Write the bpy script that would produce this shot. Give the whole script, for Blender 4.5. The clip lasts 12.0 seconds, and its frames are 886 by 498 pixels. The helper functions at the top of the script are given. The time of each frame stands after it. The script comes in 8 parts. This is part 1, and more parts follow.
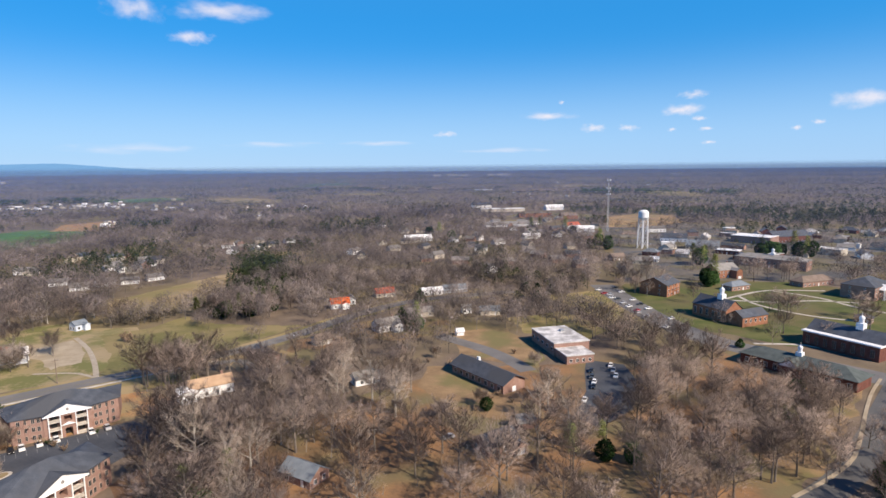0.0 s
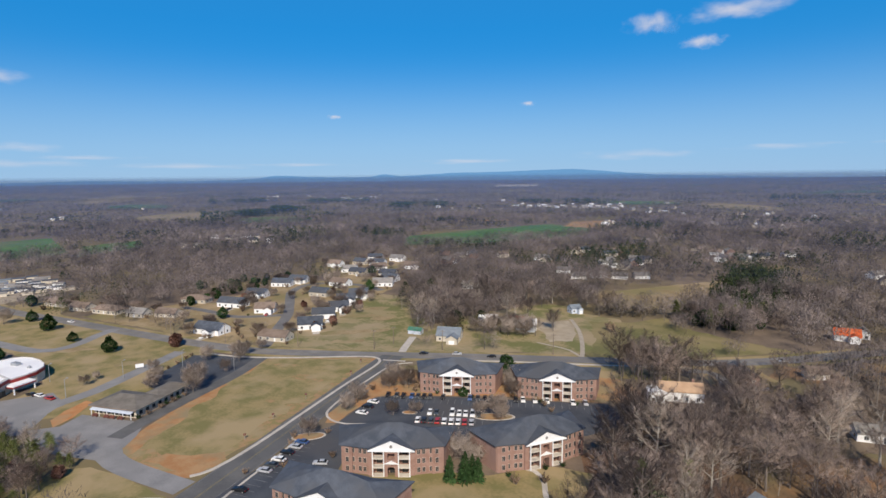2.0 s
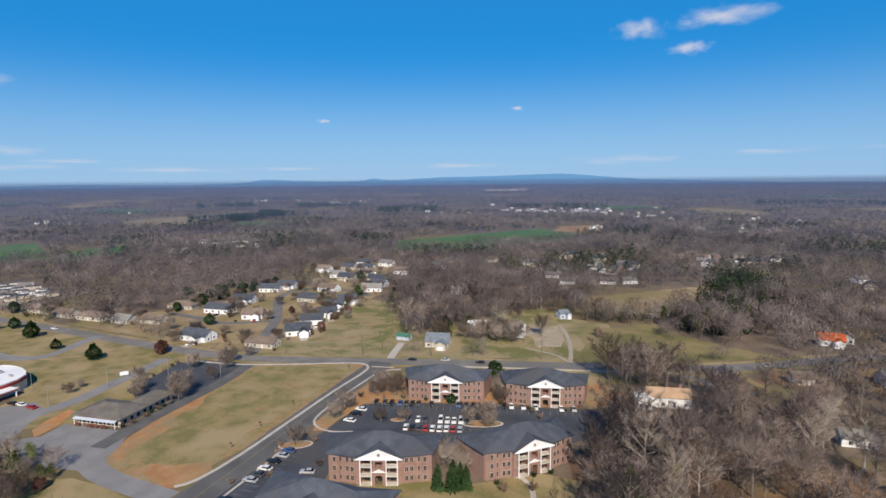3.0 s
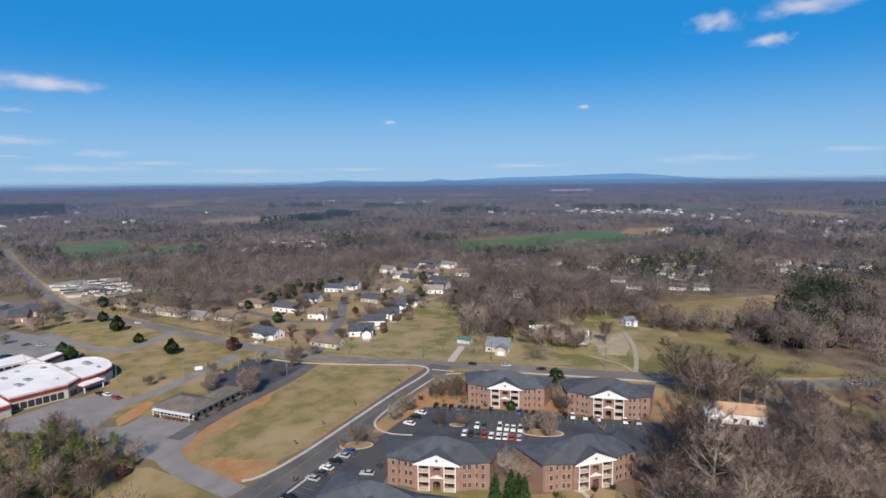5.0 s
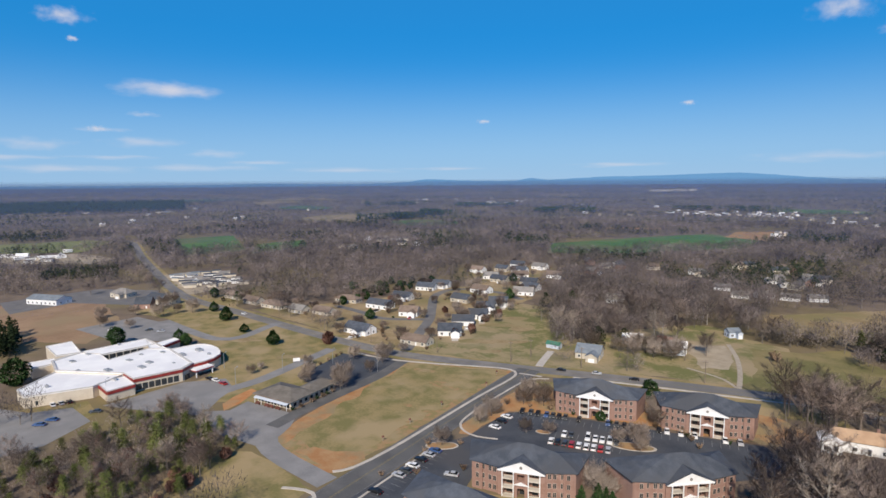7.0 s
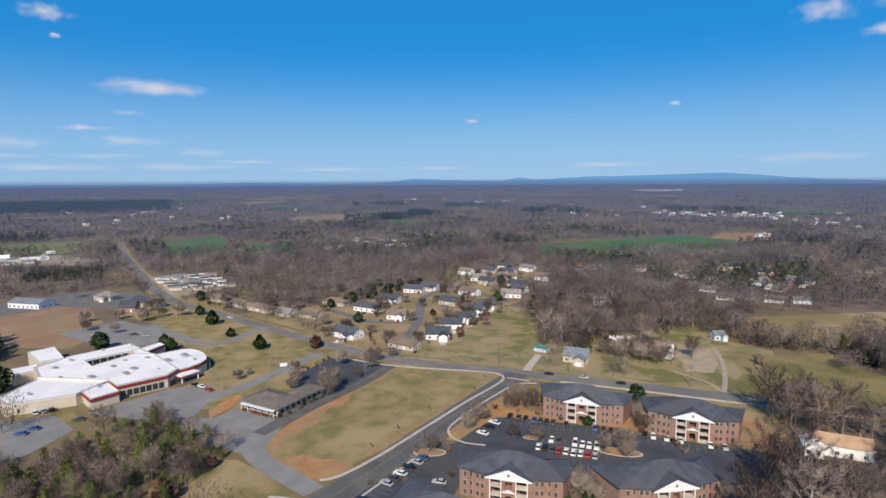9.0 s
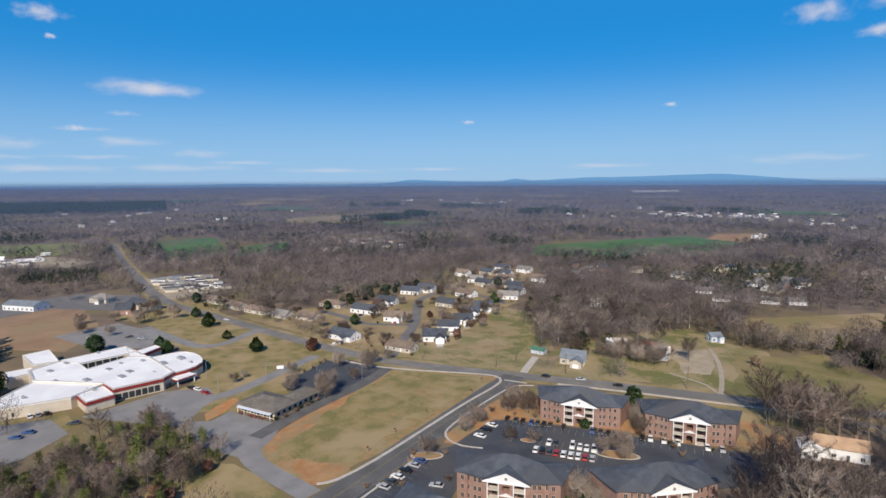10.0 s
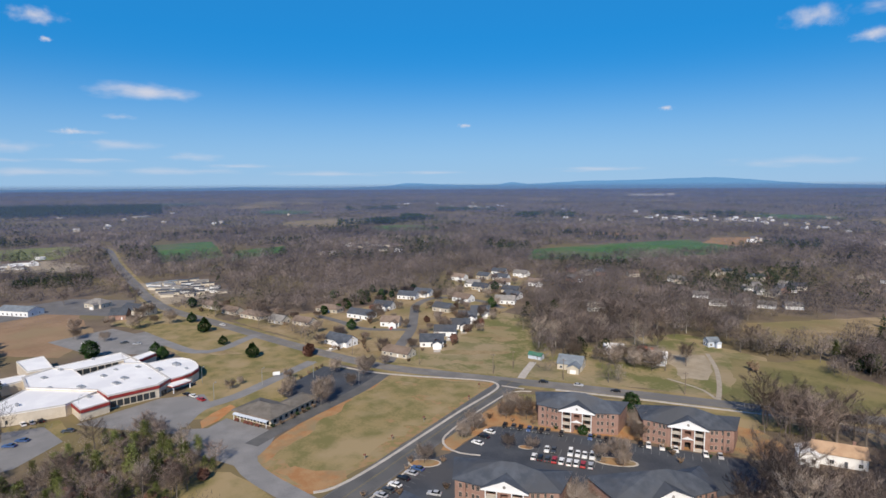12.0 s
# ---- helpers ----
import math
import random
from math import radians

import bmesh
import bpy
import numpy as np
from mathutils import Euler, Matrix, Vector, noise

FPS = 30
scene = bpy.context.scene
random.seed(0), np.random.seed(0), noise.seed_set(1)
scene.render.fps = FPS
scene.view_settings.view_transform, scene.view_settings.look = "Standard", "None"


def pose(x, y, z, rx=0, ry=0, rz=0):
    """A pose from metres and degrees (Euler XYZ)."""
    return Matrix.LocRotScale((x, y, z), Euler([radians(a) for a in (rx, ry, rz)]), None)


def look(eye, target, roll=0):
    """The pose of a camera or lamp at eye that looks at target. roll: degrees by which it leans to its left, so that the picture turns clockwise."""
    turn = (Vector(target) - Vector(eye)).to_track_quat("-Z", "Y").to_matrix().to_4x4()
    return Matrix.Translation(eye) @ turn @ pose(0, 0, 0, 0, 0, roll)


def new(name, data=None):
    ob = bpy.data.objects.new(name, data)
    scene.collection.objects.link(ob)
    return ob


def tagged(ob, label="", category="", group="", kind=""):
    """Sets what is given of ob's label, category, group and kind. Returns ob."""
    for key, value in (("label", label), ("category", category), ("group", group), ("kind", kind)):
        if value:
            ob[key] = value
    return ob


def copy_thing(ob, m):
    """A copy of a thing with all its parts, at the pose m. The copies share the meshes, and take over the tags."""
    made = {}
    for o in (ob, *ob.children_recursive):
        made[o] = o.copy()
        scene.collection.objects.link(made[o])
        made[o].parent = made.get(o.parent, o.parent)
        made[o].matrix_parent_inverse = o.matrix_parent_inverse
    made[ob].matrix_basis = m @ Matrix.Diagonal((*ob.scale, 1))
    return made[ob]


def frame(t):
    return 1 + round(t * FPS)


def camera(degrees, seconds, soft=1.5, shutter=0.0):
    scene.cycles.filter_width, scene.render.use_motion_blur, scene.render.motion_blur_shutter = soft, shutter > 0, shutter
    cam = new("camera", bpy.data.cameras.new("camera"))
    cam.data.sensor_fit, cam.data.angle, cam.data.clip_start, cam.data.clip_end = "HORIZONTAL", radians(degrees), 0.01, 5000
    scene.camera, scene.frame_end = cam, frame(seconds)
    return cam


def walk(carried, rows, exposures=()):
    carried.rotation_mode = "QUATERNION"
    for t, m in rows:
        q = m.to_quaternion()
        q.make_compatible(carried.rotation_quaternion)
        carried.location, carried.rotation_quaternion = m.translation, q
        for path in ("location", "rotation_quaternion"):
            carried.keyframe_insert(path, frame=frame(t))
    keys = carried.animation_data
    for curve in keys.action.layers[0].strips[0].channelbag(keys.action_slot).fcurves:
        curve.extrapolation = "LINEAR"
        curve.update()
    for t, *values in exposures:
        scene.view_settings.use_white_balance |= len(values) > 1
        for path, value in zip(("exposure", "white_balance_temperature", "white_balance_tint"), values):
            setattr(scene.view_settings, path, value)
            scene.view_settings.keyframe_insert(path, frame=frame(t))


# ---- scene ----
cam = camera(75.3, 12.0, 1.5)
PATH = [
    (0, (-0.677, -2.376, 89.928), (-0.539, -0.401, 89.649), -0.6),
    (0.5, (-0.584, -2.294, 89.884), (-1.104, -0.376, 89.663), -0.3),
    (1, (-0.381, -2.126, 89.852), (-1.454, -0.455, 89.614), -0.3),
    (1.5, (-0.041, -1.924, 89.888), (-1.431, -0.506, 89.646), -0.5),
    (2, (0.216, -1.685, 90.058), (-1.123, -0.22, 89.811), -0.6),
    (2.5, (0.335, -1.378, 90.329), (-0.977, 0.114, 90.096), -0.5),
    (4.3, (0.162, -0.081, 92.472), (-1.207, 1.36, 92.243), -0.5),
    (4.5, (0.176, 0.017, 92.561), (-1.22, 1.43, 92.329), -0.5),
    (5, (0.299, 0.161, 92.886), (-1.17, 1.498, 92.655), -0.6),
    (5.5, (0.429, 0.332, 93.263), (-1.18, 1.497, 93.032), -0.6),
    (6, (0.473, 0.573, 93.669), (-1.206, 1.636, 93.439), -0.4),
    (6.5, (0.51, 0.812, 94.049), (-1.163, 1.884, 93.819), -0.4),
    (7, (0.485, 0.974, 94.412), (-1.178, 2.06, 94.18), -0.4),
    (9, (0.221, 1.405, 97.063), (-1.419, 2.525, 96.828), -0.3),
    (9.5, (0.046, 1.484, 97.382), (-1.59, 2.61, 97.148), -0.4),
    (10, (-0.224, 1.514, 97.656), (-1.858, 2.644, 97.424), -0.3),
    (10.5, (-0.489, 1.532, 97.934), (-2.121, 2.664, 97.707), -0.4),
    (11, (-0.695, 1.537, 98.218), (-2.326, 2.673, 97.994), -0.3),
    (11.5, (-0.893, 1.608, 98.485), (-2.521, 2.748, 98.263), -0.2),
    (12, (-1.094, 1.684, 98.704), (-2.722, 2.825, 98.483), -0.3),
]
walk(cam, [(t, look(eye, target, roll)) for t, eye, target, roll in PATH], [(0, 0.34, 6850, 13.5), (0.5, 0.25, 6720, 12.5), (1.0, 0.12, 6600, 11.5), (1.5, 0.01, 6540, 10.5), (2.5, -0.03, 6500, 10), (12, -0.04, 6500, 10)])

# ---- world, sun, exposure ----
SUN_AZ = (0.72, -0.694)
SUN_EL = 38.0
world = bpy.data.worlds.new("world")
scene.world = world
world.use_nodes = True
wn = world.node_tree.nodes
sky = wn.new("ShaderNodeTexSky")
sky.sky_type = "NISHITA"
sky.sun_disc = False
sky.sun_elevation = radians(SUN_EL)
sky.sun_rotation = math.atan2(SUN_AZ[0], SUN_AZ[1])
sky.altitude = 600
sky.air_density, sky.dust_density, sky.ozone_density = 1.0, 0.0, 3.0
wn["Background"].inputs["Strength"].default_value = 0.092
rich = wn.new("ShaderNodeHueSaturation")
rich.inputs["Saturation"].default_value = 1.55
rich.inputs["Hue"].default_value = 0.508
world.node_tree.links.new(sky.outputs[0], rich.inputs["Color"])
# haze evens the blue out in the lower sky
even = wn.new("ShaderNodeMix")
even.data_type = "RGBA"
lie, height_, fade_ = wn.new("ShaderNodeTexCoord"), wn.new("ShaderNodeSeparateXYZ"), wn.new("ShaderNodeMapRange")
world.node_tree.links.new(lie.outputs["Generated"], height_.inputs[0])
world.node_tree.links.new(height_.outputs["Z"], fade_.inputs["Value"])
fade_.inputs["From Min"].default_value, fade_.inputs["From Max"].default_value = 0.36, 0.62
fade_.inputs["To Min"].default_value, fade_.inputs["To Max"].default_value = 0.6, 0.0
world.node_tree.links.new(fade_.outputs[0], even.inputs[0])
even.inputs[7].default_value = (0.36, 3.55, 8.6, 1)
world.node_tree.links.new(rich.outputs[0], even.inputs[6])
world.node_tree.links.new(even.outputs[2], wn["Background"].inputs[0])

sun = new("sun", bpy.data.lights.new("sun", "SUN"))
sun.data.energy, sun.data.angle, sun.data.color = 5.0, radians(0.53), (1.0, 0.885, 0.735)
sun.matrix_world = look((SUN_AZ[0] * 100, SUN_AZ[1] * 100, 100 * math.tan(radians(SUN_EL))), (0, 0, 0))

# ---- materials ----


def surface(name, c1, c2, scale=0.5, rough=0.85, fine=6.0, c3=None, scale3=0.02, island=0.0, per_object=0.0, metal=0.0, bump=0.0, lo=0.35, hi=0.65):
    """Two colours mixed by coarse and fine noise in metres, a third in wide stains; island, per_object: how far brightness varies."""
    m = bpy.data.materials.new(name)
    m.use_nodes = True
    nt = m.node_tree
    n, link = nt.nodes, nt.links
    bsdf = n["Principled BSDF"]
    bsdf.inputs["Roughness"].default_value = rough
    bsdf.inputs["Metallic"].default_value = metal
    bsdf.inputs["Specular IOR Level"].default_value = 0.25
    geo = n.new("ShaderNodeNewGeometry")

    def noise_at(s, detail):
        t = n.new("ShaderNodeTexNoise")
        t.inputs["Scale"].default_value = s
        t.inputs["Detail"].default_value = detail
        link.new(geo.outputs["Position"], t.inputs["Vector"])
        return t

    def ramp(src, a, b):
        r = n.new("ShaderNodeMapRange")
        r.inputs["From Min"].default_value, r.inputs["From Max"].default_value = a, b
        link.new(src, r.inputs["Value"])
        return r.outputs["Result"]

    def mix(fac, a, b):
        x = n.new("ShaderNodeMix")
        x.data_type = "RGBA"
        link.new(fac, x.inputs[0])
        for sock, v in ((x.inputs[6], a), (x.inputs[7], b)):
            if isinstance(v, tuple):
                sock.default_value = (*v, 1)
            else:
                link.new(v, sock)
        return x.outputs[2]
    coarse, small = noise_at(scale, 6), noise_at(fine, 3)
    add = n.new("ShaderNodeMath")
    add.operation = "MULTIPLY_ADD"
    link.new(small.outputs["Fac"], add.inputs[0])
    add.inputs[1].default_value = 0.35
    link.new(coarse.outputs["Fac"], add.inputs[2])
    col = mix(ramp(add.outputs[0], lo + 0.175, hi + 0.175), c1, c2)
    if c3:
        col = mix(ramp(noise_at(scale3, 7).outputs["Fac"], 0.47, 0.62), col, c3)
    for amount, src in ((island, geo.outputs["Random Per Island"]), (per_object, None)):
        if amount:
            if src is None:
                src = n.new("ShaderNodeObjectInfo").outputs["Random"]
            r = n.new("ShaderNodeMapRange")
            r.inputs["To Min"].default_value, r.inputs["To Max"].default_value = 1 - amount, 1 + amount
            link.new(src, r.inputs["Value"])
            h = n.new("ShaderNodeHueSaturation")
            link.new(r.outputs["Result"], h.inputs["Value"])
            link.new(col, h.inputs["Color"])
            col = h.outputs["Color"]
    link.new(col, bsdf.inputs["Base Color"])
    if bump:
        b = n.new("ShaderNodeBump")
        b.inputs["Distance"].default_value = bump
        link.new(small.outputs["Fac"], b.inputs["Height"])
        link.new(b.outputs["Normal"], bsdf.inputs["Normal"])
    return m


def thin(m, gain, by_tree=False):
    """Twigs and needles are so thin that the sun lights them from both sides."""
    n, link = m.node_tree.nodes, m.node_tree.links
    bsdf = n["Principled BSDF"]
    src = bsdf.inputs["Base Color"].links[0].from_socket
    h = n.new("ShaderNodeHueSaturation")
    h.inputs["Value"].default_value = gain
    if by_tree:
        # each tree of the woods has a tone of its own
        tone, times = n.new("ShaderNodeAttribute"), n.new("ShaderNodeMath")
        tone.attribute_name, times.operation, times.inputs[1].default_value = "tone", "MULTIPLY", gain
        link.new(tone.outputs["Fac"], times.inputs[0])
        link.new(times.outputs[0], h.inputs["Value"])
    link.new(src, h.inputs["Color"])
    front, back, both = n.new("ShaderNodeBsdfDiffuse"), n.new("ShaderNodeBsdfTranslucent"), n.new("ShaderNodeMixShader")
    link.new(h.outputs["Color"], front.inputs["Color"])
    link.new(h.outputs["Color"], back.inputs["Color"])
    both.inputs[0].default_value = 0.18
    link.new(front.outputs[0], both.inputs[1])
    link.new(back.outputs[0], both.inputs[2])
    link.new(both.outputs[0], n["Material Output"].inputs["Surface"])
    n.remove(bsdf)


def glass(name, tint=(0.03, 0.035, 0.04)):
    m = surface(name, tint, tuple(c * 1.4 for c in tint), 0.3, 0.08)
    m.node_tree.nodes["Principled BSDF"].inputs["Specular IOR Level"].default_value = 0.5
    return m


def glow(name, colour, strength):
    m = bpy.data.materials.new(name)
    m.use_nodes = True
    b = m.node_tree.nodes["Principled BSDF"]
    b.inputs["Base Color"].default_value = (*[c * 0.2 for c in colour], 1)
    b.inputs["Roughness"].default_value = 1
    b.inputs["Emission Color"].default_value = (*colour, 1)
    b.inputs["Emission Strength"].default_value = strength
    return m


GROUND = surface("leaf_litter_and_dry_grass", (0.14, 0.108, 0.082), (0.215, 0.165, 0.12), 0.06, 0.95, 0.7, (0.202, 0.161, 0.0782), 0.009, bump=0.1)
LITTER = surface("orange_leaf_litter", (0.17, 0.108, 0.066), (0.31, 0.175, 0.085), 0.09, 0.95, 1.1, (0.18, 0.15, 0.08), 0.03, bump=0.08)
TANLITTER = surface("tan_leaves_and_thin_grass", (0.225, 0.15, 0.085), (0.33, 0.225, 0.125), 0.12, 0.95, 1.1, (0.19, 0.165, 0.075), 0.05, bump=0.06)
DARKLITTER = surface("dark_leaf_litter", (0.10, 0.065, 0.043), (0.19, 0.11, 0.065), 0.09, 0.95, 1.1, (0.13, 0.10, 0.06), 0.03, bump=0.08)
LAWN = surface("winter_lawn", (0.192, 0.172, 0.067), (0.305, 0.236, 0.11), 0.11, 0.95, 0.9, (0.36, 0.275, 0.15), 0.045, bump=0.05, lo=0.40, hi=0.60)
MEADOW = surface("mottled_winter_meadow", (0.165, 0.165, 0.062), (0.305, 0.245, 0.13), 0.07, 0.95, 0.5, (0.36, 0.28, 0.175), 0.022, bump=0.05, lo=0.44, hi=0.56)
GREENLAWN = surface("green_lawn", (0.15, 0.142, 0.056), (0.24, 0.202, 0.088), 0.05, 0.95, 0.5, (0.264, 0.212, 0.106), 0.035, bump=0.05, lo=0.4, hi=0.6)
CAMPUSLAWN = surface("college_lawn", (0.078, 0.10, 0.03), (0.135, 0.138, 0.05), 0.08, 0.95, 0.8, (0.146, 0.125, 0.0593), 0.03, bump=0.05)
CLAYFIELD = surface("orange_broom_sedge", (0.33, 0.21, 0.10), (0.42, 0.28, 0.14), 0.06, 0.95, 0.4, (0.28, 0.21, 0.10), 0.03)
SPARSE = surface("sparse_grass_on_clay", (0.25, 0.205, 0.085), (0.355, 0.225, 0.115), 0.35, 0.95, 1.6, (0.33, 0.255, 0.14), 0.09, bump=0.04, lo=0.42, hi=0.58)
CLAY = surface("red_clay_earth", (0.37, 0.185, 0.078), (0.42, 0.255, 0.125), 0.2, 0.95, 1.2, (0.29, 0.225, 0.125), 0.08, bump=0.05)
TANFIELD = surface("dry_hay_field", (0.267, 0.198, 0.101), (0.377, 0.285, 0.166), 0.06, 0.95, 0.4, (0.23, 0.193, 0.0874), 0.03, lo=0.4, hi=0.6)
BROWNFIELD = surface("bare_brown_soil", (0.27, 0.175, 0.105), (0.35, 0.235, 0.145), 0.05, 0.95, 0.5, (0.30, 0.22, 0.13), 0.02)
CROP = surface("green_winter_crop", (0.062, 0.15, 0.042), (0.092, 0.19, 0.058), 0.02, 0.95, 0.2, (0.13, 0.16, 0.07), 0.01)
SAND = surface("pale_bare_earth", (0.33, 0.275, 0.195), (0.43, 0.36, 0.265), 0.15, 0.95, 0.8)
PASTURE = surface("bright_winter_pasture", (0.16, 0.19, 0.06), (0.235, 0.24, 0.09), 0.03, 0.95, 0.3)
GRAVEL = surface("pale_gravel", (0.35, 0.30, 0.235), (0.43, 0.375, 0.30), 0.3, 0.95, 1.5)
RAWCLAY = surface("raw_orange_clay", (0.44, 0.19, 0.07), (0.52, 0.27, 0.12), 0.2, 0.95, 1.2, (0.40, 0.24, 0.12), 0.12, bump=0.06)
ASPHALT = surface("worn_asphalt", (0.144, 0.139, 0.134), (0.2, 0.192, 0.186), 0.12, 0.9, 1.5, (0.168, 0.164, 0.16), 0.05)
PALEASPHALT = surface("bleached_old_asphalt", (0.215, 0.212, 0.21), (0.285, 0.278, 0.272), 0.12, 0.9, 1.5, (0.24, 0.235, 0.23), 0.05)
TOWNGROUND = surface("town_streets_and_yards", (0.112, 0.109, 0.105), (0.195, 0.165, 0.128), 0.03, 0.92, 0.3, (0.165, 0.143, 0.075), 0.02, lo=0.42, hi=0.58)
DARKASPHALT = surface("fresh_asphalt", (0.052, 0.059, 0.073), (0.083, 0.092, 0.108), 0.1, 0.85, 1.5, (0.085, 0.085, 0.09), 0.04)
ROADASPHALT = surface("road_asphalt", (0.10, 0.10, 0.10), (0.15, 0.147, 0.142), 0.12, 0.88, 1.2, (0.12, 0.12, 0.12), 0.04)
HIGHASPHALT = surface("worn_highway_asphalt", (0.185, 0.175, 0.165), (0.25, 0.235, 0.22), 0.12, 0.9, 1.2, (0.171, 0.167, 0.162), 0.04)
CONCRETE = surface("pale_concrete", (0.44, 0.40, 0.35), (0.56, 0.515, 0.455), 0.3, 0.9, 3.0)
LINEWHITE = surface("worn_white_road_paint", (0.12, 0.12, 0.125), (0.28, 0.28, 0.28), 0.5, 0.8)
LINEYELLOW = surface("worn_yellow_road_paint", (0.19, 0.165, 0.10), (0.28, 0.23, 0.11), 0.5, 0.8)
BRICK = surface("red_brown_brick", (0.265, 0.158, 0.125), (0.345, 0.225, 0.185), 0.5, 0.9, 5.0, (0.31, 0.20, 0.165), 0.15, bump=0.01)
OLDWHITE = surface("cream_white_paint", (0.56, 0.51, 0.44), (0.66, 0.61, 0.54), 0.4, 0.7, 3.0)
DARKBRICK = surface("dark_red_brick", (0.125, 0.05, 0.038), (0.175, 0.072, 0.055), 0.5, 0.9, 5.0)
ORANGEBRICK = surface("orange_brick", (0.27, 0.12, 0.07), (0.34, 0.165, 0.10), 0.5, 0.9, 5.0)
CREAMBRICK = surface("cream_block", (0.55, 0.485, 0.395), (0.63, 0.565, 0.47), 0.4, 0.9, 3.0)
SLATE = surface("slate_grey_shingles", (0.06, 0.071, 0.09), (0.093, 0.106, 0.13), 0.35, 0.85, 3.5, (0.08, 0.086, 0.098), 0.1, per_object=0.16, bump=0.02)
GREYROOF = surface("grey_shingles", (0.21, 0.20, 0.188), (0.28, 0.265, 0.248), 0.35, 0.85, 3.5, per_object=0.15, bump=0.02)
GREENSLATE = surface("green_grey_shingles", (0.075, 0.092, 0.09), (0.115, 0.135, 0.13), 0.35, 0.85, 3.5, bump=0.02)
BLUEROOF = surface("blue_grey_shingles", (0.16, 0.19, 0.22), (0.22, 0.25, 0.28), 0.35, 0.8, 3.5)
BROWNROOF = surface("brown_shingles", (0.19, 0.145, 0.115), (0.26, 0.20, 0.16), 0.35, 0.85, 3.5, per_object=0.15, bump=0.02)
TANROOF = surface("tan_shingles", (0.42, 0.28, 0.18), (0.50, 0.35, 0.23), 0.35, 0.85, 3.5, bump=0.02)
ORANGEROOF = surface("orange_metal_roof", (0.62, 0.12, 0.035), (0.70, 0.16, 0.05), 0.3, 0.6, 2.0)
REDROOF = surface("faded_red_roof", (0.42, 0.10, 0.06), (0.52, 0.15, 0.09), 0.3, 0.7, 2.0)
WHITEROOF = surface("white_roof_membrane", (0.86, 0.86, 0.86), (0.92, 0.92, 0.91), 0.15, 0.8, 1.0, (0.80, 0.80, 0.81), 0.06)
GREYFLAT = surface("weathered_flat_roof", (0.52, 0.505, 0.49), (0.78, 0.765, 0.75), 0.25, 0.85, 1.0, (0.34, 0.33, 0.32), 0.14)
WHITE = surface("white_siding", (0.76, 0.77, 0.78), (0.84, 0.85, 0.86), 0.4, 0.7, 3.0)
CREAM = surface("beige_siding", (0.52, 0.47, 0.39), (0.60, 0.55, 0.46), 0.4, 0.8, 3.0, per_object=0.15)
PARAPET = surface("grey_parapet_cap", (0.50, 0.48, 0.46), (0.60, 0.58, 0.55), 0.4, 0.7, 3.0)
TANFRAME = surface("tan_window_frame", (0.44, 0.36, 0.31), (0.52, 0.43, 0.375), 0.5, 0.8, 3.0)
OFFICEROOF = surface("brown_grey_shingles", (0.135, 0.122, 0.105), (0.19, 0.172, 0.15), 0.35, 0.85, 3.5, bump=0.02)
REDTRIM = surface("dark_red_fascia", (0.23, 0.03, 0.028), (0.30, 0.045, 0.04), 0.4, 0.6, 3.0)
BLUETRIM = surface("pale_blue_awning", (0.50, 0.56, 0.66), (0.58, 0.64, 0.73), 0.4, 0.6, 3.0)
STEEL = surface("galvanised_steel", (0.42, 0.43, 0.44), (0.52, 0.53, 0.54), 0.5, 0.5, 4.0, metal=0.6)
TANKWHITE = surface("white_tank_paint", (0.76, 0.77, 0.78), (0.82, 0.83, 0.84), 0.2, 0.45, 2.0)
POLEWOOD = surface("weathered_pole_wood", (0.17, 0.13, 0.10), (0.24, 0.19, 0.15), 0.5, 0.9, 4.0)
PANE = glass("window_glass")
CARGLASS = glass("car_glass", (0.015, 0.017, 0.02))
RUBBER = surface("tyre_rubber", (0.02, 0.02, 0.02), (0.035, 0.035, 0.035), 2.0, 0.9)
LAMPGLASS = surface("clear_lamp", (0.6, 0.6, 0.58), (0.7, 0.7, 0.68), 2.0, 0.2)
TAILRED = surface("red_lamp", (0.4, 0.02, 0.02), (0.5, 0.03, 0.03), 2.0, 0.3)
BARK = surface("grey_brown_bark", (0.12, 0.10, 0.085), (0.2, 0.172, 0.148), 0.4, 0.95, 2.5, per_object=0.25)
PALEBARK = surface("pale_sycamore_bark", (0.36, 0.33, 0.29), (0.50, 0.47, 0.42), 0.4, 0.95, 2.5)
TWIG = surface("bare_twigs", (0.134, 0.107, 0.093), (0.22, 0.178, 0.156), 0.15, 0.95, 1.5, island=0.3, per_object=0.3)
PALETWIG = surface("pale_twigs", (0.25, 0.205, 0.17), (0.34, 0.29, 0.25), 0.15, 0.95, 1.5, island=0.3)
WOODS = surface("bare_winter_woods", (0.107, 0.091, 0.086), (0.258, 0.217, 0.203), 0.055, 0.95, 0.15, (0.09, 0.08, 0.08), 0.013, island=0.06, lo=0.34, hi=0.66)
PALEWOOD = surface("far_trunks", (0.14, 0.12, 0.105), (0.25, 0.22, 0.19), 0.05, 0.95, 0.5, island=0.3)
NEEDLE = surface("dark_evergreen", (0.02, 0.042, 0.016), (0.042, 0.078, 0.028), 0.25, 0.9, 1.5, island=0.35, per_object=0.25)
FARNEEDLE = surface("pine_woods", (0.028, 0.043, 0.023), (0.06, 0.075, 0.035), 0.02, 0.9, 0.3, island=0.35)
PINE = surface("yellow_green_pine", (0.06, 0.075, 0.025), (0.12, 0.135, 0.05), 0.25, 0.9, 1.5, island=0.35, per_object=0.2)
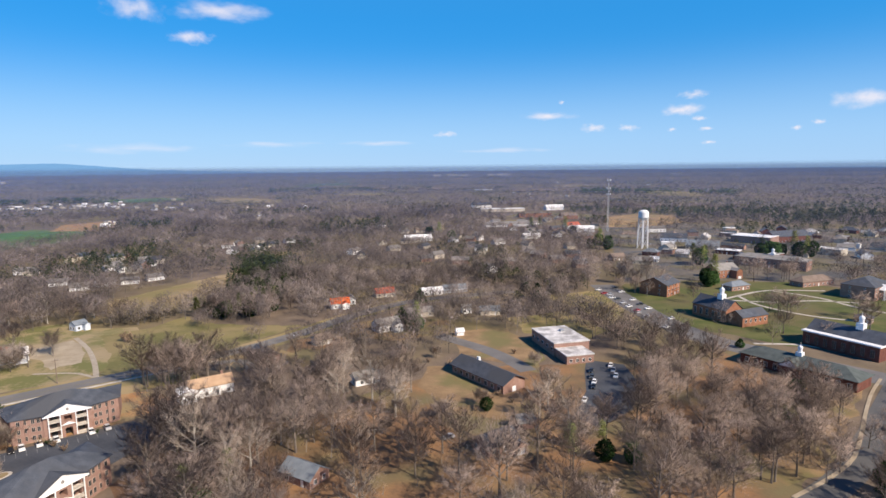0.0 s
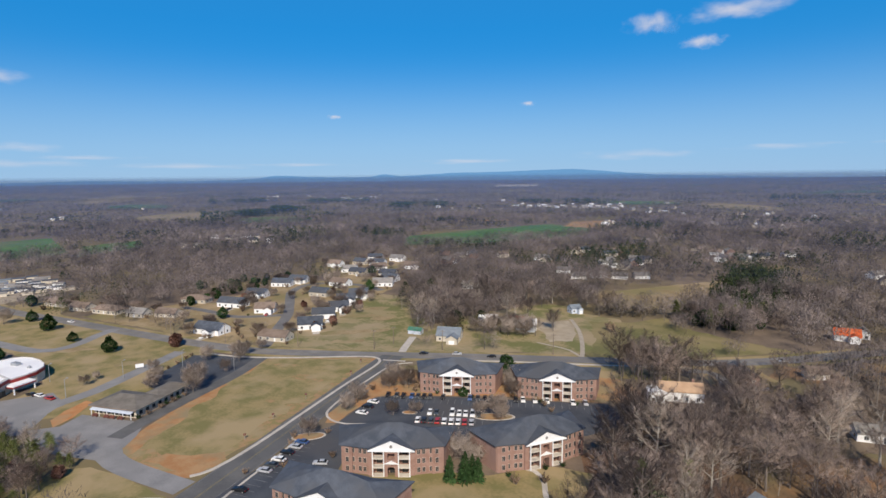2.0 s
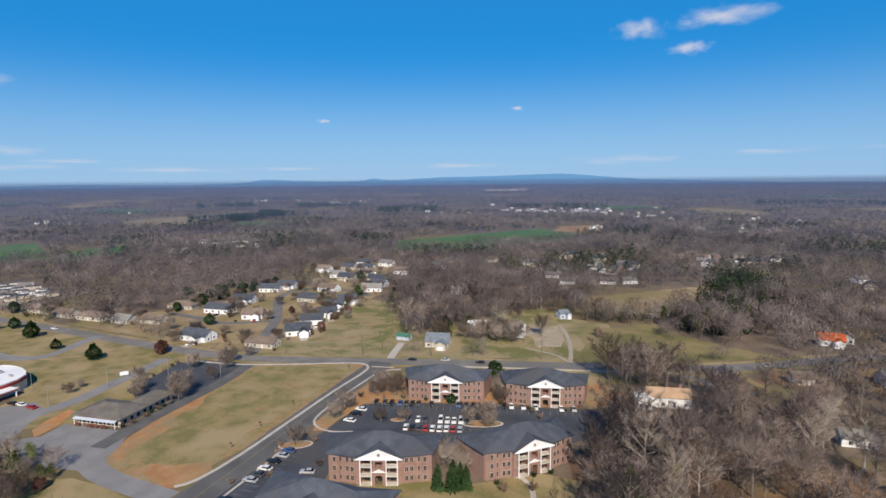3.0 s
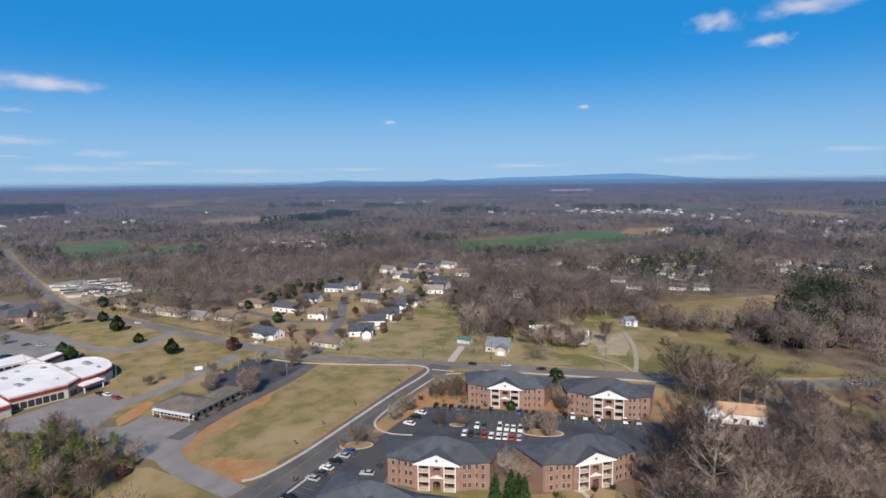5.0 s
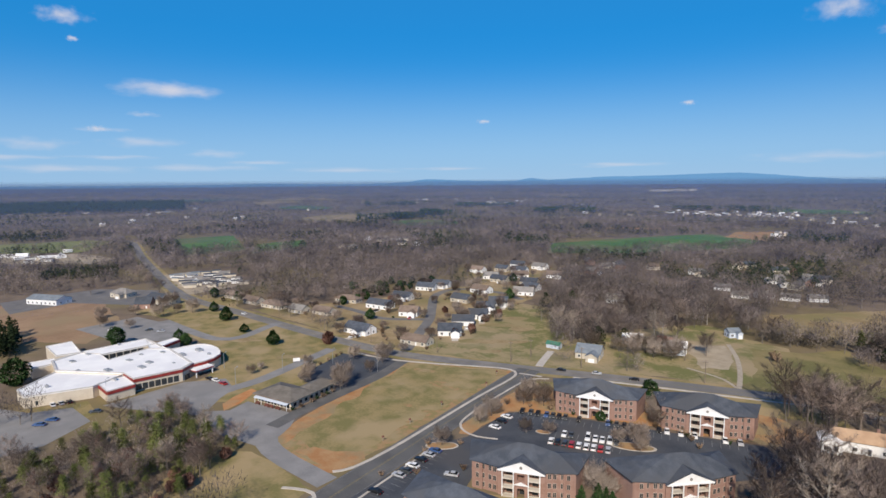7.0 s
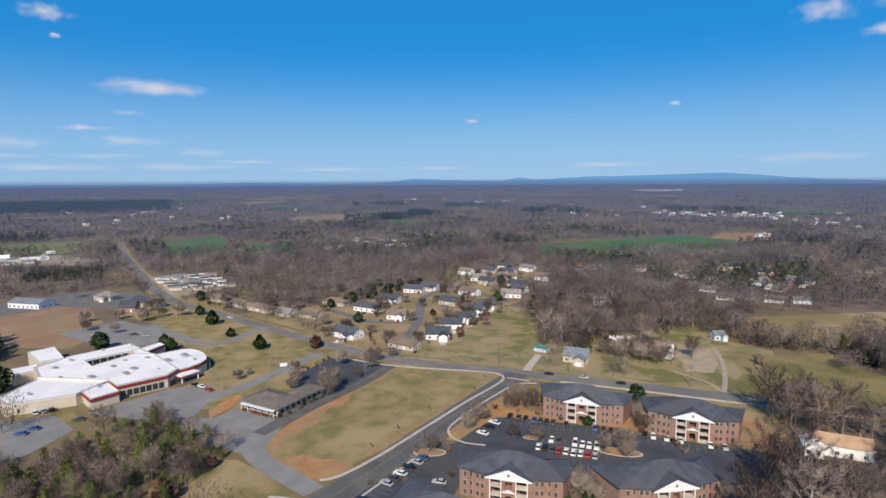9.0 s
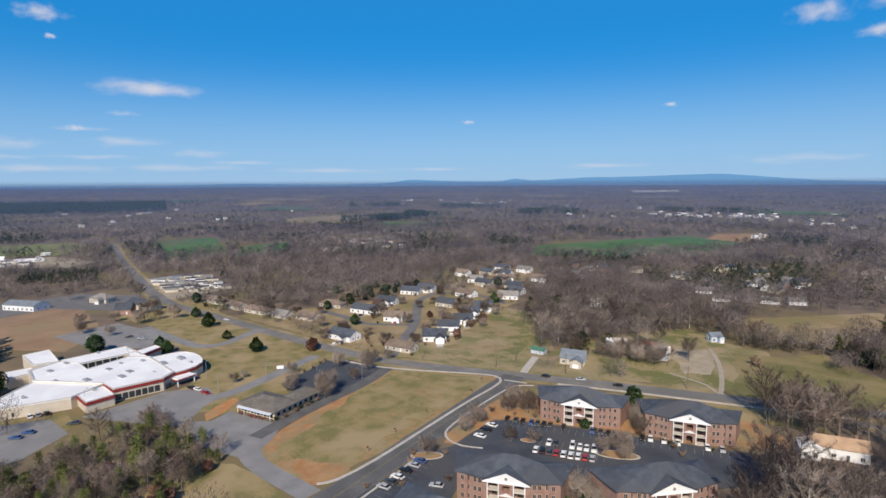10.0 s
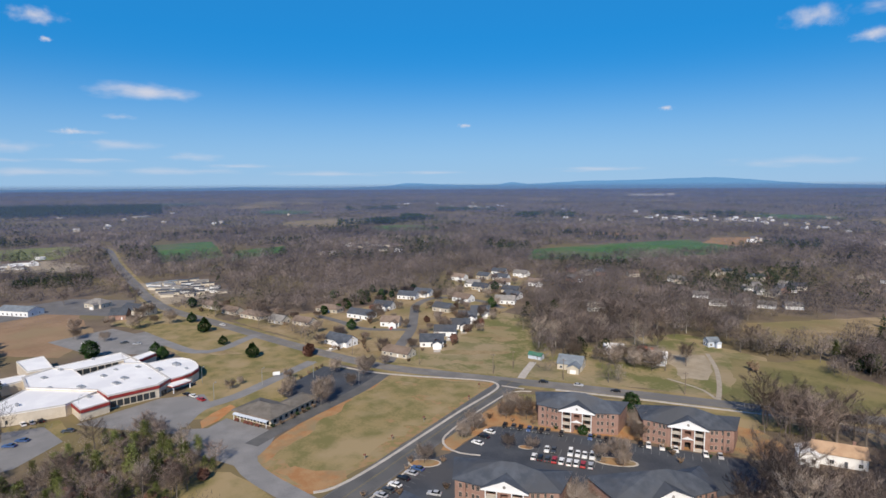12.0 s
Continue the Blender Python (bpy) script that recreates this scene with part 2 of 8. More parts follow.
RUSTLEAF = surface("rusty_dead_leaves", (0.135, 0.075, 0.06), (0.20, 0.115, 0.09), 0.3, 0.95, 1.5, island=0.3)
BRUSH = surface("dark_winter_brush", (0.07, 0.062, 0.05), (0.135, 0.117, 0.092), 0.15, 0.95, 1.0, island=0.25)
SHRUB = surface("brown_shrub_twigs", (0.18, 0.13, 0.09), (0.27, 0.20, 0.14), 0.3, 0.95, 1.5, island=0.3)
for m, gain in ((TWIG, 1.85), (PALETWIG, 1.5), (WOODS, 1.35), (PALEWOOD, 0.85), (NEEDLE, 1.5), (FARNEEDLE, 1.1), (PINE, 2.1), (RUSTLEAF, 1.7), (SHRUB, 1.8), (BRUSH, 1.5)):
    thin(m, gain, m in (WOODS, FARNEEDLE))

# ---- mesh helpers ----


class Shape:
    def __init__(self):
        self.v, self.f = [], []

    def add(self, verts, faces):
        k = len(self.v)
        self.v += [tuple(p) for p in verts]
        self.f += [tuple(i + k for i in f) for f in faces]
        return self

    def box(self, x0, x1, y0, y1, z0, z1):
        c = [(x, y, z) for z in (z0, z1) for x, y in ((x0, y0), (x1, y0), (x1, y1), (x0, y1))]
        return self.add(c, [(3, 2, 1, 0), (4, 5, 6, 7), (0, 1, 5, 4), (1, 2, 6, 5), (2, 3, 7, 6), (3, 0, 4, 7)])

    def prism(self, poly, z0, z1, top=True):
        n = len(poly)
        c = [(x, y, z0) for x, y in poly] + [(x, y, z1) for x, y in poly]
        f = [(i, (i + 1) % n, n + (i + 1) % n, n + i) for i in range(n)]
        if top:
            f += [tuple(range(n, 2 * n)), tuple(reversed(range(n)))]
        return self.add(c, f)

    def tube(self, a, b, ra, rb, sides=6):
        a, b = Vector(a), Vector(b)
        q = (b - a).to_track_quat("Z", "Y")
        ring = [Vector((math.cos(6.28319 * i / sides), math.sin(6.28319 * i / sides), 0)) for i in range(sides)]
        c = [a + q @ (p * ra) for p in ring] + [b + q @ (p * rb) for p in ring]
        f = [(i, (i + 1) % sides, sides + (i + 1) % sides, sides + i) for i in range(sides)]
        return self.add(c, f + [tuple(range(sides, 2 * sides)), tuple(reversed(range(sides)))])

    def dome(self, cx, cy, z, r, h, seg=14, rings=5):
        c = [(cx + r * math.cos(a) * math.cos(e), cy + r * math.sin(a) * math.cos(e), z + h * math.sin(e))
             for e in (1.5708 * k / rings for k in range(rings)) for a in (6.28319 * i / seg for i in range(seg))]
        c.append((cx, cy, z + h))
        f = [(k * seg + i, k * seg + (i + 1) % seg, (k + 1) * seg + (i + 1) % seg, (k + 1) * seg + i) for k in range(rings - 1) for i in range(seg)]
        f += [((rings - 1) * seg + i, (rings - 1) * seg + (i + 1) % seg, len(c) - 1) for i in range(seg)]
        return self.add(c, f)

    def mesh(self, name, material, tidy=True):
        me = bpy.data.meshes.new(name)
        me.from_pydata(self.v, [], self.f)
        if tidy:
            bm = bmesh.new()
            bm.from_mesh(me)
            bmesh.ops.recalc_face_normals(bm, faces=bm.faces)
            bm.to_mesh(me)
            bm.free()
        me.materials.append(material)
        return me


def part(name, shape, material, parent, label="", at=None):
    me = shape if isinstance(shape, bpy.types.Mesh) else shape.mesh(name, material)
    ob = new(name, me)
    ob.parent = parent
    if at is not None:
        ob.matrix_basis = at
    return tagged(ob, label)


def thing(name, label, category, m=None, group=""):
    ob = new(name)
    ob.empty_display_size = 0.5
    if m is not None:
        ob.matrix_basis = m
    return tagged(ob, label, category, group)


def smooth(points, step=6.0):
    """A soft line through the points (Catmull-Rom)."""
    p = [Vector((*q, 0)) for q in points]
    p = [p[0] * 2 - p[1]] + p + [p[-1] * 2 - p[-2]]
    out = []
    for i in range(1, len(p) - 2):
        a, b, c, d = p[i - 1:i + 3]
        n = max(2, int((c - b).length / step))
        for k in range(n):
            t = k / n
            out.append(0.5 * (2 * b + (c - a) * t + (2 * a - 5 * b + 4 * c - d) * t * t + (3 * b - a - 3 * c + d) * t ** 3))
    return out + [p[-2]]


def height(x, y):
    r = math.hypot(x, y)
    if r < 1150:
        return 0.0
    s = (r - 1150) / 3700
    return 40 * s ** 1.5 + 24 * s * noise.noise((x / 700, y / 700, 3.1)) * (1.0 - 0.7 * s)


def strip(shape, points, width, z=0.06, offset=0.0, thick=0.0, follow=False):
    line = smooth(points)
    left, right = [], []
    for i, p in enumerate(line):
        d = (line[min(i + 1, len(line) - 1)] - line[max(i - 1, 0)]).normalized()
        n = Vector((-d.y, d.x, 0))
        h = z + (height(p.x, p.y) if follow else 0)
        for side, o in ((left, offset + width / 2), (right, offset - width / 2)):
            q = p + n * o
            side.append((q.x, q.y, h))
    k = len(line)
    shape.add(left + right, [(i, i + 1, k + i + 1, k + i) for i in range(k - 1)])
    if thick:
        low = [(x, y, zz - thick) for x, y, zz in left + right]
        top = left + right
        shape.add(top + low, [(i, i + 1, 2 * k + i + 1, 2 * k + i) for i in range(k - 1)] + [(k + i, k + i + 1, 3 * k + i + 1, 3 * k + i) for i in range(k - 1)]
                  + [(0, k, 3 * k, 2 * k), (k - 1, 2 * k - 1, 4 * k - 1, 3 * k - 1)])
    return line


def patch(name, poly, z, material, label, wobble=0.0, base=False):
    """A flat piece of ground; its edge wanders by wobble metres."""
    pts = []
    patch.count += 1
    z += 0.0002 * patch.count
    for i, a in enumerate(poly):
        b = poly[(i + 1) % len(poly)]
        n = max(1, int(math.dist(a, b) / 4)) if wobble else 1
        for k in range(n):
            x, y = a[0] + (b[0] - a[0]) * k / n, a[1] + (b[1] - a[1]) * k / n
            pts.append((x + wobble * noise.noise((x / 9, y / 9, 1)), y + wobble * noise.noise((x / 9, y / 9, 7))))
    s = Shape().add([(x, y, z + (height(x, y) if base else 0)) for x, y in pts], [tuple(range(len(pts)))])
    ob = new(name, s.mesh(name, material))
    return tagged(ob, label, kind="structure")

patch.count = 0

# ---- ground ----
rings = [0, 40, 80, 120, 160, 200, 260, 330, 410, 500, 620, 760, 930, 1150] + [1150 + 3750 * (k / 26) ** 1.15 for k in range(1, 27)]
SEG = 120
gv = [(r * math.cos(6.28319 * i / SEG), r * math.sin(6.28319 * i / SEG), height(r * math.cos(6.28319 * i / SEG), r * math.sin(6.28319 * i / SEG))) for r in rings[1:] for i in range(SEG)]
gf = [(k * SEG + i, k * SEG + (i + 1) % SEG, (k + 1) * SEG + (i + 1) % SEG, (k + 1) * SEG + i) for k in range(len(rings) - 2) for i in range(SEG)]
gv.append((0, 0, 0))
gf += [(i, (i + 1) % SEG, len(gv) - 1) for i in range(SEG)]
ground = new("ground", Shape().add(gv, gf).mesh("ground", GROUND))
for p in ground.data.polygons:
    p.use_smooth = True
tagged(ground, "brown winter ground of leaf litter and dry grass", kind="structure")

LOTS = []          # outlines with nothing growing, and how much of the woods stays on them
LINES = []         # roads that the woods keep clear of


def inside(poly, xs, ys):
    """For each place, whether it lies within the outline."""
    res = np.zeros(len(xs), bool)
    for i in range(len(poly)):
        (x0, y0), (x1, y1) = poly[i - 1], poly[i]
        if y0 != y1:
            res ^= ((y0 > ys) != (y1 > ys)) & (xs < (x1 - x0) * (ys - y0) / (y1 - y0) + x0)
    return res


def clear(poly, keep=0.0):
    LOTS.append((poly, keep))
    return poly


def road(name, points, width, material, label, z=0.06, centre=None, follow=False):
    s = Shape()
    line = strip(s, points, width, z, follow=follow)
    LINES.append((line, width / 2 + 4))
    ob = tagged(new(name, s.mesh(name, material)), label, kind="structure")
    if centre:
        for o in (-0.22, 0.22):
            t = Shape()
            strip(t, points, 0.16, z + 0.02, o, follow=follow)
            part("centre_line", t, centre, ob)
        for o in (-width / 2 + 0.5, width / 2 - 0.5):
            t = Shape()
            strip(t, points, 0.14, z + 0.02, o, follow=follow)
            part("edge_line", t, LINEWHITE, ob)
    return ob


HIGHWAY = [(-1178, 60), (-1051, 85), (-836, 78), (-653, 76), (-565, 76), (-501, 82), (-435, 100), (-364, 119), (-313, 134), (-273, 149), (-245, 167), (-216, 188), (-187, 210), (-160, 229), (-130, 250), (-86, 282), (-58, 312), (-30, 350), (10, 385), (80, 405)]
road("road", HIGHWAY, 9.6, HIGHASPHALT, "two-lane grey asphalt highway with yellow centre lines", 0.07, LINEYELLOW)
ACCESS = [(-211, 191), (-202, 169), (-191.5, 145), (-178.5, 115), (-167.5, 90), (-159, 70), (-151, 52), (-143, 35)]
road("road", ACCESS, 12.0, ROADASPHALT, "dark asphalt side road with pale kerbs", 0.08, LINEYELLOW)
walks = Shape()
strip(walks, [(-236, 166), (-224, 177.5), (-216.5, 182.6), (-210, 181), (-205, 172.5), (-196.3, 148.4), (-184.3, 119), (-173.2, 91.7), (-168.3, 75), (-169.5, 68)], 1.3, 0.2, 0, 0.25)
tagged(new("pavement", walks.mesh("pavement", CONCRETE)), "pale concrete pavement with raised kerb along the lawn", kind="structure")
kerb = Shape()
strip(kerb, [(-195, 189), (-200, 180.5), (-193.5, 160), (-186.5, 142), (-181, 130.5), (-177, 124.5), (-171, 121.8), (-164, 123), (-158, 128)], 0.9, 0.2, 0, 0.25)
tagged(new("kerb", kerb.mesh("kerb", CONCRETE)), "pale concrete kerb of the car park entrance", kind="structure")
kerb = Shape()
strip(kerb, [(-167, 106), (-161, 94), (-155, 80), (-148, 64), (-140, 46)], 0.8, 0.2, 0, 0.25)
tagged(new("kerb", kerb.mesh("kerb", CONCRETE)), "pale concrete kerb beside the side road", kind="structure")
walks = Shape()
strip(walks, [(-290, 129), (-268, 139), (-251.5, 151.5), (-236, 166)], 1.6, 0.18, 0, 0.22)
tagged(new("pavement", walks.mesh("pavement", CONCRETE)), "pale concrete roadside pavement", kind="structure")
walks = Shape()
strip(walks, [(-190, 200), (-183, 205), (-156, 224), (-126, 244), (-90, 269)], 1.7, 0.16, 0, 0.2)
tagged(new("pavement", walks.mesh("pavement", CONCRETE)), "pale concrete pavement between the apartments and the highway", kind="structure")
walks = Shape()
strip(walks, [(-100, 138), (-92, 140), (-86, 136), (-80, 128), (-70, 122)], 1.6, 0.12, 0, 0.15)
tagged(new("footpath", walks.mesh("footpath", CONCRETE)), "curved pale concrete footpath on apartment lawn", kind="structure")
kerb = Shape()
strip(kerb, [(-169, 51), (-163.5, 56.5), (-158, 57.5), (-154, 50), (-148, 36)], 1.3, 0.2, 0, 0.25)
tagged(new("kerb", kerb.mesh("kerb", CONCRETE)), "pale concrete kerb at the drive corner", kind="structure")

walks = Shape()
strip(walks, [(-209.5, 182.6), (-204.5, 185.6), (-199.5, 188.4)], 1.5, 0.105)
tagged(new("crossing", walks.mesh("crossing", CONCRETE)), "pale pedestrian crossing at the road junction", kind="structure")

# distant fields among the woods
far_rng = random.Random(5)
for k in range(34):
    a, r = radians(far_rng.uniform(-42, 98)), far_rng.uniform(1250, 3900)
    wide, deep, turn = far_rng.uniform(60, 190), far_rng.uniform(50, 130), far_rng.uniform(0, 3)
    cx, cy = -r * math.sin(a), r * math.cos(a)
    if -1200 < cx < -850 and cy < 420:
        continue
    ring = [(cx + wide * math.cos(t) * math.cos(turn) - deep * math.sin(t) * math.sin(turn), cy + wide * math.cos(t) * math.sin(turn) + deep * math.sin(t) * math.cos(turn)) for t in (6.28319 * i / 14 for i in range(14))]
    patch("field", clear(ring), 1.2, far_rng.choice((TANFIELD, CROP, LAWN, BROWNFIELD)), "distant open field among the woods", 6.0, True)

# school, office and lawn block
clear([(-150, 45), (-205, 52), (-262, 34), (-285, -45), (-420, -60), (-600, -80), (-600, 70), (-500, 85), (-440, 104), (-300, 150), (-215, 200), (-130, 258), (-96, 215), (-82, 160), (-96, 128), (-112, 60)])
patch("lawn", [(-262, 140), (-216, 183), (-206, 176), (-168, 68), (-178, 58), (-194, 54), (-210, 62), (-228, 92), (-250, 128)], 0.03, CLAY, "bare orange clay edge round the empty lawn", 2.0)
patch("lawn", [(-251, 148), (-220, 176), (-211, 168), (-186, 105), (-175, 78), (-183, 68), (-200, 66), (-223, 97), (-246, 132)], 0.05, LAWN, "large empty lawn of dry yellow-green grass", 4.0)
patch("lawn", [(-256, 146), (-217, 181.5), (-205.5, 173), (-180, 104), (-169, 74), (-179, 62), (-198, 60), (-219, 93), (-244, 131)], 0.04, SPARSE, "thin worn grass at the lawn's clay edge", 4.5)
patch("clay_bank", [(-190, 62.5), (-181, 65), (-171.5, 69), (-170.5, 76), (-176, 84), (-181, 78), (-190, 69)], 0.065, CLAY, "bare orange clay corner of the lawn", 2.5)
for x, y, a, b in ((-219, 141, 6, 3.5), (-212, 144, 5, 2.6), (-205, 117, 2.4, 1.6), (-240, 146, 6, 2.5), (-194, 121, 4, 2), (-189, 110, 4, 1.8), (-230, 128, 3, 1.6), (-200, 92, 2.5, 1.5)):
    patch("worn_patch", [(x + a * math.cos(t) * 0.8 - b * math.sin(t) * 0.6, y + a * math.cos(t) * 0.6 + b * math.sin(t) * 0.8) for t in (0.6283 * k for k in range(10))], 0.06, SPARSE, "worn pale patch in the lawn", 2.5)
patch("lawn", [(-440, 92), (-372, 112), (-322, 126), (-292, 128), (-268, 96), (-262, 76), (-300, 62), (-345, 66), (-372, 78), (-405, 80)], 0.03, LAWN, "mown grass between the school and the highway", 2.0)
patch("lawn", [(-205, 42), (-200, 50), (-178, 56), (-163, 58), (-150, 30), (-165, 5), (-195, 20)], 0.03, LAWN, "patch of dry grass beside the wooded slope", 2.0)
patch("lawn", [(-312, -38), (-293, -26), (-288, 3), (-270, 6), (-262, -2), (-252, -12), (-246, -40)], 0.02, LAWN, "worn grass strip in front of the school", 1.0)
patch("field", [(-560, -60), (-440, -45), (-395, 5), (-440, 28), (-520, 20), (-560, 0)], 0.02, BROWNFIELD, "bare brown field behind the school", 3.0)
patch("clay_bank", [(-242, 50), (-250, 50.5), (-257, 58), (-263, 66.5), (-258, 68), (-251, 61)], 0.07, RAWCLAY, "bare orange clay bank", 1.5)
patch("car_park", [(-247, 43), (-242, 52), (-248, 61), (-236, 67), (-226, 72), (-218, 72), (-212, 68), (-206, 62), (-203, 52), (-222, 42)], 0.06, PALEASPHALT, "grey asphalt forecourt of the office")
road("driveway", [(-214, 60), (-202, 56), (-190, 57), (-178, 60), (-164, 64)], 8, PALEASPHALT, "curved grey asphalt driveway", 0.09)
road("driveway", [(-216, 62), (-226, 80), (-234, 98), (-246, 124), (-260, 146)], 6.5, ROADASPHALT, "narrow asphalt drive beside the lawn", 0.10)
patch("car_park", [(-268, 90), (-290, 124), (-268, 140), (-256, 146), (-240, 116), (-230, 96), (-242, 92)], 0.08, DARKASPHALT, "dark fresh asphalt car park of the office")
road("driveway", [(-250, 42), (-266, 54), (-272, 72), (-286, 96), (-302, 122)], 7, PALEASPHALT, "grey asphalt school driveway", 0.09)
patch("car_park", [(-244, 40), (-262, 22), (-278, 8), (-290, 42), (-284, 60), (-268, 60), (-258, 50)], 0.06, PALEASPHALT, "worn asphalt apron in front of the school")
patch("car_park", [(-330, -45), (-300, -30), (-286, -18), (-283, -3), (-262, 3), (-246, -12), (-240, -40), (-280, -60)], 0.07, PALEASPHALT, "worn asphalt school car park")
patch("car_park", [(-440, 0), (-456, 38), (-400, 62), (-382, 58), (-376, 44), (-392, 20)], 0.06, PALEASPHALT, "pale worn asphalt car park behind the school")
road("driveway", [(-432, 52), (-392, 62), (-362, 72), (-358, 86), (-372, 104), (-380, 116)], 7, PALEASPHALT, "grey asphalt lane to the highway", 0.09)
patch("car_park", [(-575, -50), (-520, -40), (-540, 0), (-500, 44), (-560, 66), (-600, 20)], 0.05, ASPHALT, "worn asphalt yard by low brick houses")

patch("lawn", [(-470, 62), (-440, 94), (-300, 130), (-262, 138), (-252, 92), (-244, 66), (-256, 44), (-282, 40), (-300, 60), (-345, 64), (-380, 60)], 0.022, LAWN, "mown grass round the school drive", 3.0)
patch("lawn", [(-475, 36), (-520, 104), (-480, 112), (-420, 100), (-380, 80), (-395, 66), (-440, 54)], 0.023, LAWN, "dry grass beside the highway", 3.0)
s = Shape()
strip(s, HIGHWAY, 17, 0.018)
tagged(new("verge", s.mesh("verge", LAWN)), "dry grass verge along the highway", kind="structure")
for x, y, a, b in ((-268, 200, 14, 5), (-255, 215, 12, 4), (-290, 235, 14, 5), (-250, 190, 9, 4), (-300, 255, 10, 5), (-275, 240, 9, 4), (-350, 85, 12, 4), (-300, 100, 10, 4), (-410, 96, 10, 4)):
    patch("worn_patch", [(x + a * math.cos(t) * 0.6 - b * math.sin(t) * 0.8, y + a * math.cos(t) * 0.8 + b * math.sin(t) * 0.6) for t in (0.5236 * k for k in range(12))], 0.05, TANFIELD, "pale dry patch in the grass", 5.0)

# apartment car park
patch("car_park", [(-166, 120), (-175, 146), (-172, 152), (-152, 168), (-128, 184), (-100, 203), (-84, 192), (-92, 172), (-112, 146), (-130, 138), (-150, 122), (-144, 108), (-132, 92), (-140, 60), (-150, 62), (-158, 84), (-167, 108)], 0.09, DARKASPHALT, "dark asphalt apartment car park")
patch("lawn", [(-197, 180), (-188, 154), (-177, 124), (-170, 119), (-167, 122), (-176, 147), (-170, 155), (-152, 170), (-140, 180), (-96, 207), (-92, 225), (-128, 240), (-160, 214)], 0.03, CLAY, "orange pine-straw bank round the apartments", 1.5)
patch("lawn", [(-172, 208), (-196, 182), (-190, 176), (-160, 198), (-128, 222), (-90, 246), (-100, 262)], 0.05, LAWN, "grass verge along the highway", 1.5)
patch("lawn", [(-138, 96), (-128, 104), (-112, 122), (-101, 129), (-90, 146), (-78, 150), (-70, 128), (-92, 96), (-120, 80)], 0.10, LAWN, "dry lawn in front of the apartments", 1.5)
for i, (cx, cy, a, b, ang) in enumerate(((-126, 164, 8, 3.2, 40), (-165, 108, 6, 3, 55), (-153, 146, 3.0, 1.6, 40))):
    c, s_ = math.cos(radians(ang)), math.sin(radians(ang))
    ring = [(cx + a * math.cos(t) * c - b * math.sin(t) * s_, cy + a * math.cos(t) * s_ + b * math.sin(t) * c) for t in (6.28319 * k / 20 for k in range(20))]
    isl = tagged(new("planting_island", Shape().prism(ring, 0.05, 0.24).mesh("planting_island", CONCRETE)), "kerbed planting island in the car park", kind="structure")
    inner = [(cx + (x - cx) * 0.88, cy + (y - cy) * 0.88) for x, y in ring]
    part("mulch", Shape().prism(inner, 0.2, 0.28), CLAY, isl)


def bays(p, q, n, depth, side):
    """Painted bay lines from p to q."""
    p, q = Vector((*p, 0)), Vector((*q, 0))
    d = (q - p).normalized()
    nrm = Vector((-d.y, d.x, 0)) * side
    s = Shape()
    for k in range(n + 1):
        a = p + (q - p) * k / n
        b = a + nrm * depth
        w = d * 0.07
        s.add([(*(a - w).xy, 0.112), (*(a + w).xy, 0.112), (*(b + w).xy, 0.112), (*(b - w).xy, 0.112)], [(0, 1, 2, 3)])
    tagged(new("bay_lines", s.mesh("bay_lines", LINEWHITE)), "white painted parking bay lines", kind="structure")


bays((-174, 150), (-104, 198), 30, 5, -1)
bays((-148, 147), (-130, 159), 8, 5, 1)
bays((-148, 147), (-128, 160), 9, 5, -1)
bays((-163, 104), (-150, 72), 12, 5, 1)
bays((-284, 122), (-262, 138), 9, 5, -1)
bays((-288, -20), (-285, 0), 8, 5, -1)

# meadows, subdivision, fields
clear([(-278, 152), (-300, 150), (-440, 118), (-420, 175), (-405, 185), (-445, 270), (-400, 330), (-330, 320), (-288, 268), (-240, 236), (-226, 208)], 0.0)
patch("meadow", [(-276, 158), (-305, 178), (-322, 220), (-335, 262), (-332, 292), (-302, 302), (-262, 264), (-236, 242), (-206, 206), (-218, 194)], 0.03, MEADOW, "rough dry grass slope beside the houses", 4.0)
patch("meadow", [(-285, 150), (-435, 112), (-420, 175), (-405, 190), (-440, 268), (-400, 325), (-345, 315), (-320, 262), (-310, 200)], 0.025, TANFIELD, "pale dry lawns round the small houses", 4.0)
road("street", [(-276, 156), (-300, 178), (-330, 205), (-360, 226), (-400, 255), (-412, 285), (-380, 305), (-345, 302)], 7, ASPHALT, "pale asphalt street between small houses", 0.08)
road("street", [(-330, 205), (-352, 180), (-380, 176), (-410, 170)], 6, ASPHALT, "pale asphalt side street", 0.09)
clear([(-226, 208), (-130, 255), (-95, 285), (-61, 328), (-100, 332), (-122, 328), (-142, 350), (-162, 330), (-186, 330), (-198, 343), (-214, 336), (-228, 318), (-222, 292), (-210, 262), (-222, 226)], 0.03)
clear([(-94, 226), (-68, 236), (-54, 204), (-74, 192)])
clear([(-92, 262), (-44, 274), (-38, 226), (-66, 234)])
patch("meadow", [(-240, 232), (-205, 204), (-160, 240), (-138, 255), (-140, 300), (-156, 334), (-186, 334), (-200, 348), (-218, 342), (-236, 292)], 0.03, MEADOW, "rough grass round old farmhouses", 4.0)
patch("meadow", [(-168, 318), (-148, 330), (-138, 356), (-112, 335), (-60, 328), (-85, 293), (-136, 253), (-146, 280)], 0.035, GREENLAWN, "green and tan pasture", 4.0)
patch("bare_earth", [(-193, 296), (-179, 311), (-168, 299), (-160, 287), (-155, 273), (-163, 262), (-177, 277)], 0.05, SAND, "pale bare earth patch", 3.0)
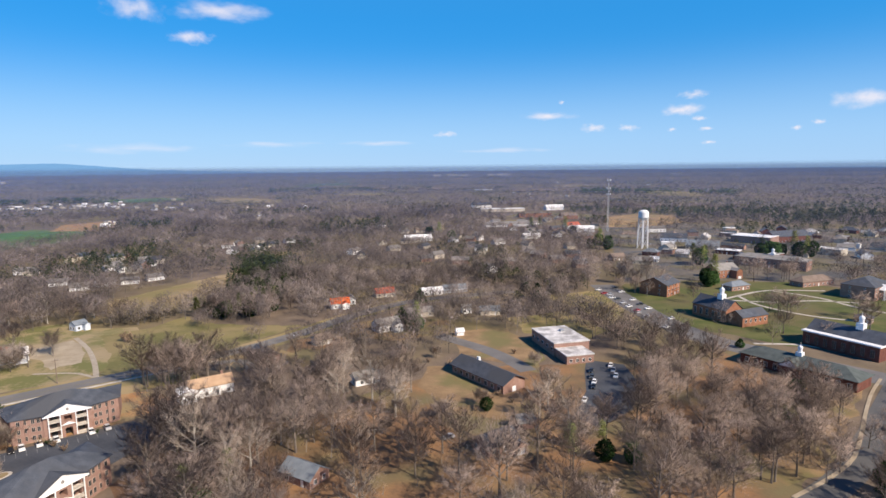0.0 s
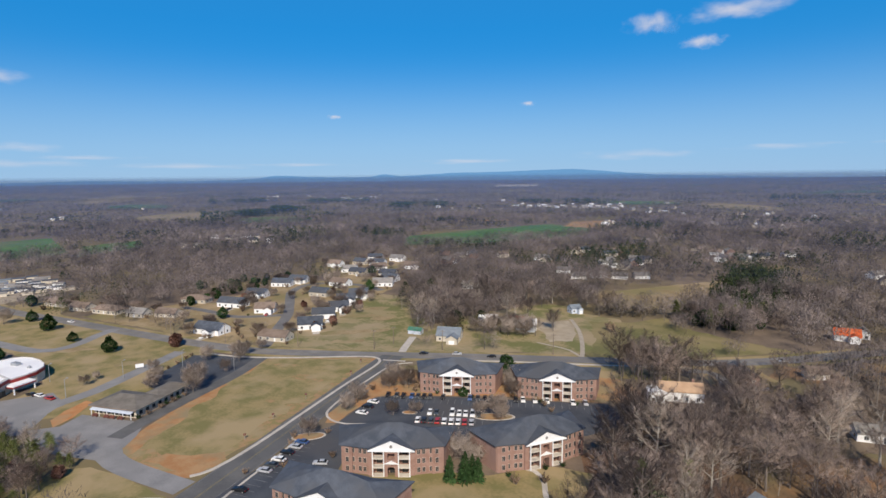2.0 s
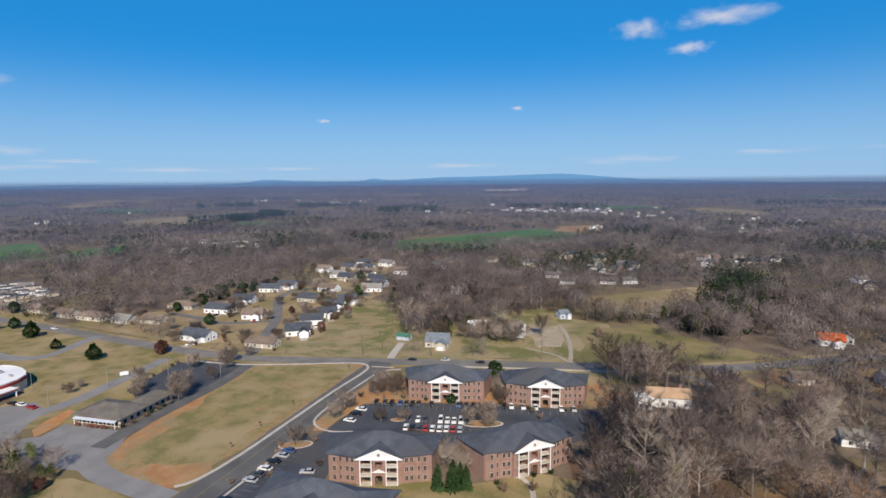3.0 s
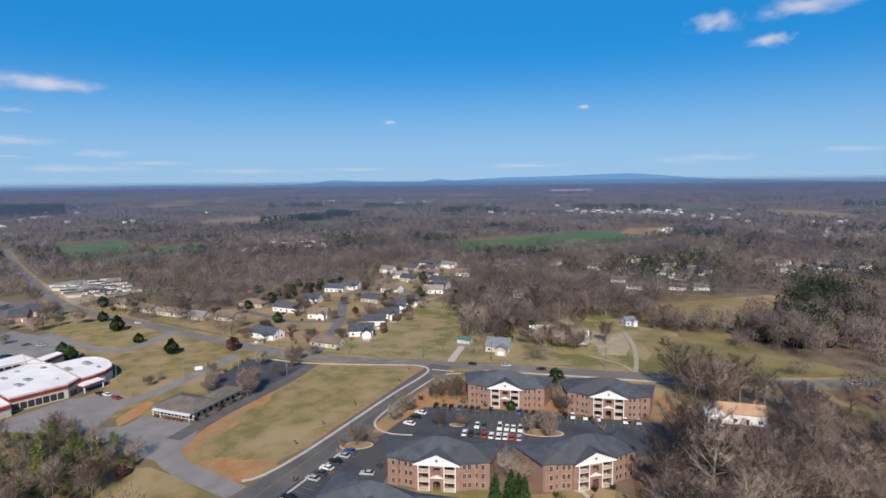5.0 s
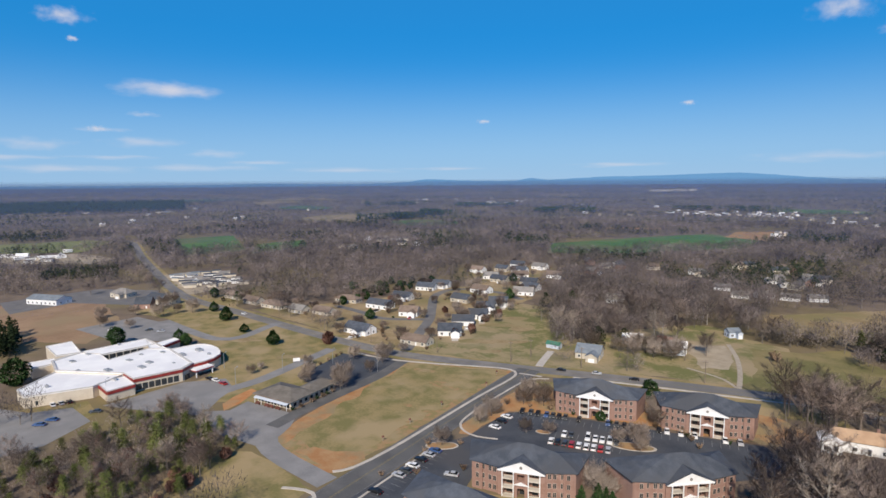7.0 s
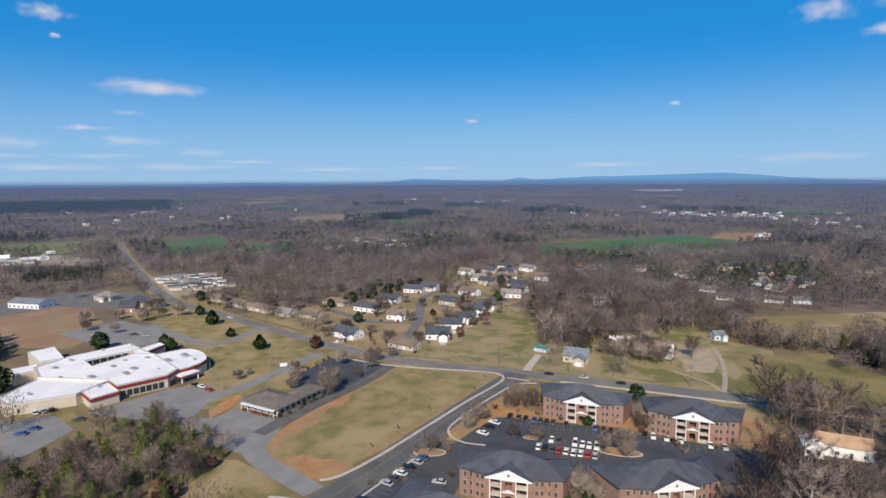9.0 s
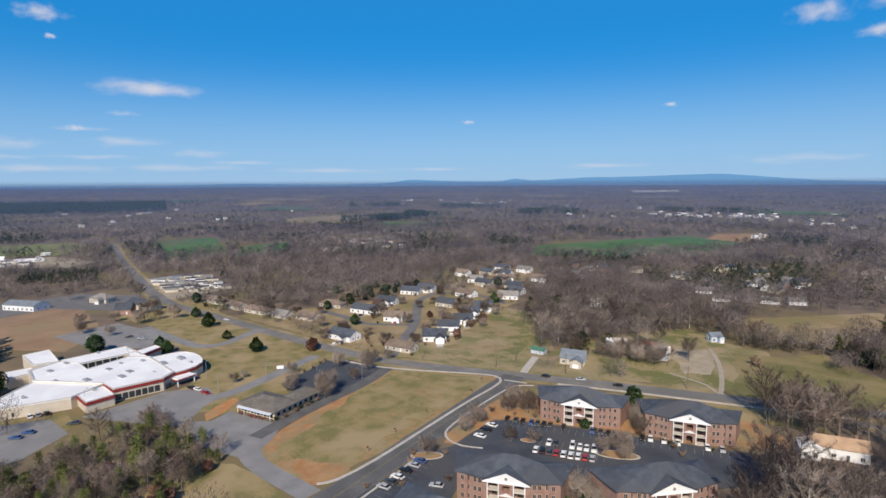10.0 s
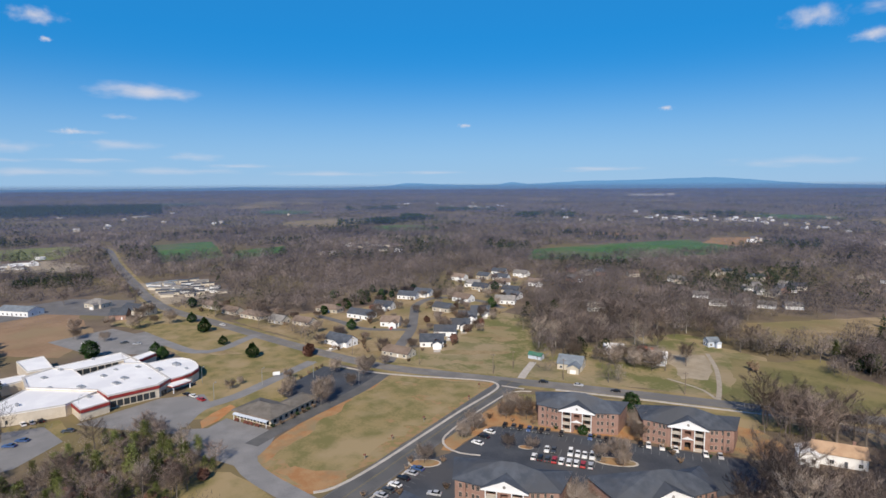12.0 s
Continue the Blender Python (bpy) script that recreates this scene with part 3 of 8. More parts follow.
road("footpath", [(-168, 258), (-158, 258), (-148, 257), (-138, 251)], 1.6, GRAVEL, "thin pale path worn in the grass", 0.075)
road("track", [(-137, 251), (-145, 266), (-154, 281), (-165, 297), (-180, 315)], 2.3, GRAVEL, "pale curved gravel track", 0.07)
road("driveway", [(-212, 198), (-219, 208), (-228, 222)], 4.0, CONCRETE, "pale concrete driveway", 0.08)
patch("field", clear([(-206, 404), (-150, 520), (-128, 570), (-98, 600), (-86, 570), (-116, 480), (-138, 372), (-178, 350)]), 0.03, TANFIELD, "tan hay field among the woods", 4.0)
patch("field", clear([(-558, 530), (-495, 615), (-435, 785), (-465, 890), (-584, 945), (-625, 780), (-640, 620)]), 0.04, CROP, "green winter crop field", 6.0)
patch("field", clear([(-540, 915), (-455, 900), (-470, 990), (-536, 1085), (-578, 1015)]), 0.05, CLAY, "bare orange earth beside the green field", 6.0)
patch("field", clear([(-975, 660), (-930, 720), (-862, 808), (-790, 880), (-725, 930), (-690, 985), (-706, 1000), (-752, 962), (-815, 902), (-890, 830), (-955, 742), (-1000, 680)]), 0.05, CLAY, "long strip of bare red earth in the woods", 8.0)
patch("field", clear([(-2950, 880), (-2450, 930), (-2500, 1060), (-3050, 1020)]), 1.2, TANFIELD, "pale field on the far plain", 20.0, True)
patch("field", clear([(-1075, 150), (-1080, 250), (-850, 215), (-820, 190), (-825, 128)]), 0.04, CROP, "small green crop field", 5.0)
patch("field", clear([(-785, 205), (-905, 245), (-925, 330), (-835, 300)]), 0.04, CROP, "small green crop field", 5.0)
patch("field", clear([(-1140, -140), (-1010, -110), (-940, 13), (-1098, 60), (-1140, 30)]), 0.04, PASTURE, "long green pasture", 5.0)
patch("field", clear([(-940, -100), (-930, 10), (-840, 50), (-800, 20), (-850, -60)], 0.1), 0.03, SAND, "pale bare building site", 6.0)
clear([(-700, -40), (-700, 66), (-625, 58), (-630, -40)], 0.08)
clear([(-850, -60), (-800, 20), (-730, 24), (-770, -60)], 0.3)
patch("meadow", clear([(-359, 303), (-440, 318), (-500, 350), (-505, 420), (-450, 440), (-395, 370)], 0.22), 0.02, TANFIELD, "pale dry yards of a second row of houses", 4.0)
clear([(-660, 70), (-640, 130), (-545, 150), (-520, 80)], 0.05)
patch("yard", [(-655, 80), (-640, 128), (-550, 146), (-525, 84)], 0.04, SAND, "pale gravel yard of a mobile home park", 4.0)
road("driveway", [(-92, 262), (-82, 268), (-74, 262), (-70, 250)], 5, ASPHALT, "grey asphalt driveway", 0.09)
patch("lawn", [(-88, 270), (-72, 292), (-50, 270), (-60, 248), (-76, 252)], 0.04, TANFIELD, "dry yard round a brick building", 2.0)
clear([(-92, 262), (-70, 296), (-44, 272), (-60, 244), (-78, 250)], 0.0)

clear([(-228, 210), (-280, 154), (-272, 140), (-212, 194)])
clear([(-104, 220), (-94, 206), (-72, 214), (-62, 236), (-84, 246)])

clear([(14, 244), (44, 214), (42, 176), (28, 160), (8, 164), (-2, 190), (0, 215)], 0.02)
clear([(28, 304), (56, 308), (70, 265), (62, 240), (48, 240), (30, 266)], 0.05)
patch("lawn", [(24, 306), (56, 310), (68, 268), (58, 236), (44, 252), (26, 268)], 0.035, TANLITTER, "tan leaf-strewn ground between two brick halls", 3.0)
road("driveway", [(18, 299), (29, 285), (40, 271), (48, 256), (54, 240)], 8.5, ASPHALT, "wide grey asphalt drive behind the long hall", 0.08)
patch("lawn", [(-30, 330), (0, 345), (24, 330), (20, 300), (-10, 292), (-32, 305)], 0.03, TANLITTER, "dry yards round small houses", 4.0)
patch("woodland_floor", [(60, 330), (100, 345), (112, 300), (96, 285), (66, 300)], 0.03, LAWN, "thin grass under bare trees", 5.0)
patch("woodland_floor", [(100, 390), (140, 400), (146, 320), (120, 310)], 0.03, LAWN, "thin grass under bare trees", 5.0)
patch("woodland_floor", [(-60, 300), (-30, 300), (-36, 250), (-58, 262)], 0.03, LITTER, "orange leaf litter under bare trees", 4.0)

# campus
patch("woodland_floor", [(-30, 120), (-45, 190), (-20, 215), (20, 250), (60, 245), (95, 250), (150, 262), (165, 215), (130, 160), (90, 120), (30, 100)], 0.02, LITTER, "orange leaf litter under bare trees", 5.0)
patch("woodland_floor", [(106, 142), (120, 146), (160, 184), (184, 206), (172, 214), (140, 192), (108, 162)], 0.03, TANLITTER, "tan leaves and thin grass beside the street", 3.0)
patch("woodland_floor", [(-76, 130), (-92, 190), (-40, 200), (-30, 120), (-60, 90)], 0.02, DARKLITTER, "brown leaf litter under bare trees", 4.0)
patch("lawn", clear([(160, 300), (150, 360), (166, 420), (230, 430), (300, 410), (350, 350), (330, 290), (250, 250), (190, 262)], 0.05), 0.03, CAMPUSLAWN, "green college lawn crossed by footpaths", 3.0)
for pts in ([(198, 352), (230, 372), (262, 386), (300, 380)], [(230, 372), (228, 345), (240, 318), (262, 300)], [(204, 366), (240, 352), (272, 352), (300, 340)], [(262, 386), (280, 360), (285, 330), (300, 300)], [(176, 268), (200, 262), (216, 244), (236, 226)]):
    s = Shape()
    strip(s, pts, 2.4, 0.1, 0, 0.1)
    tagged(new("footpath", s.mesh("footpath", CONCRETE)), "pale concrete footpath across the college lawn", kind="structure")
road("street", [(150, 420), (148, 350), (150, 312), (155, 284), (164, 264), (182, 240), (200, 216), (222, 190)], 18, ASPHALT, "wide grey asphalt campus street with parked cars", 0.08)
# the darker asphalt puts the roadside trees' shade into the street's colour
road("street", [(205, 213), (187, 197), (168, 180), (151, 165), (131, 148), (114, 137), (95, 126), (75, 116)], 9, ROADASPHALT, "curved asphalt campus street, darkened for tree shade", 0.085)
s = Shape()
strip(s, [(199, 216), (184, 203), (168, 187), (152, 170), (137, 155), (122, 145), (104, 136)], 1.2, 0.2, 0, 0.25)
tagged(new("pavement", s.mesh("pavement", SAND)), "tan gravelly pavement along the curved street", kind="structure")
patch("car_park", clear([(84, 252), (99, 244), (97, 225), (84, 196), (66, 182), (60, 192), (72, 215), (78, 236)]), 0.07, DARKASPHALT, "dark asphalt car park streaked by tree shadows")
bays((80, 250), (66, 196), 19, 5, 1)
clear([(12, 262), (30, 268), (62, 226), (44, 206), (14, 240)])
clear([(58, 292), (86, 298), (96, 256), (68, 236)])
clear([(150, 250), (196, 220), (180, 190), (150, 222)])
clear([(112, 286), (116, 380), (150, 410), (156, 286), (150, 262)], 0.12)
clear([(186, 262), (220, 240), (212, 218), (186, 240)])
clear([(128, 234), (162, 208), (178, 192), (166, 180), (146, 196), (124, 216)], 0.2)
patch("lawn", [(8, 250), (22, 250), (46, 214), (52, 190), (20, 196), (4, 226)], 0.045, TANLITTER, "orange leaf-strewn slope", 3.0)
clear([(10, 246), (40, 205), (30, 192), (0, 224)], 0.25)
patch("yard", clear([(10, 392), (30, 425), (80, 412), (85, 392), (40, 385)], 0.1), 0.04, TANFIELD, "dry grass round long white sheds", 3.0)
clear([(150, 430), (320, 400), (480, 480), (720, 560), (760, 700), (430, 900), (330, 1150), (170, 1250), (150, 1000), (230, 700)], 0.4)
patch("town_ground", [(170, 430), (320, 405), (470, 480), (700, 560), (740, 690), (420, 880), (300, 860), (240, 640)], 0.02, TOWNGROUND, "grey and tan streets and yards of the small town", 8.0)
patch("field", clear([(305, 830), (366, 818), (455, 896), (490, 1010), (430, 1050), (360, 1000)]), 0.05, CLAYFIELD, "tan open field behind the water tower", 6.0)
patch("field", clear([(190, 1040), (330, 990), (360, 1060), (240, 1140)]), 0.05, GREENLAWN, "green sports field beyond the town", 6.0)
for y0 in (520, 600, 690):
    road("street", [(230, y0 - 20), (330, y0), (470, y0 + 30), (640, y0 + 60)], 10, ROADASPHALT, "grey asphalt town street", 0.06)

# ---- buildings ----
LATE, YARD = [], []
CIRCLES = []       # round clearings at the buildings: x, y, radius


def wall_window(parent, x, y, z, w, h, ang, frame_mat=None, name="window"):
    """A framed window on a wall; ang turns its outward side from -y, in degrees."""
    key = (round(w, 2), round(h, 2), (frame_mat or WHITE).name, name)
    if key not in wall_window.kept:
        f = Shape().box(-w / 2 - 0.1, w / 2 + 0.1, -0.1, 0.05, -0.1, h + 0.1)
        p = Shape().box(-w / 2, -0.04, -0.13, -0.09, 0, h).box(0.04, w / 2, -0.13, -0.09, 0, h)
        wall_window.kept[key] = (f.mesh(name, frame_mat or WHITE), p.mesh("pane", PANE))
    f, p = wall_window.kept[key]
    ob = part(name, f, None, parent, "", pose(x, y, z, 0, 0, ang))
    part("pane", p, None, ob)
    return ob


wall_window.kept = {}


def gable_roof(w, d, z, rise, over=0.4, thick=0.18):
    s = Shape()
    x, y = w / 2 + over, d / 2 + over
    dz = rise * over / (d / 2)
    for sy in (-1, 1):
        s.add([(-x, sy * y, z - dz), (x, sy * y, z - dz), (x, 0, z + rise), (-x, 0, z + rise),
               (-x, sy * y, z - dz + thick), (x, sy * y, z - dz + thick), (x, 0, z + rise + thick), (-x, 0, z + rise + thick)],
              [(0, 1, 2, 3), (4, 5, 6, 7), (0, 1, 5, 4), (1, 2, 6, 5), (3, 0, 4, 7), (2, 3, 7, 6)])
    return s


def hip_roof(w, d, z, rise, over=0.5, thick=0.2):
    x, y, r = w / 2 + over, d / 2 + over, max(0.0, w / 2 - d / 2)
    v = [(-x, -y, z), (x, -y, z), (x, y, z), (-x, y, z), (-x, -y, z + thick), (x, -y, z + thick), (x, y, z + thick), (-x, y, z + thick), (-r, 0, z + thick + rise), (r, 0, z + thick + rise)]
    return Shape().add(v, [(3, 2, 1, 0), (0, 1, 5, 4), (1, 2, 6, 5), (2, 3, 7, 6), (3, 0, 4, 7), (4, 5, 9, 8), (6, 7, 8, 9), (5, 6, 9), (7, 4, 8)])


def gable_walls(w, d, h, rise):
    v = [(-w / 2, -d / 2, 0), (w / 2, -d / 2, 0), (w / 2, d / 2, 0), (-w / 2, d / 2, 0), (-w / 2, -d / 2, h), (w / 2, -d / 2, h), (w / 2, d / 2, h), (-w / 2, d / 2, h), (-w / 2, 0, h + rise), (w / 2, 0, h + rise)]
    return Shape().add(v, [(0, 1, 5, 4), (1, 2, 6, 9, 5), (2, 3, 7, 6), (3, 0, 4, 8, 7), (4, 5, 9, 8), (6, 7, 8, 9), (3, 2, 1, 0)])


def house(x, y, rot, w, d, h, wall, roof, label, form="gable", rise=None, windows=True, chimney=False, wing=0.0, group="", storeys=1, name="house"):
    ob = thing(name, label, "house", pose(x, y, height(x, y), 0, 0, rot), group)
    rise = rise or d * 0.32
    if form == "gable":
        part("wall", gable_walls(w, d, h, rise), wall, ob)
        part("roof", gable_roof(w, d, h, rise), roof, ob)
    elif form == "hip":
        part("wall", Shape().box(-w / 2, w / 2, -d / 2, d / 2, 0, h), wall, ob)
        part("roof", hip_roof(w, d, h, rise), roof, ob)
    else:
        part("wall", Shape().box(-w / 2, w / 2, -d / 2, d / 2, 0, h), wall, ob)
        part("roof", Shape().box(-w / 2 - 0.15, w / 2 + 0.15, -d / 2 - 0.15, d / 2 + 0.15, h, h + 0.35), roof, ob)
        part("roof_unit", Shape().box(-1, 1, -0.8, 0.8, h + 0.3, h + 1.4), STEEL, ob, "", pose(w * 0.2, d * 0.1, 0))
    if wing:
        part("wing_wall", gable_walls(d * 0.7, wing, h, wing * 0.26), wall, ob, "", pose(w * 0.24, -d / 2 - d * 0.12, 0, 0, 0, 90))
        part("wing_roof", gable_roof(d * 0.7, wing, h, wing * 0.26), roof, ob, "", pose(w * 0.24, -d / 2 - d * 0.12, 0.03, 0, 0, 90))
    if chimney:
        part("chimney", Shape().box(-0.45, 0.45, -0.45, 0.45, h * 0.6, h + rise + 1.1).box(-0.55, 0.55, -0.55, 0.55, h + rise + 0.9, h + rise + 1.05), BRICK, ob, "", pose(w * 0.3, d * 0.12, 0))
    if windows:
        for fl in range(storeys):
            z = 0.9 + fl * 2.9
            n = max(2, int(w / 4.2))
            for i in range(n):
                xx = -w / 2 + w * (i + 0.5) / n
                if wing and xx > w * 0.02:
                    continue
                if i == n // 2 and fl == 0:
                    dr = part("door", Shape().box(-0.5, 0.5, -0.09, 0.03, 0, 2.1), SLATE if wall is WHITE else WHITE, ob, "", pose(xx, -d / 2, 0.15))
                    part("door_handle", Shape().box(0.32, 0.42, -0.15, -0.08, 1.0, 1.1), STEEL, dr)
                else:
                    wall_window(ob, xx, -d / 2, z, 1.3, 1.3, 0)
                wall_window(ob, xx, d / 2, z, 1.3, 1.3, 180)
            for sx in (-1, 1):
                for yy in (-d * 0.22, d * 0.22):
                    wall_window(ob, sx * w / 2, yy, z, 1.0, 1.3, 90 * sx)
        if wing:
            xx = w * 0.24
            part("garage_door", Shape().box(-min(1.6, wing / 2 - 0.5), min(1.6, wing / 2 - 0.5), -0.08, 0.05, 0.05, 2.2), WHITE, ob, "", pose(xx, -d / 2 - d * 0.47, 0))
    CIRCLES.append((x, y, max(w, d) * 0.4 if group == "houses in the woods" else max(w, d) * 0.62 + 3))
    return ob


# apartment building, three storeys, its wings bent back from the middle


def apartment():
    ob = thing("apartment_building", "three-storey red-brown brick apartment building with white pediment and slate-grey hip roof", "apartment building", group="apartment buildings")
    H, D, C, W, BEND = 8.9, 14.5, 7.0, 10.5, 13.0
    cb, sb = math.cos(radians(BEND)), math.sin(radians(BEND))
    front = [(-C - W * cb, -D / 2 + W * sb), (-C, -D / 2), (C, -D / 2), (C + W * cb, -D / 2 + W * sb)]
    nx = [(-sb, cb), (-sb * 0.5, 1), (sb * 0.5, 1), (sb, cb)]
    back = [(x + n[0] * D, y + n[1] * D) for (x, y), n in zip(front, nx)]
    # the middle of the front stands open for balconies and the stair hall
    foot = [front[0], front[1], (-C + 0.6, -D / 2), (-C + 0.6, -D / 2 + 1.8), (C - 0.6, -D / 2 + 1.8), (C - 0.6, -D / 2), front[2], front[3], *reversed(back)]
    part("wall", Shape().prism(foot, 0, H), BRICK, ob)
    # corner piers give the wings their steps
    for sx in (-1, 1):
        x0, y0 = sx * (C + W * cb - 2.2), -D / 2 + W * sb - 0.6
        part("wall_pier", Shape().box(-1.9, 1.9, -0.7, 0.6, 0, H + 0.15), BRICK, ob, "", pose(x0, y0 + 0.3, 0, 0, 0, sx * BEND))
        part("wall_pier", Shape().box(-0.9, 0.9, -0.35, 0.6, 0, H + 0.1), BRICK, ob, "", pose(sx * (C - 0.2), -D / 2, 0))
    over = 0.7
    of = [(x + (-over if i == 0 else over if i == 3 else 0), y - over) for i, (x, y) in enumerate(front)]
    ok = [(x + (-over if i == 0 else over if i == 3 else 0), y + over) for i, (x, y) in enumerate(back)]
    R = 3.9
    mid = [((a[0] + b[0]) / 2, (a[1] + b[1]) / 2) for a, b in zip(of, ok)]
    ridge = [(mid[0][0] + 8.6, mid[0][1] - 8.6 * sb), (mid[1][0] + 5.2, mid[1][1]), (mid[2][0] - 5.2, mid[2][1]), (mid[3][0] - 8.6, mid[3][1] - 8.6 * sb)]
    v = [(x, y, H) for x, y in of] + [(x, y, H) for x, y in ok] + [(x, y, H + 0.3) for x, y in of] + [(x, y, H + 0.3) for x, y in ok] + [(ridge[i][0], ridge[i][1], H + (R - 0.5 if i in (0, 3) else R + 1.6)) for i in range(4)]
    f = [(0, 1, 2, 3, 7, 6, 5, 4)]
    for i in range(3):
        f += [(i, i + 1, 9 + i, 8 + i), (4 + i, 5 + i, 13 + i, 12 + i), (8 + i, 9 + i, 17 + i, 16 + i), (12 + i, 13 + i, 17 + i, 16 + i)]
    f += [(0, 4, 12, 8), (3, 7, 15, 11), (8, 12, 16), (11, 15, 19)]
    part("roof", Shape().add(v, f), SLATE, ob)
    # pediment with its own small roof
    pw, py, ph = 7.6, -D / 2 - 1.3, 3.0
    s = Shape().add([(-pw, py, H - 0.1), (pw, py, H - 0.1), (0, py, H + ph), (-pw, py + 1.2, H - 0.1), (pw, py + 1.2, H - 0.1), (0, py + 1.2, H + ph)], [(0, 1, 2), (3, 5, 4), (0, 1, 4, 3), (1, 2, 5, 4), (2, 0, 3, 5)])
    ped = part("pediment", s, WHITE, ob, "white triangular pediment")
    part("cornice", Shape().box(-pw - 0.2, pw + 0.2, py - 0.2, py + 1.2, H - 0.55, H - 0.1), WHITE, ped)
    part("vent", Shape().tube((0, py - 0.06, H + 1.1), (0, py + 0.02, H + 1.1), 0.5, 0.5, 12), GREYROOF, ped)
    s = Shape()
    for sx in (-1, 1):
        s.add([(sx * (pw + 0.4), py - 0.3, H - 0.12), (0, py - 0.3, H + ph + 0.12), (0, 0.0, H + ph + 0.12), (sx * (pw + 0.4), -2.6, H - 0.12),
               (sx * (pw + 0.4), py - 0.3, H + 0.1), (0, py - 0.3, H + ph + 0.36), (0, 0.0, H + ph + 0.36), (sx * (pw + 0.4), -2.6, H + 0.1)],
              [(0, 1, 2, 3), (4, 5, 6, 7), (0, 1, 5, 4), (3, 0, 4, 7)])
    part("pediment_roof", s, SLATE, ob)
    # balconies in two stacks, the entrance between them
    for sx in (-1, 1):
        for fl in range(3):
            z = 0.25 + fl * 2.95
            b = part("balcony", Shape().box(-1.9, 1.9, -1.5, 1.0, -0.25, 0.0), OLDWHITE, ob, "cream-white balcony", pose(sx * 4.3, -D / 2, z))
            r = Shape().box(-1.9, 1.9, -1.5, -1.42, 0.92, 1.02).box(-1.9, 1.9, -1.5, -1.42, 0.08, 0.16)
            for k in range(13):
                xx = -1.86 + 3.72 * k / 12
                r.box(xx - 0.05, xx + 0.05, -1.49, -1.43, 0.1, 0.95)
            part("railing", r, OLDWHITE, b)
            part("balcony_door", Shape().box(-0.95, 0.95, 1.7, 1.76, 0, 2.15), PANE, b)
        part("post", Shape().box(-0.16, 0.16, -0.16, 0.16, 0, H), WHITE, ob, "", pose(sx * 6.15, -D / 2 - 1.35, 0))
        part("post", Shape().box(-0.16, 0.16, -0.16, 0.16, 0, H), WHITE, ob, "", pose(sx * 2.45, -D / 2 - 1.35, 0))
    hall = Shape().prism([(-2.2, -D / 2 - 1.2), (-1.2, -D / 2 - 1.2), (-1.2, -D / 2 + 1.9), (-2.2, -D / 2 + 1.9)], 0, H).prism([(1.2, -D / 2 - 1.2), (2.2, -D / 2 - 1.2), (2.2, -D / 2 + 1.9), (1.2, -D / 2 + 1.9)], 0, H)
    hall.box(-1.2, 1.2, -D / 2 - 1.2, -D / 2 + 1.9, 3.2, 5.6).box(-1.2, 1.2, -D / 2 - 1.2, -D / 2 + 1.9, 7.7, H)
    part("stair_hall", hall, BRICK, ob)
    s = Shape()
    arch = [(-1.25, 2.6)] + [(-1.25 * math.cos(a), 2.6 + 0.9 * math.sin(a)) for a in (3.14159 * k / 8 for k in range(1, 8))] + [(1.25, 2.6), (1.25, 3.9), (-1.25, 3.9)]
    n = len(arch)
    s.add([(x, -D / 2 - 1.45, z) for x, z in arch] + [(x, -D / 2 - 1.15, z) for x, z in arch], [tuple(range(n)), tuple(range(n, 2 * n))] + [(i, (i + 1) % n, n + (i + 1) % n, n + i) for i in range(n)])
    part("entrance_arch", s, BRICK, ob)
    s = Shape().add([(-2.3, -D / 2 - 1.7, 4.4), (2.3, -D / 2 - 1.7, 4.4), (0, -D / 2 - 1.7, 5.4), (-2.3, -D / 2 - 1.1, 4.4), (2.3, -D / 2 - 1.1, 4.4), (0, -D / 2 - 1.1, 5.4)], [(0, 1, 2), (3, 5, 4), (0, 1, 4, 3), (1, 2, 5, 4), (2, 0, 3, 5)])
    part("entrance_gable", s, WHITE, ob)
    part("entrance_door", Shape().box(-0.9, 0.9, -D / 2 + 1.7, -D / 2 + 1.77, 0, 2.2), PANE, ob)
    # windows of wings, ends and back
    for fl in range(3):
        z = 1.0 + fl * 2.95
        for sx in (-1, 1):
            for k in (2.0, 3.7, 6.2, 8.2):
                d = 0.42 if k > 6.5 else 0.0
                wall_window(ob, sx * (C + k * cb), -D / 2 + k * sb - d * 1.6, z, 0.95, 1.5, sx * BEND, TANFRAME)
            for k in (3.6, 8.0, 11.5):
                wall_window(ob, sx * (C + W * cb - sb * k), -D / 2 + W * sb + cb * k, z, 1.0, 1.5, sx * (90 + BEND), TANFRAME)
        for xx in (-5, -2.5, 2.5, 5):
            wall_window(ob, xx, D / 2 + 0.02, z, 1.0, 1.5, 180, TANFRAME)
    return ob


flat = apartment()
flat.scale = (0.92, 0.92, 0.97)
flat.matrix_basis = pose(-155.5, 177.6, 0, 0, 0, 36) @ Matrix.Diagonal((0.92, 0.92, 0.97, 1))
for x, y, rot in ((-120.9, 199.6, 35), (-127.8, 114.6, 40), (-97.8, 148.0, 64), (-118.5, 84.2, 24)):
    copy_thing(flat, pose(x, y, 0, 0, 0, rot))


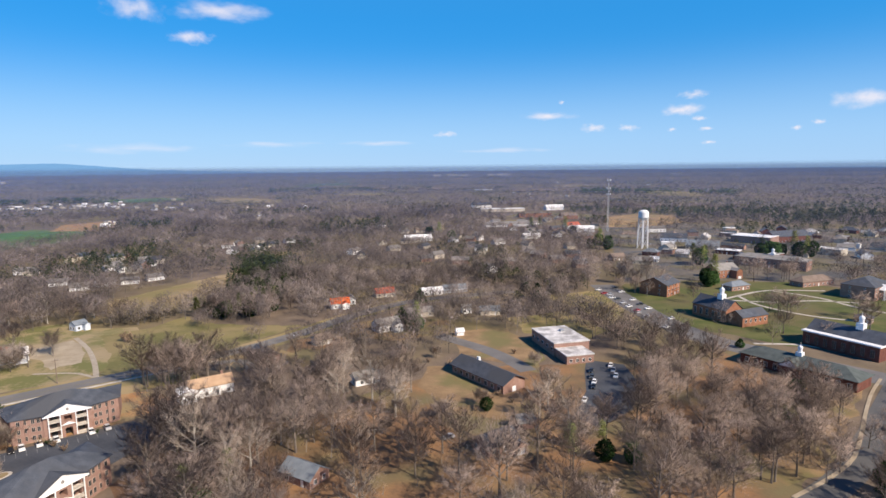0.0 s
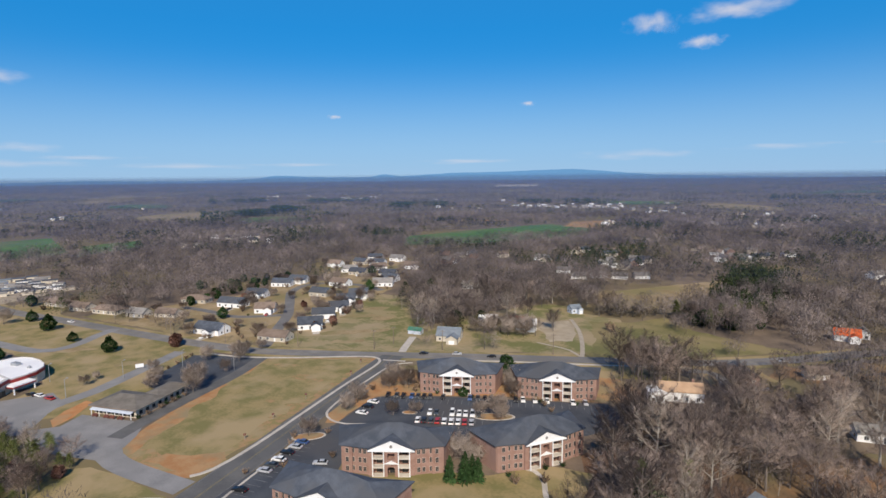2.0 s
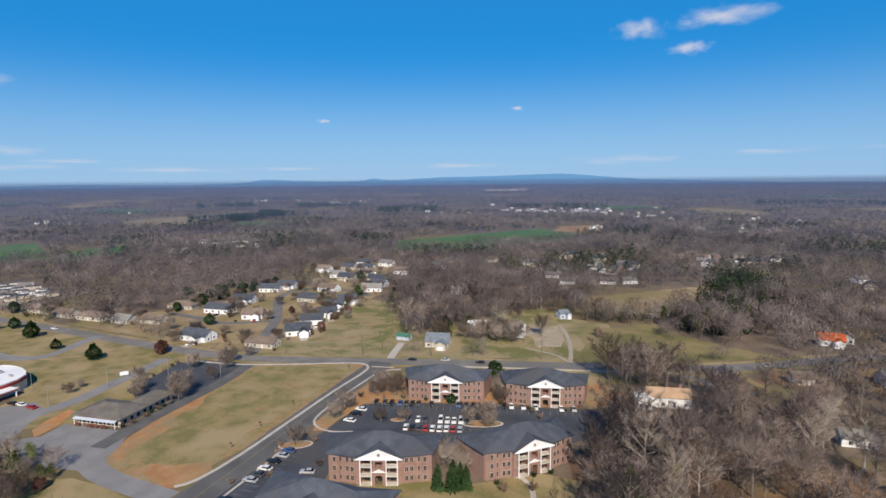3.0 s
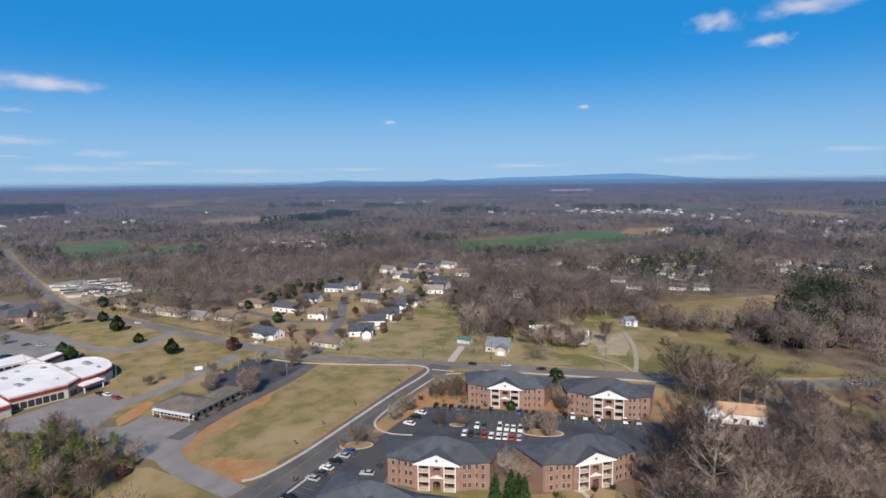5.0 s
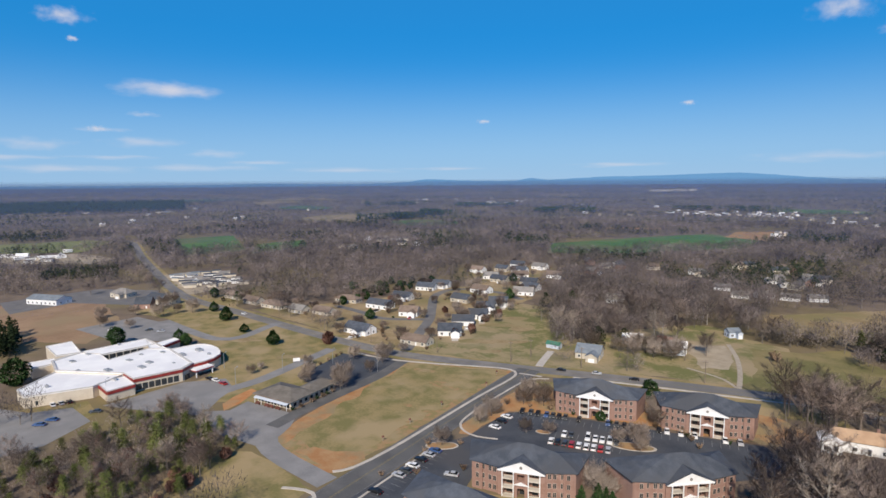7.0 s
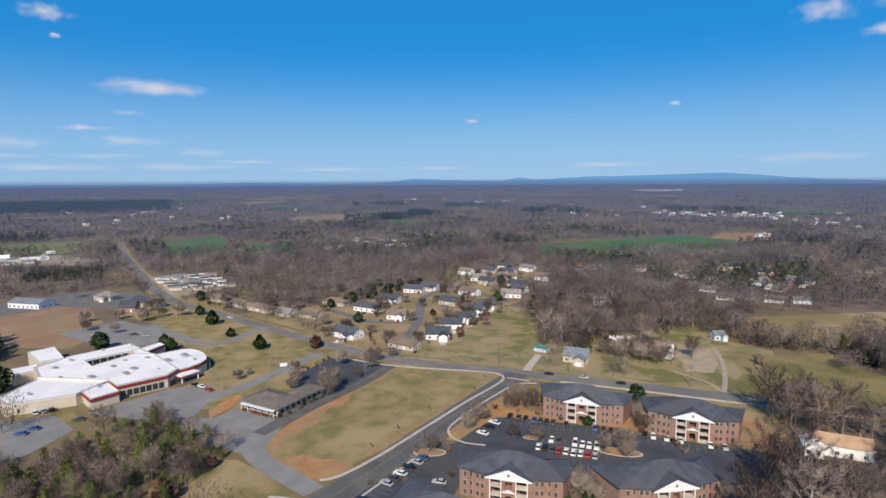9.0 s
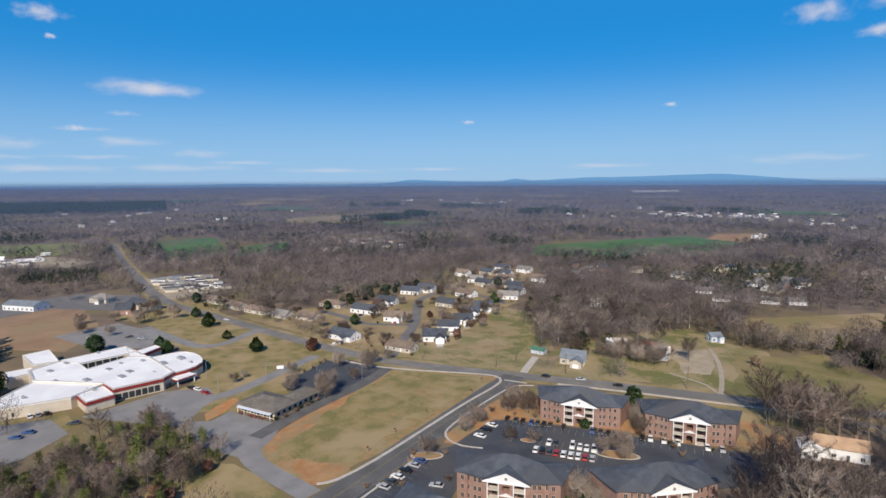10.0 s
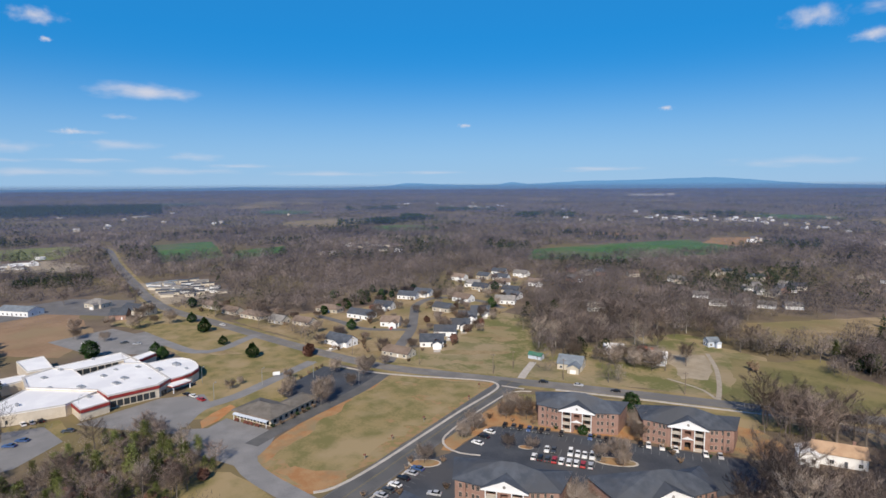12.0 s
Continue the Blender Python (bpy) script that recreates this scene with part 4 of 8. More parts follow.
# school: flat white roofs on cream walls, with a dark red fascia
def block(parent, poly, h, wall, roof, fascia=None, name="wing", edges=None):
    """edges: the sides that carry the fascia, all if not given."""
    cx, cy = sum(p[0] for p in poly) / len(poly), sum(p[1] for p in poly) / len(poly)

    def grown(k):
        return [(cx + (x - cx) * k, cy + (y - cy) * k) for x, y in poly]
    w = part(name, Shape().prism(poly, 0, h - 0.2), wall, parent)
    part("roof", Shape().prism(grown(1.004), h - 0.2, h + 0.12), roof, w)
    n, outer, inner = len(poly), grown(1.006), grown(0.965)
    # raised rim round each roof, greyer than the roof itself
    rim = Shape().add([(x, y, z) for ring in (outer, inner) for z in (h + 0.1, h + 0.5) for x, y in ring],
                      [f for i in range(n) for k in ((i + 1) % n,) for f in ((i, k, n + k, n + i), (2 * n + i, 2 * n + k, 3 * n + k, 3 * n + i), (n + i, n + k, 3 * n + k, 3 * n + i))])
    part("parapet", rim, PARAPET, w)
    if fascia:
        band = Shape()
        for i in edges or range(n):
            (ax, ay), (bx, by) = poly[i], poly[(i + 1) % n]
            ux, uy = (by - ay) / math.dist(poly[i], poly[(i + 1) % n]), (ax - bx) / math.dist(poly[i], poly[(i + 1) % n])
            if ux * (ax - cx) + uy * (ay - cy) < 0:
                ux, uy = -ux, -uy
            band.prism([(ax + ux * 0.05, ay + uy * 0.05), (bx + ux * 0.05, by + uy * 0.05), (bx + ux * 0.35, by + uy * 0.35), (ax + ux * 0.35, ay + uy * 0.35)], h - 1.25, h + 0.05)
        part("fascia", band, fascia, w)
    return w


school = thing("school", "low cream school with white flat roofs and a dark red fascia", "school")
B = [(-324, -9), (-301, 18), (-289, 21), (-292, 42), (-299, 48), (-334, 42), (-340, 32), (-329, 13), (-344, 10), (-352, 1), (-343, -11)]
block(school, [(-305, -23), (-293, -20), (-291, 5), (-302, 18), (-325, -9)], 4.9, CREAMBRICK, WHITEROOF)
block(school, B, 5.8, CREAMBRICK, WHITEROOF, REDTRIM, "main_block", (1, 2, 3))
block(school, [(-295, 7), (-281, 10), (-285, 21), (-300, 18)], 4.7, CREAMBRICK, WHITEROOF, REDTRIM, "entrance_block")
block(school, [(-356, 1), (-366, 34), (-351, 37), (-349, 31), (-344, 10)], 5.1, CREAMBRICK, WHITEROOF)
block(school, [(-375, -14), (-379, -2), (-351, 2), (-351, -9)], 6.2, CREAMBRICK, WHITEROOF)
block(school, [(-349, -21), (-351, -10), (-341, -8), (-337, -19)], 5.0, CREAMBRICK, WHITEROOF)
block(school, [(-352, 37), (-359, 48), (-353, 50), (-343, 39)], 5.0, CREAMBRICK, WHITEROOF, REDTRIM)
block(school, [(-366, 34), (-352, 38), (-334, 42), (-337, 33)], 5.0, CREAMBRICK, WHITEROOF)
rnd = [(-334, 42), (-336, 56), (-334, 60), (-329, 63), (-322, 64.5), (-315, 64.5), (-309, 63), (-304, 59), (-301, 54), (-299, 48)]
block(school, rnd, 5.2, CREAMBRICK, WHITEROOF, REDTRIM, "rounded_hall")
# glazing and piers of the front, roof units
for k in range(7):
    t = (k + 0.7) / 7.8
    x, y = -289 + (-292 + 289) * t, 21 + (42 - 21) * t
    part("window_bay", Shape().box(-1.1, 1.1, -0.12, 0.1, 0.6, 3.4), PANE, school, "dark window bay", pose(x + 0.05, y, 0, 0, 0, 98))
for k in range(5):
    part("window_bay", Shape().box(-1.4, 1.4, -0.12, 0.1, 1.0, 3.6), PANE, school, "dark window bay", pose(-329.5 - 1.6 - 2.2 * k * 0.98, 13.6 + 3.6 * k, 0, 0, 0, 118 + 90))
for k in range(6):
    part("window_bay", Shape().box(-1.4, 1.4, -0.12, 0.1, 1.2, 4.7), PANE, school, "dark window bay", pose(-344.45 - 0.81 * k, 12.5 + 3.4 * k, 0, 0, 0, 103.4))
for k in range(3):
    part("window", Shape().box(-0.9, 0.9, -0.12, 0.1, 0.8, 2.6), PANE, school, "", pose(-292.8 + 0.4 * k, -16 + 8 * k, 0, 0, 0, 85))
part("entrance_door", Shape().box(-1.6, 1.6, -0.14, 0.1, 0, 2.6), PANE, school, "dark glazed entrance", pose(-294.0, 44.3, 0, 0, 0, 130))
canopy = part("canopy", Shape().box(-5, 5, -2.6, 2.6, 3.4, 3.9), WHITEROOF, school, "white-topped entrance canopy", pose(-297.5, 51.5, 0, 0, 0, 115))
part("fascia", Shape().box(-5.1, 5.1, -2.7, 2.7, 2.9, 3.4), REDTRIM, canopy)
for sx in (-4.5, 4.5):
    part("post", Shape().box(sx - 0.2, sx + 0.2, -2.5, -2.1, 0, 3.0), WHITE, canopy)
for x, y in ((-318, 0), (-310, 12), (-322, 22), (-312, 30), (-330, 28), (-305, 40), (-318, 46), (-322, 55), (-312, 58), (-302, -12), (-336, -2), (-346, 5), (-360, 20), (-296, 14), (-328, 38), (-306, 26)):
    k = 0.55 + 0.75 * (abs(x * 7 + y * 3) % 5) / 4
    part("roof_unit", Shape().box(-1.5 * k, 1.5 * k, -0.9 * k, 0.9 * k, 4.8, 5.9 + 0.6 * k).box(-0.5 * k, 0.5 * k, -0.4 * k, 0.4 * k, 5.9 + 0.6 * k, 6.1 + 0.7 * k), STEEL, school, "", pose(x, y, 0, 0, 0, 24))

# office: hip roof over an L, pale awning on the front
office = thing("office", "low office with a grey hip roof and pale blue awning", "office", pose(-240.5, 76, 0, 0, 0, 26.6))
part("wall", Shape().box(-10, 10, -7.5, 6, 0, 3.6), CREAMBRICK, office)
part("roof", hip_roof(21, 14.5, 3.6, 2.6, 1.0), OFFICEROOF, office, "", pose(0, -0.75, 0))
part("wing_wall", Shape().box(1.5, 10, 6, 20, 0, 3.5), CREAMBRICK, office)
part("wing_roof", hip_roof(17, 9.2, 3.5, 2.0, 0.8), OFFICEROOF, office, "", pose(5.9, 12.2, 0.02, 0, 0, 90))
part("fascia", Shape().box(-11.1, 11.1, -9.1, -8.9, 3.45, 3.75), BROWNROOF, office)
part("awning", Shape().add([(-10, -7.5, 3.3), (9.5, -7.5, 3.3), (9.5, -9.7, 2.5), (-10, -9.7, 2.5), (-10, -9.7, 2.3), (9.5, -9.7, 2.3), (9.5, -7.5, 3.1), (-10, -7.5, 3.1)], [(0, 1, 2, 3), (3, 2, 5, 4), (4, 5, 6, 7), (0, 3, 4, 7), (1, 2, 5, 6)]), BLUETRIM, office, "pale blue awning")
for k in range(6):
    part("post", Shape().box(-0.1, 0.1, -9.6, -9.4, 0, 2.5), WHITE, office, "", pose(-9.4 + 3.75 * k, 0, 0))
for k in range(5):
    part("window", Shape().box(-1.3, 1.3, -7.6, -7.45, 0.4, 2.6), PANE, office, "", pose(-7.6 + 3.8 * k, 0, 0))
for k in range(8):
    part("window", Shape().box(9.95, 10.08, -0.8, 0.8, 0.9, 2.4), PANE, office, "", pose(0, -5.2 + 3.3 * k, 0))
for x in (-7, -1.5, 1.2, 5):
    part("bench", Shape().box(-1.1, 1.1, -10.6, -9.9, 0.4, 0.9).box(-1.1, 1.1, -10.0, -9.9, 0.9, 1.4).box(-1, -0.8, -10.6, -9.9, 0, 0.4).box(0.8, 1, -10.6, -9.9, 0, 0.4), DARKBRICK, office, "", pose(x, 0, 0))
CIRCLES.append((-238, 80, 20))

# small houses of the subdivision
sub = [(-326, 151, 20, 17, 9), (-384, 195, 25, 18, 9), (-401, 224, 30, 14, 9), (-350, 201, 45, 12, 9), (-426, 262, 35, 15, 9), (-429, 280, 30, 14, 9), (-291, 196, 55, 13, 10), (-306, 217, 50, 13, 9), (-315, 236, 50, 12, 9)]
sub2 = [(-331, 255, 48, 12, 9), (-366, 258, 20, 14, 9), (-388, 294, 15, 15, 9), (-340, 274, 50, 13, 9), (-360, 317, 40, 15, 9), (-420, 340, 20, 15, 9), (-479, 358, 20, 13, 9), (-484, 417, 30, 14, 9), (-458, 426, 20, 14, 9)]
sub3 = [(-392, 352, 30, 14, 9), (-428, 372, 60, 13, 9), (-452, 392, 25, 14, 9), (-440, 345, 40, 13, 9), (-470, 384, 15, 13, 9), (-408, 398, 45, 13, 9), (-372, 336, 20, 13, 9)]
for i, (x, y, r, w, d) in enumerate(sub + sub2 + sub3):
    gar = i % 3 != 1
    house(x, y, r, w * 1.12, d * 1.12, 3.5, WHITE if i % 4 != 2 or i < 10 else CREAM, *((SLATE, "small white house with a slate-grey gable roof"), (GREYROOF, "small white house with a grey shingle roof"), (SLATE, "small pale house with a dark slate roof"), (BROWNROOF, "small white house with a brown shingle roof"))[0 if i < 10 and i != 3 else i % 4],
          wing=5.2 if gar else 0.0, group="subdivision houses")
rng = random.Random(21)
for x, y, r, w, d in sub + sub2:
    c, s_ = math.cos(radians(r)), math.sin(radians(r))
    if math.hypot(x, y) < 470:
        px, py = x + c * w * 0.26 + s_ * (d / 2 + 7), y + s_ * w * 0.26 - c * (d / 2 + 7)
        dv = Shape().box(-2, 2, -4.5, 4.5, 0.02, 0.075)
        ob = tagged(new("driveway", dv.mesh("driveway", CONCRETE)), "short pale concrete house driveway", kind="structure")
        ob.matrix_basis = pose(px, py, 0, 0, 0, r)
        if rng.random() < 0.75:
            LATE.append((px, py, r + 90))
        for k in range(3):
            a = rng.uniform(0, 6.28)
            YARD.append((x + math.cos(a) * rng.uniform(10, 15), y + math.sin(a) * rng.uniform(10, 15)))
        if rng.random() < 0.5:
            fe = thing("fence", "brown wooden back yard fence", "fence", pose(x - s_ * (d / 2 + 6), y + c * (d / 2 + 6), 0, 0, 0, r), "garden fences")
            part("panel", Shape().box(-w / 2, w / 2, -0.02, 0.02, 0.12, 1.45), POLEWOOD, fe)
            for k in range(5):
                part("post", Shape().box(-0.07, 0.07, -0.07, 0.07, 0, 1.6), POLEWOOD, fe, "", pose(w * (k / 4 - 0.5), 0.05, 0))
for x, y, r, w in ((-284, 168, 25, 18), (-418, 184, 30, 20), (-389, 152, 25, 16), (-485, 113, 20, 20), (-431, 129, 22, 22), (-405, 139, 24, 14), (-456, 120, 22, 16)):
    house(x, y, r, w, 9, 2.8, CREAM, BROWNROOF if w > 15 else GREYROOF, "low ranch house with a brown shingle roof beside the highway", "hip" if w > 19 else "gable", group="roadside houses")
# farmhouses, sheds
house(-209, 232, 30, 13, 11, 3.4, CREAM, BLUEROOF, "cream house with a wide blue-grey roof beside the road", wing=6, rise=3.6)
house(-213, 272, 40, 11, 8, 3.4, WHITE, WHITEROOF, "white farmhouse under bare trees", wing=4)
house(-189, 278, 35, 12, 8, 3.6, WHITE, WHITEROOF, "white farmhouse with a white metal roof under bare trees", wing=4.5)
house(-200, 285, 20, 8, 6, 2.6, WHITE, REDROOF, "small white shed with a rusty roof", windows=False)
house(-188, 333, 60, 7, 6, 3.6, BLUETRIM, BLUEROOF, "small pale blue house with a blue-grey roof", storeys=1, wing=3)
house(-232, 228, 20, 8, 4, 2.5, BLUETRIM, surface("green_metal_roof", (0.05, 0.16, 0.11), (0.08, 0.21, 0.15)), "small green-roofed shed beside the drive", windows=False)
house(-397, 446, 30, 10, 8, 3.5, WHITE, GREYROOF, "white house in bare winter woods")
house(-297, 353, 40, 9, 8, 3.5, WHITE, CREAM, "pale house in bare winter woods")
# white two-storey house with a tan roof
w2 = house(-80.5, 228, 30, 17, 8.5, 4.3, WHITE, TANROOF, "white house with a tan shingle roof and a white wing", rise=2.6, chimney=True)
part("wing_wall", gable_walls(8, 6.5, 4.0, 1.3), WHITE, w2, "", pose(-9.5, -4.0, 0, 0, 0, 90))
part("wing_roof", gable_roof(8, 6.5, 4.0, 1.3), WHITEROOF, w2, "", pose(-9.5, -4.0, 0.03, 0, 0, 90))
for k in range(2):
    wall_window(w2, -11 + 3 * k, -8, 1.2, 1.1, 1.4, 0)
bb = house(-68, 268, -52, 15, 8.5, 3.8, BRICK, SLATE, "brick building with a dark hipped roof beside the highway", rise=2.2)
part("stoop", Shape().box(-1.5, 1.5, -1.6, 0, 0, 0.3).box(-1.2, 1.2, -2.4, -1.6, 0, 0.15), CONCRETE, bb, "", pose(-7.5, -3, 0, 0, 0, -90))
house(-43, 370, 15, 12, 8, 3.6, WHITE, ORANGEROOF, "white house with a bright orange roof", chimney=True, wing=4.5, rise=3.0)
house(-37, 381, 100, 8, 6, 3.4, WHITE, GREYROOF, "white garden house beside an orange roof", rise=2.4)
house(-15, 401, 20, 14, 9, 3.2, CREAM, REDROOF, "low house with a faded red roof", chimney=True)
house(-11, 314, 30, 14, 9, 4.0, WHITE, GREYROOF, "white house with grey roof among bare trees", chimney=True, wing=5)
house(-18, 234, 25, 11, 7, 3.0, WHITE, GREYROOF, "white cottage among bare trees")
house(-44, 291, 30, 9, 7, 3.2, CREAM, BROWNROOF, "small brown-roofed house among bare trees")
house(9, 343, 10, 15, 8, 3.0, CREAM, GREYROOF, "low pale shed with a grey roof")
house(38, 347, 5, 6, 5, 3.6, WHITE, GREYROOF, "small white house among bare trees")
house(29, 299, 10, 4, 3.5, 2.4, WHITE, WHITE, "small white shed on brown ground", rise=1.4, windows=False)
house(52, 342, 0, 12, 7, 3.0, CREAM, BLUEROOF, "low house with a blue-grey roof")
house(19, 403, 12, 15, 9, 3.2, WHITE, WHITEROOF, "long white shed with a white roof", rise=2.0)
house(36, 410, 12, 17, 9, 3.2, BLUETRIM, BLUEROOF, "long grey-blue house with a grey roof", rise=2.2)
house(28, 172, 30, 13, 9, 3.0, BRICK, SLATE, "dark-roofed brick house among bare trees", wing=5)
house(40, 186, 20, 7, 6, 2.8, BRICK, GREYROOF, "small grey-roofed shed among bare trees", windows=False)
house(-31, 158, -35, 12, 8, 2.8, BRICK, BLUEROOF, "low brick house with a blue-grey roof among bare trees")
house(2, 128, 20, 16, 9, 3.0, BRICK, SLATE, "dark-roofed house under bare trees")
house(-552, -16, 42, 30, 14, 4.2, WHITE, BLUEROOF, "long white church hall with a blue-grey roof", rise=2.6)
house(-548, 36, 40, 17, 11, 3.6, CREAM, GREYROOF, "cream house with a grey hip roof by the yard", "hip", wing=5)
house(-500, 60, 28, 26, 13, 4.2, CREAM, SLATE, "long low hall with a dark slate roof", rise=3.4)
house(-488, 46, 60, 12, 9, 4, BRICK, SLATE, "brick house with a steep gable roof", rise=4.5)
rng = random.Random(4)
for k in range(110):
    x, y = -645 + 92 * rng.random() + 3 * (k % 3), 86 + 52 * rng.random()
    if any(math.dist((x, y), c[:2]) < 8 for c in CIRCLES[-60:]):
        continue
    house(x, y, 70 + rng.uniform(-24, 24), rng.uniform(8, 12), 4.2, 2.7, CREAM if k % 3 else WHITE, (GREYROOF, BLUEROOF, SLATE, GREYROOF)[k % 4], "pale mobile home with a shallow roof", rise=0.8, windows=False, group="mobile homes", name="mobile_home")


# campus
def cupola(parent, x, y, z, k=1.0):
    c = part("cupola", Shape().box(-1.3 * k, 1.3 * k, -1.3 * k, 1.3 * k, z - 1.2, z + 1.6 * k), WHITE, parent, "white cupola", pose(x, y, 0))
    part("lantern", Shape().prism([(0.95 * k * math.cos(a), 0.95 * k * math.sin(a)) for a in (0.7854 * i for i in range(8))], z + 1.6 * k, z + 3.4 * k), WHITE, c)
    part("spire", Shape().dome(0, 0, z + 3.4 * k, 1.05 * k, 1.1 * k, 10, 4).tube((0, 0, z + 4.3 * k), (0, 0, z + 6.0 * k), 0.16 * k, 0.03, 6), WHITE, c)
    return c


gym = thing("gymnasium", "brick hall with a stained white flat roof", "hall", pose(77, 273.3, 0, 0, 0, -80))
part("wall", Shape().box(-13.5, 13.5, -9.2, 9.2, 0, 6.2), BRICK, gym)
part("roof", Shape().box(-13.8, 13.8, -9.5, 9.5, 6.2, 6.7), GREYFLAT, gym)
part("annex_wall", Shape().box(13.5, 26, -8.6, 5, 0, 3.9), BRICK, gym)
part("annex_roof", Shape().box(13.5, 26.3, -8.9, 5.3, 3.9, 4.3), GREYFLAT, gym)
for k in range(5):
    wall_window(gym, -11 + 5.5 * k, -9.2, 2.6, 2.0, 1.4, 0)
for k in range(4):
    wall_window(gym, 26, -6.6 + 3.2 * k, 1.0, 1.2, 1.4, 90)
part("roof_unit", Shape().box(-1.2, 1.2, -0.9, 0.9, 6.6, 7.7), STEEL, gym, "", pose(-4, 3, 0))
CIRCLES.append((77, 268, 20))

lb = thing("long_hall", "long brick building with a dark shingle gable roof", "hall", pose(34, 231.5, 0, 0, 0, -57))
part("wall", gable_walls(33, 12, 4.2, 2.8), BRICK, lb)
part("roof", gable_roof(33, 12, 4.2, 2.8, 1.0), SLATE, lb)
for k in range(8):
    wall_window(lb, -14 + 4.0 * k, -6, 1.0, 1.6, 1.8, 0)
    wall_window(lb, -14 + 4.0 * k, 6, 1.0, 1.6, 1.8, 180)
part("door", Shape().box(-1, 1, -0.1, 0.05, 0, 2.3), WHITE, lb, "", pose(16.5, 0, 0, 0, 0, 90))
part("chimney", Shape().box(-0.6, 0.6, -0.6, 0.6, 5, 7.6), WHITE, lb, "", pose(-8, 2.2, 0))

ad = thing("administration_hall", "long brick hall with a slate-grey hip roof and white cupola", "hall", pose(173, 222.6, 0, 0, 0, -59.5))
part("wall", Shape().box(-27, 19.5, -7, 7, 0, 4.6), DARKBRICK, ad)
part("roof", hip_roof(46.5, 14, 4.6, 3.2, 0.8), GREENSLATE, ad, "", pose(-3.75, 0, 0))
part("porch_wall", gable_walls(9, 9, 4.6, 2.6), DARKBRICK, ad, "", pose(-5, -5, 0, 0, 0, 90))
part("porch_roof", gable_roof(9, 9, 4.6, 2.6), GREENSLATE, ad, "", pose(-5, -5, 0.03, 0, 0, 90))
part("porch_front", Shape().add([(-4.4, -9.7, 4.4), (4.4, -9.7, 4.4), (0, -9.7, 7.0), (-4.4, -9.6, 4.4), (4.4, -9.6, 4.4), (0, -9.6, 7.0)], [(0, 1, 2), (3, 5, 4), (0, 1, 4, 3), (1, 2, 5, 4), (2, 0, 3, 5)]), WHITE, ad, "", pose(-5, 0, 0))
cupola(ad, -5, 0, 7.6)
for k in range(11):
    if abs(-24 + 4.1 * k + 5) > 5:
        wall_window(ad, -24 + 4.1 * k, -7, 1.2, 1.5, 2.0, 0)
    wall_window(ad, -24 + 4.1 * k, 7, 1.2, 1.5, 2.0, 180)
CIRCLES.append((169, 224, 22))

hb = thing("assembly_hall", "dark red brick hall with white cornice, slate roof and cupola", "hall", pose(215.2, 253.8, 0, 0, 0, -65))
part("wall", Shape().box(-17, 17, -9, 9, 0, 7.2), DARKBRICK, hb)
part("cornice", Shape().box(-17.6, 17.6, -9.7, 9.7, 6.9, 7.5), WHITE, hb)
part("roof", gable_roof(34, 14, 7.5, 4.2, 0.3), SLATE, hb, "", pose(0, 1.4, 0))
part("gable_wall", gable_walls(33.6, 13.6, 7.5, 4.0), DARKBRICK, hb, "", pose(0, 1.4, 0))
cupola(hb, 4, 1.4, 12.2, 1.25)
for k in range(8):
    wall_window(hb, -14.5 + 4.1 * k, -9, 1.5, 1.6, 3.6, 0, GREYROOF)
CIRCLES.append((212, 251, 24))

ch = thing("chapel", "brick chapel with dark roofs and a white steeple", "chapel", pose(184.7, 318.6, 0, 0, 0, -71))
part("wall", gable_walls(24, 13, 7.5, 5.0), ORANGEBRICK, ch)
part("roof", gable_roof(24, 13, 7.5, 5.0), SLATE, ch)
part("wing_wall", gable_walls(20, 10, 5.6, 3.0), ORANGEBRICK, ch, "", pose(17, 5, 0, 0, 0, 90))
part("wing_roof", gable_roof(20, 10, 5.6, 3.0), SLATE, ch, "", pose(17, 5, 0.03, 0, 0, 90))
cupola(ch, 3, 0, 13.0, 1.3)
for k in range(5):
    wall_window(ch, -10 + 4.4 * k, -6.5, 2.0, 1.6, 3.6, 0)
for k in range(5):
    wall_window(ch, 22, -2.5 + 3.8 * k, 2.4, 1.2, 1.8, 90)
CIRCLES.append((188, 318, 24))

house(181, 387, 40, 20, 20, 8.2, ORANGEBRICK, SLATE, "three-storey orange brick hall with a dark roof", rise=4.5, storeys=3, name="college_hall")
house(258, 442, 15, 22, 14, 6.5, ORANGEBRICK, GREYROOF, "brick hall with white gables and chimneys", rise=4.5, storeys=2, chimney=True, wing=6, name="college_hall")
house(241, 393, 19, 18, 9, 3.4, BRICK, BLUEROOF, "low brick hall with a grey hip roof", "hip", name="college_hall")
d4 = house(314, 361, 30.6, 28, 20, 9.0, BRICK, SLATE, "large hall with a dark roof and white portico", "hip", rise=5, storeys=3, name="college_hall")
por = part("portico", Shape().add([(-7, -13, 7), (7, -13, 7), (0, -13, 10), (-7, -9, 7), (7, -9, 7), (0, -9, 10)], [(0, 1, 2), (3, 5, 4), (0, 1, 4, 3), (1, 2, 5, 4), (2, 0, 3, 5)]), WHITE, d4, "white portico")
for k in range(4):
    part("column", Shape().tube((-6 + 4 * k, -12.6, 0), (-6 + 4 * k, -12.6, 7), 0.5, 0.42, 10), WHITE, por)
d5 = house(326, 479, -49, 57, 18, 8.0, BRICK, GREYROOF, "long dark brick hall with a shallow roof and cupola", "hip", rise=3, storeys=2, name="college_hall")
cupola(d5, 0, 0, 10.5, 1.3)
house(306, 402, 16, 32, 11, 3.6, BRICK, BROWNROOF, "low brick hall with a brown roof", "hip", name="college_hall")
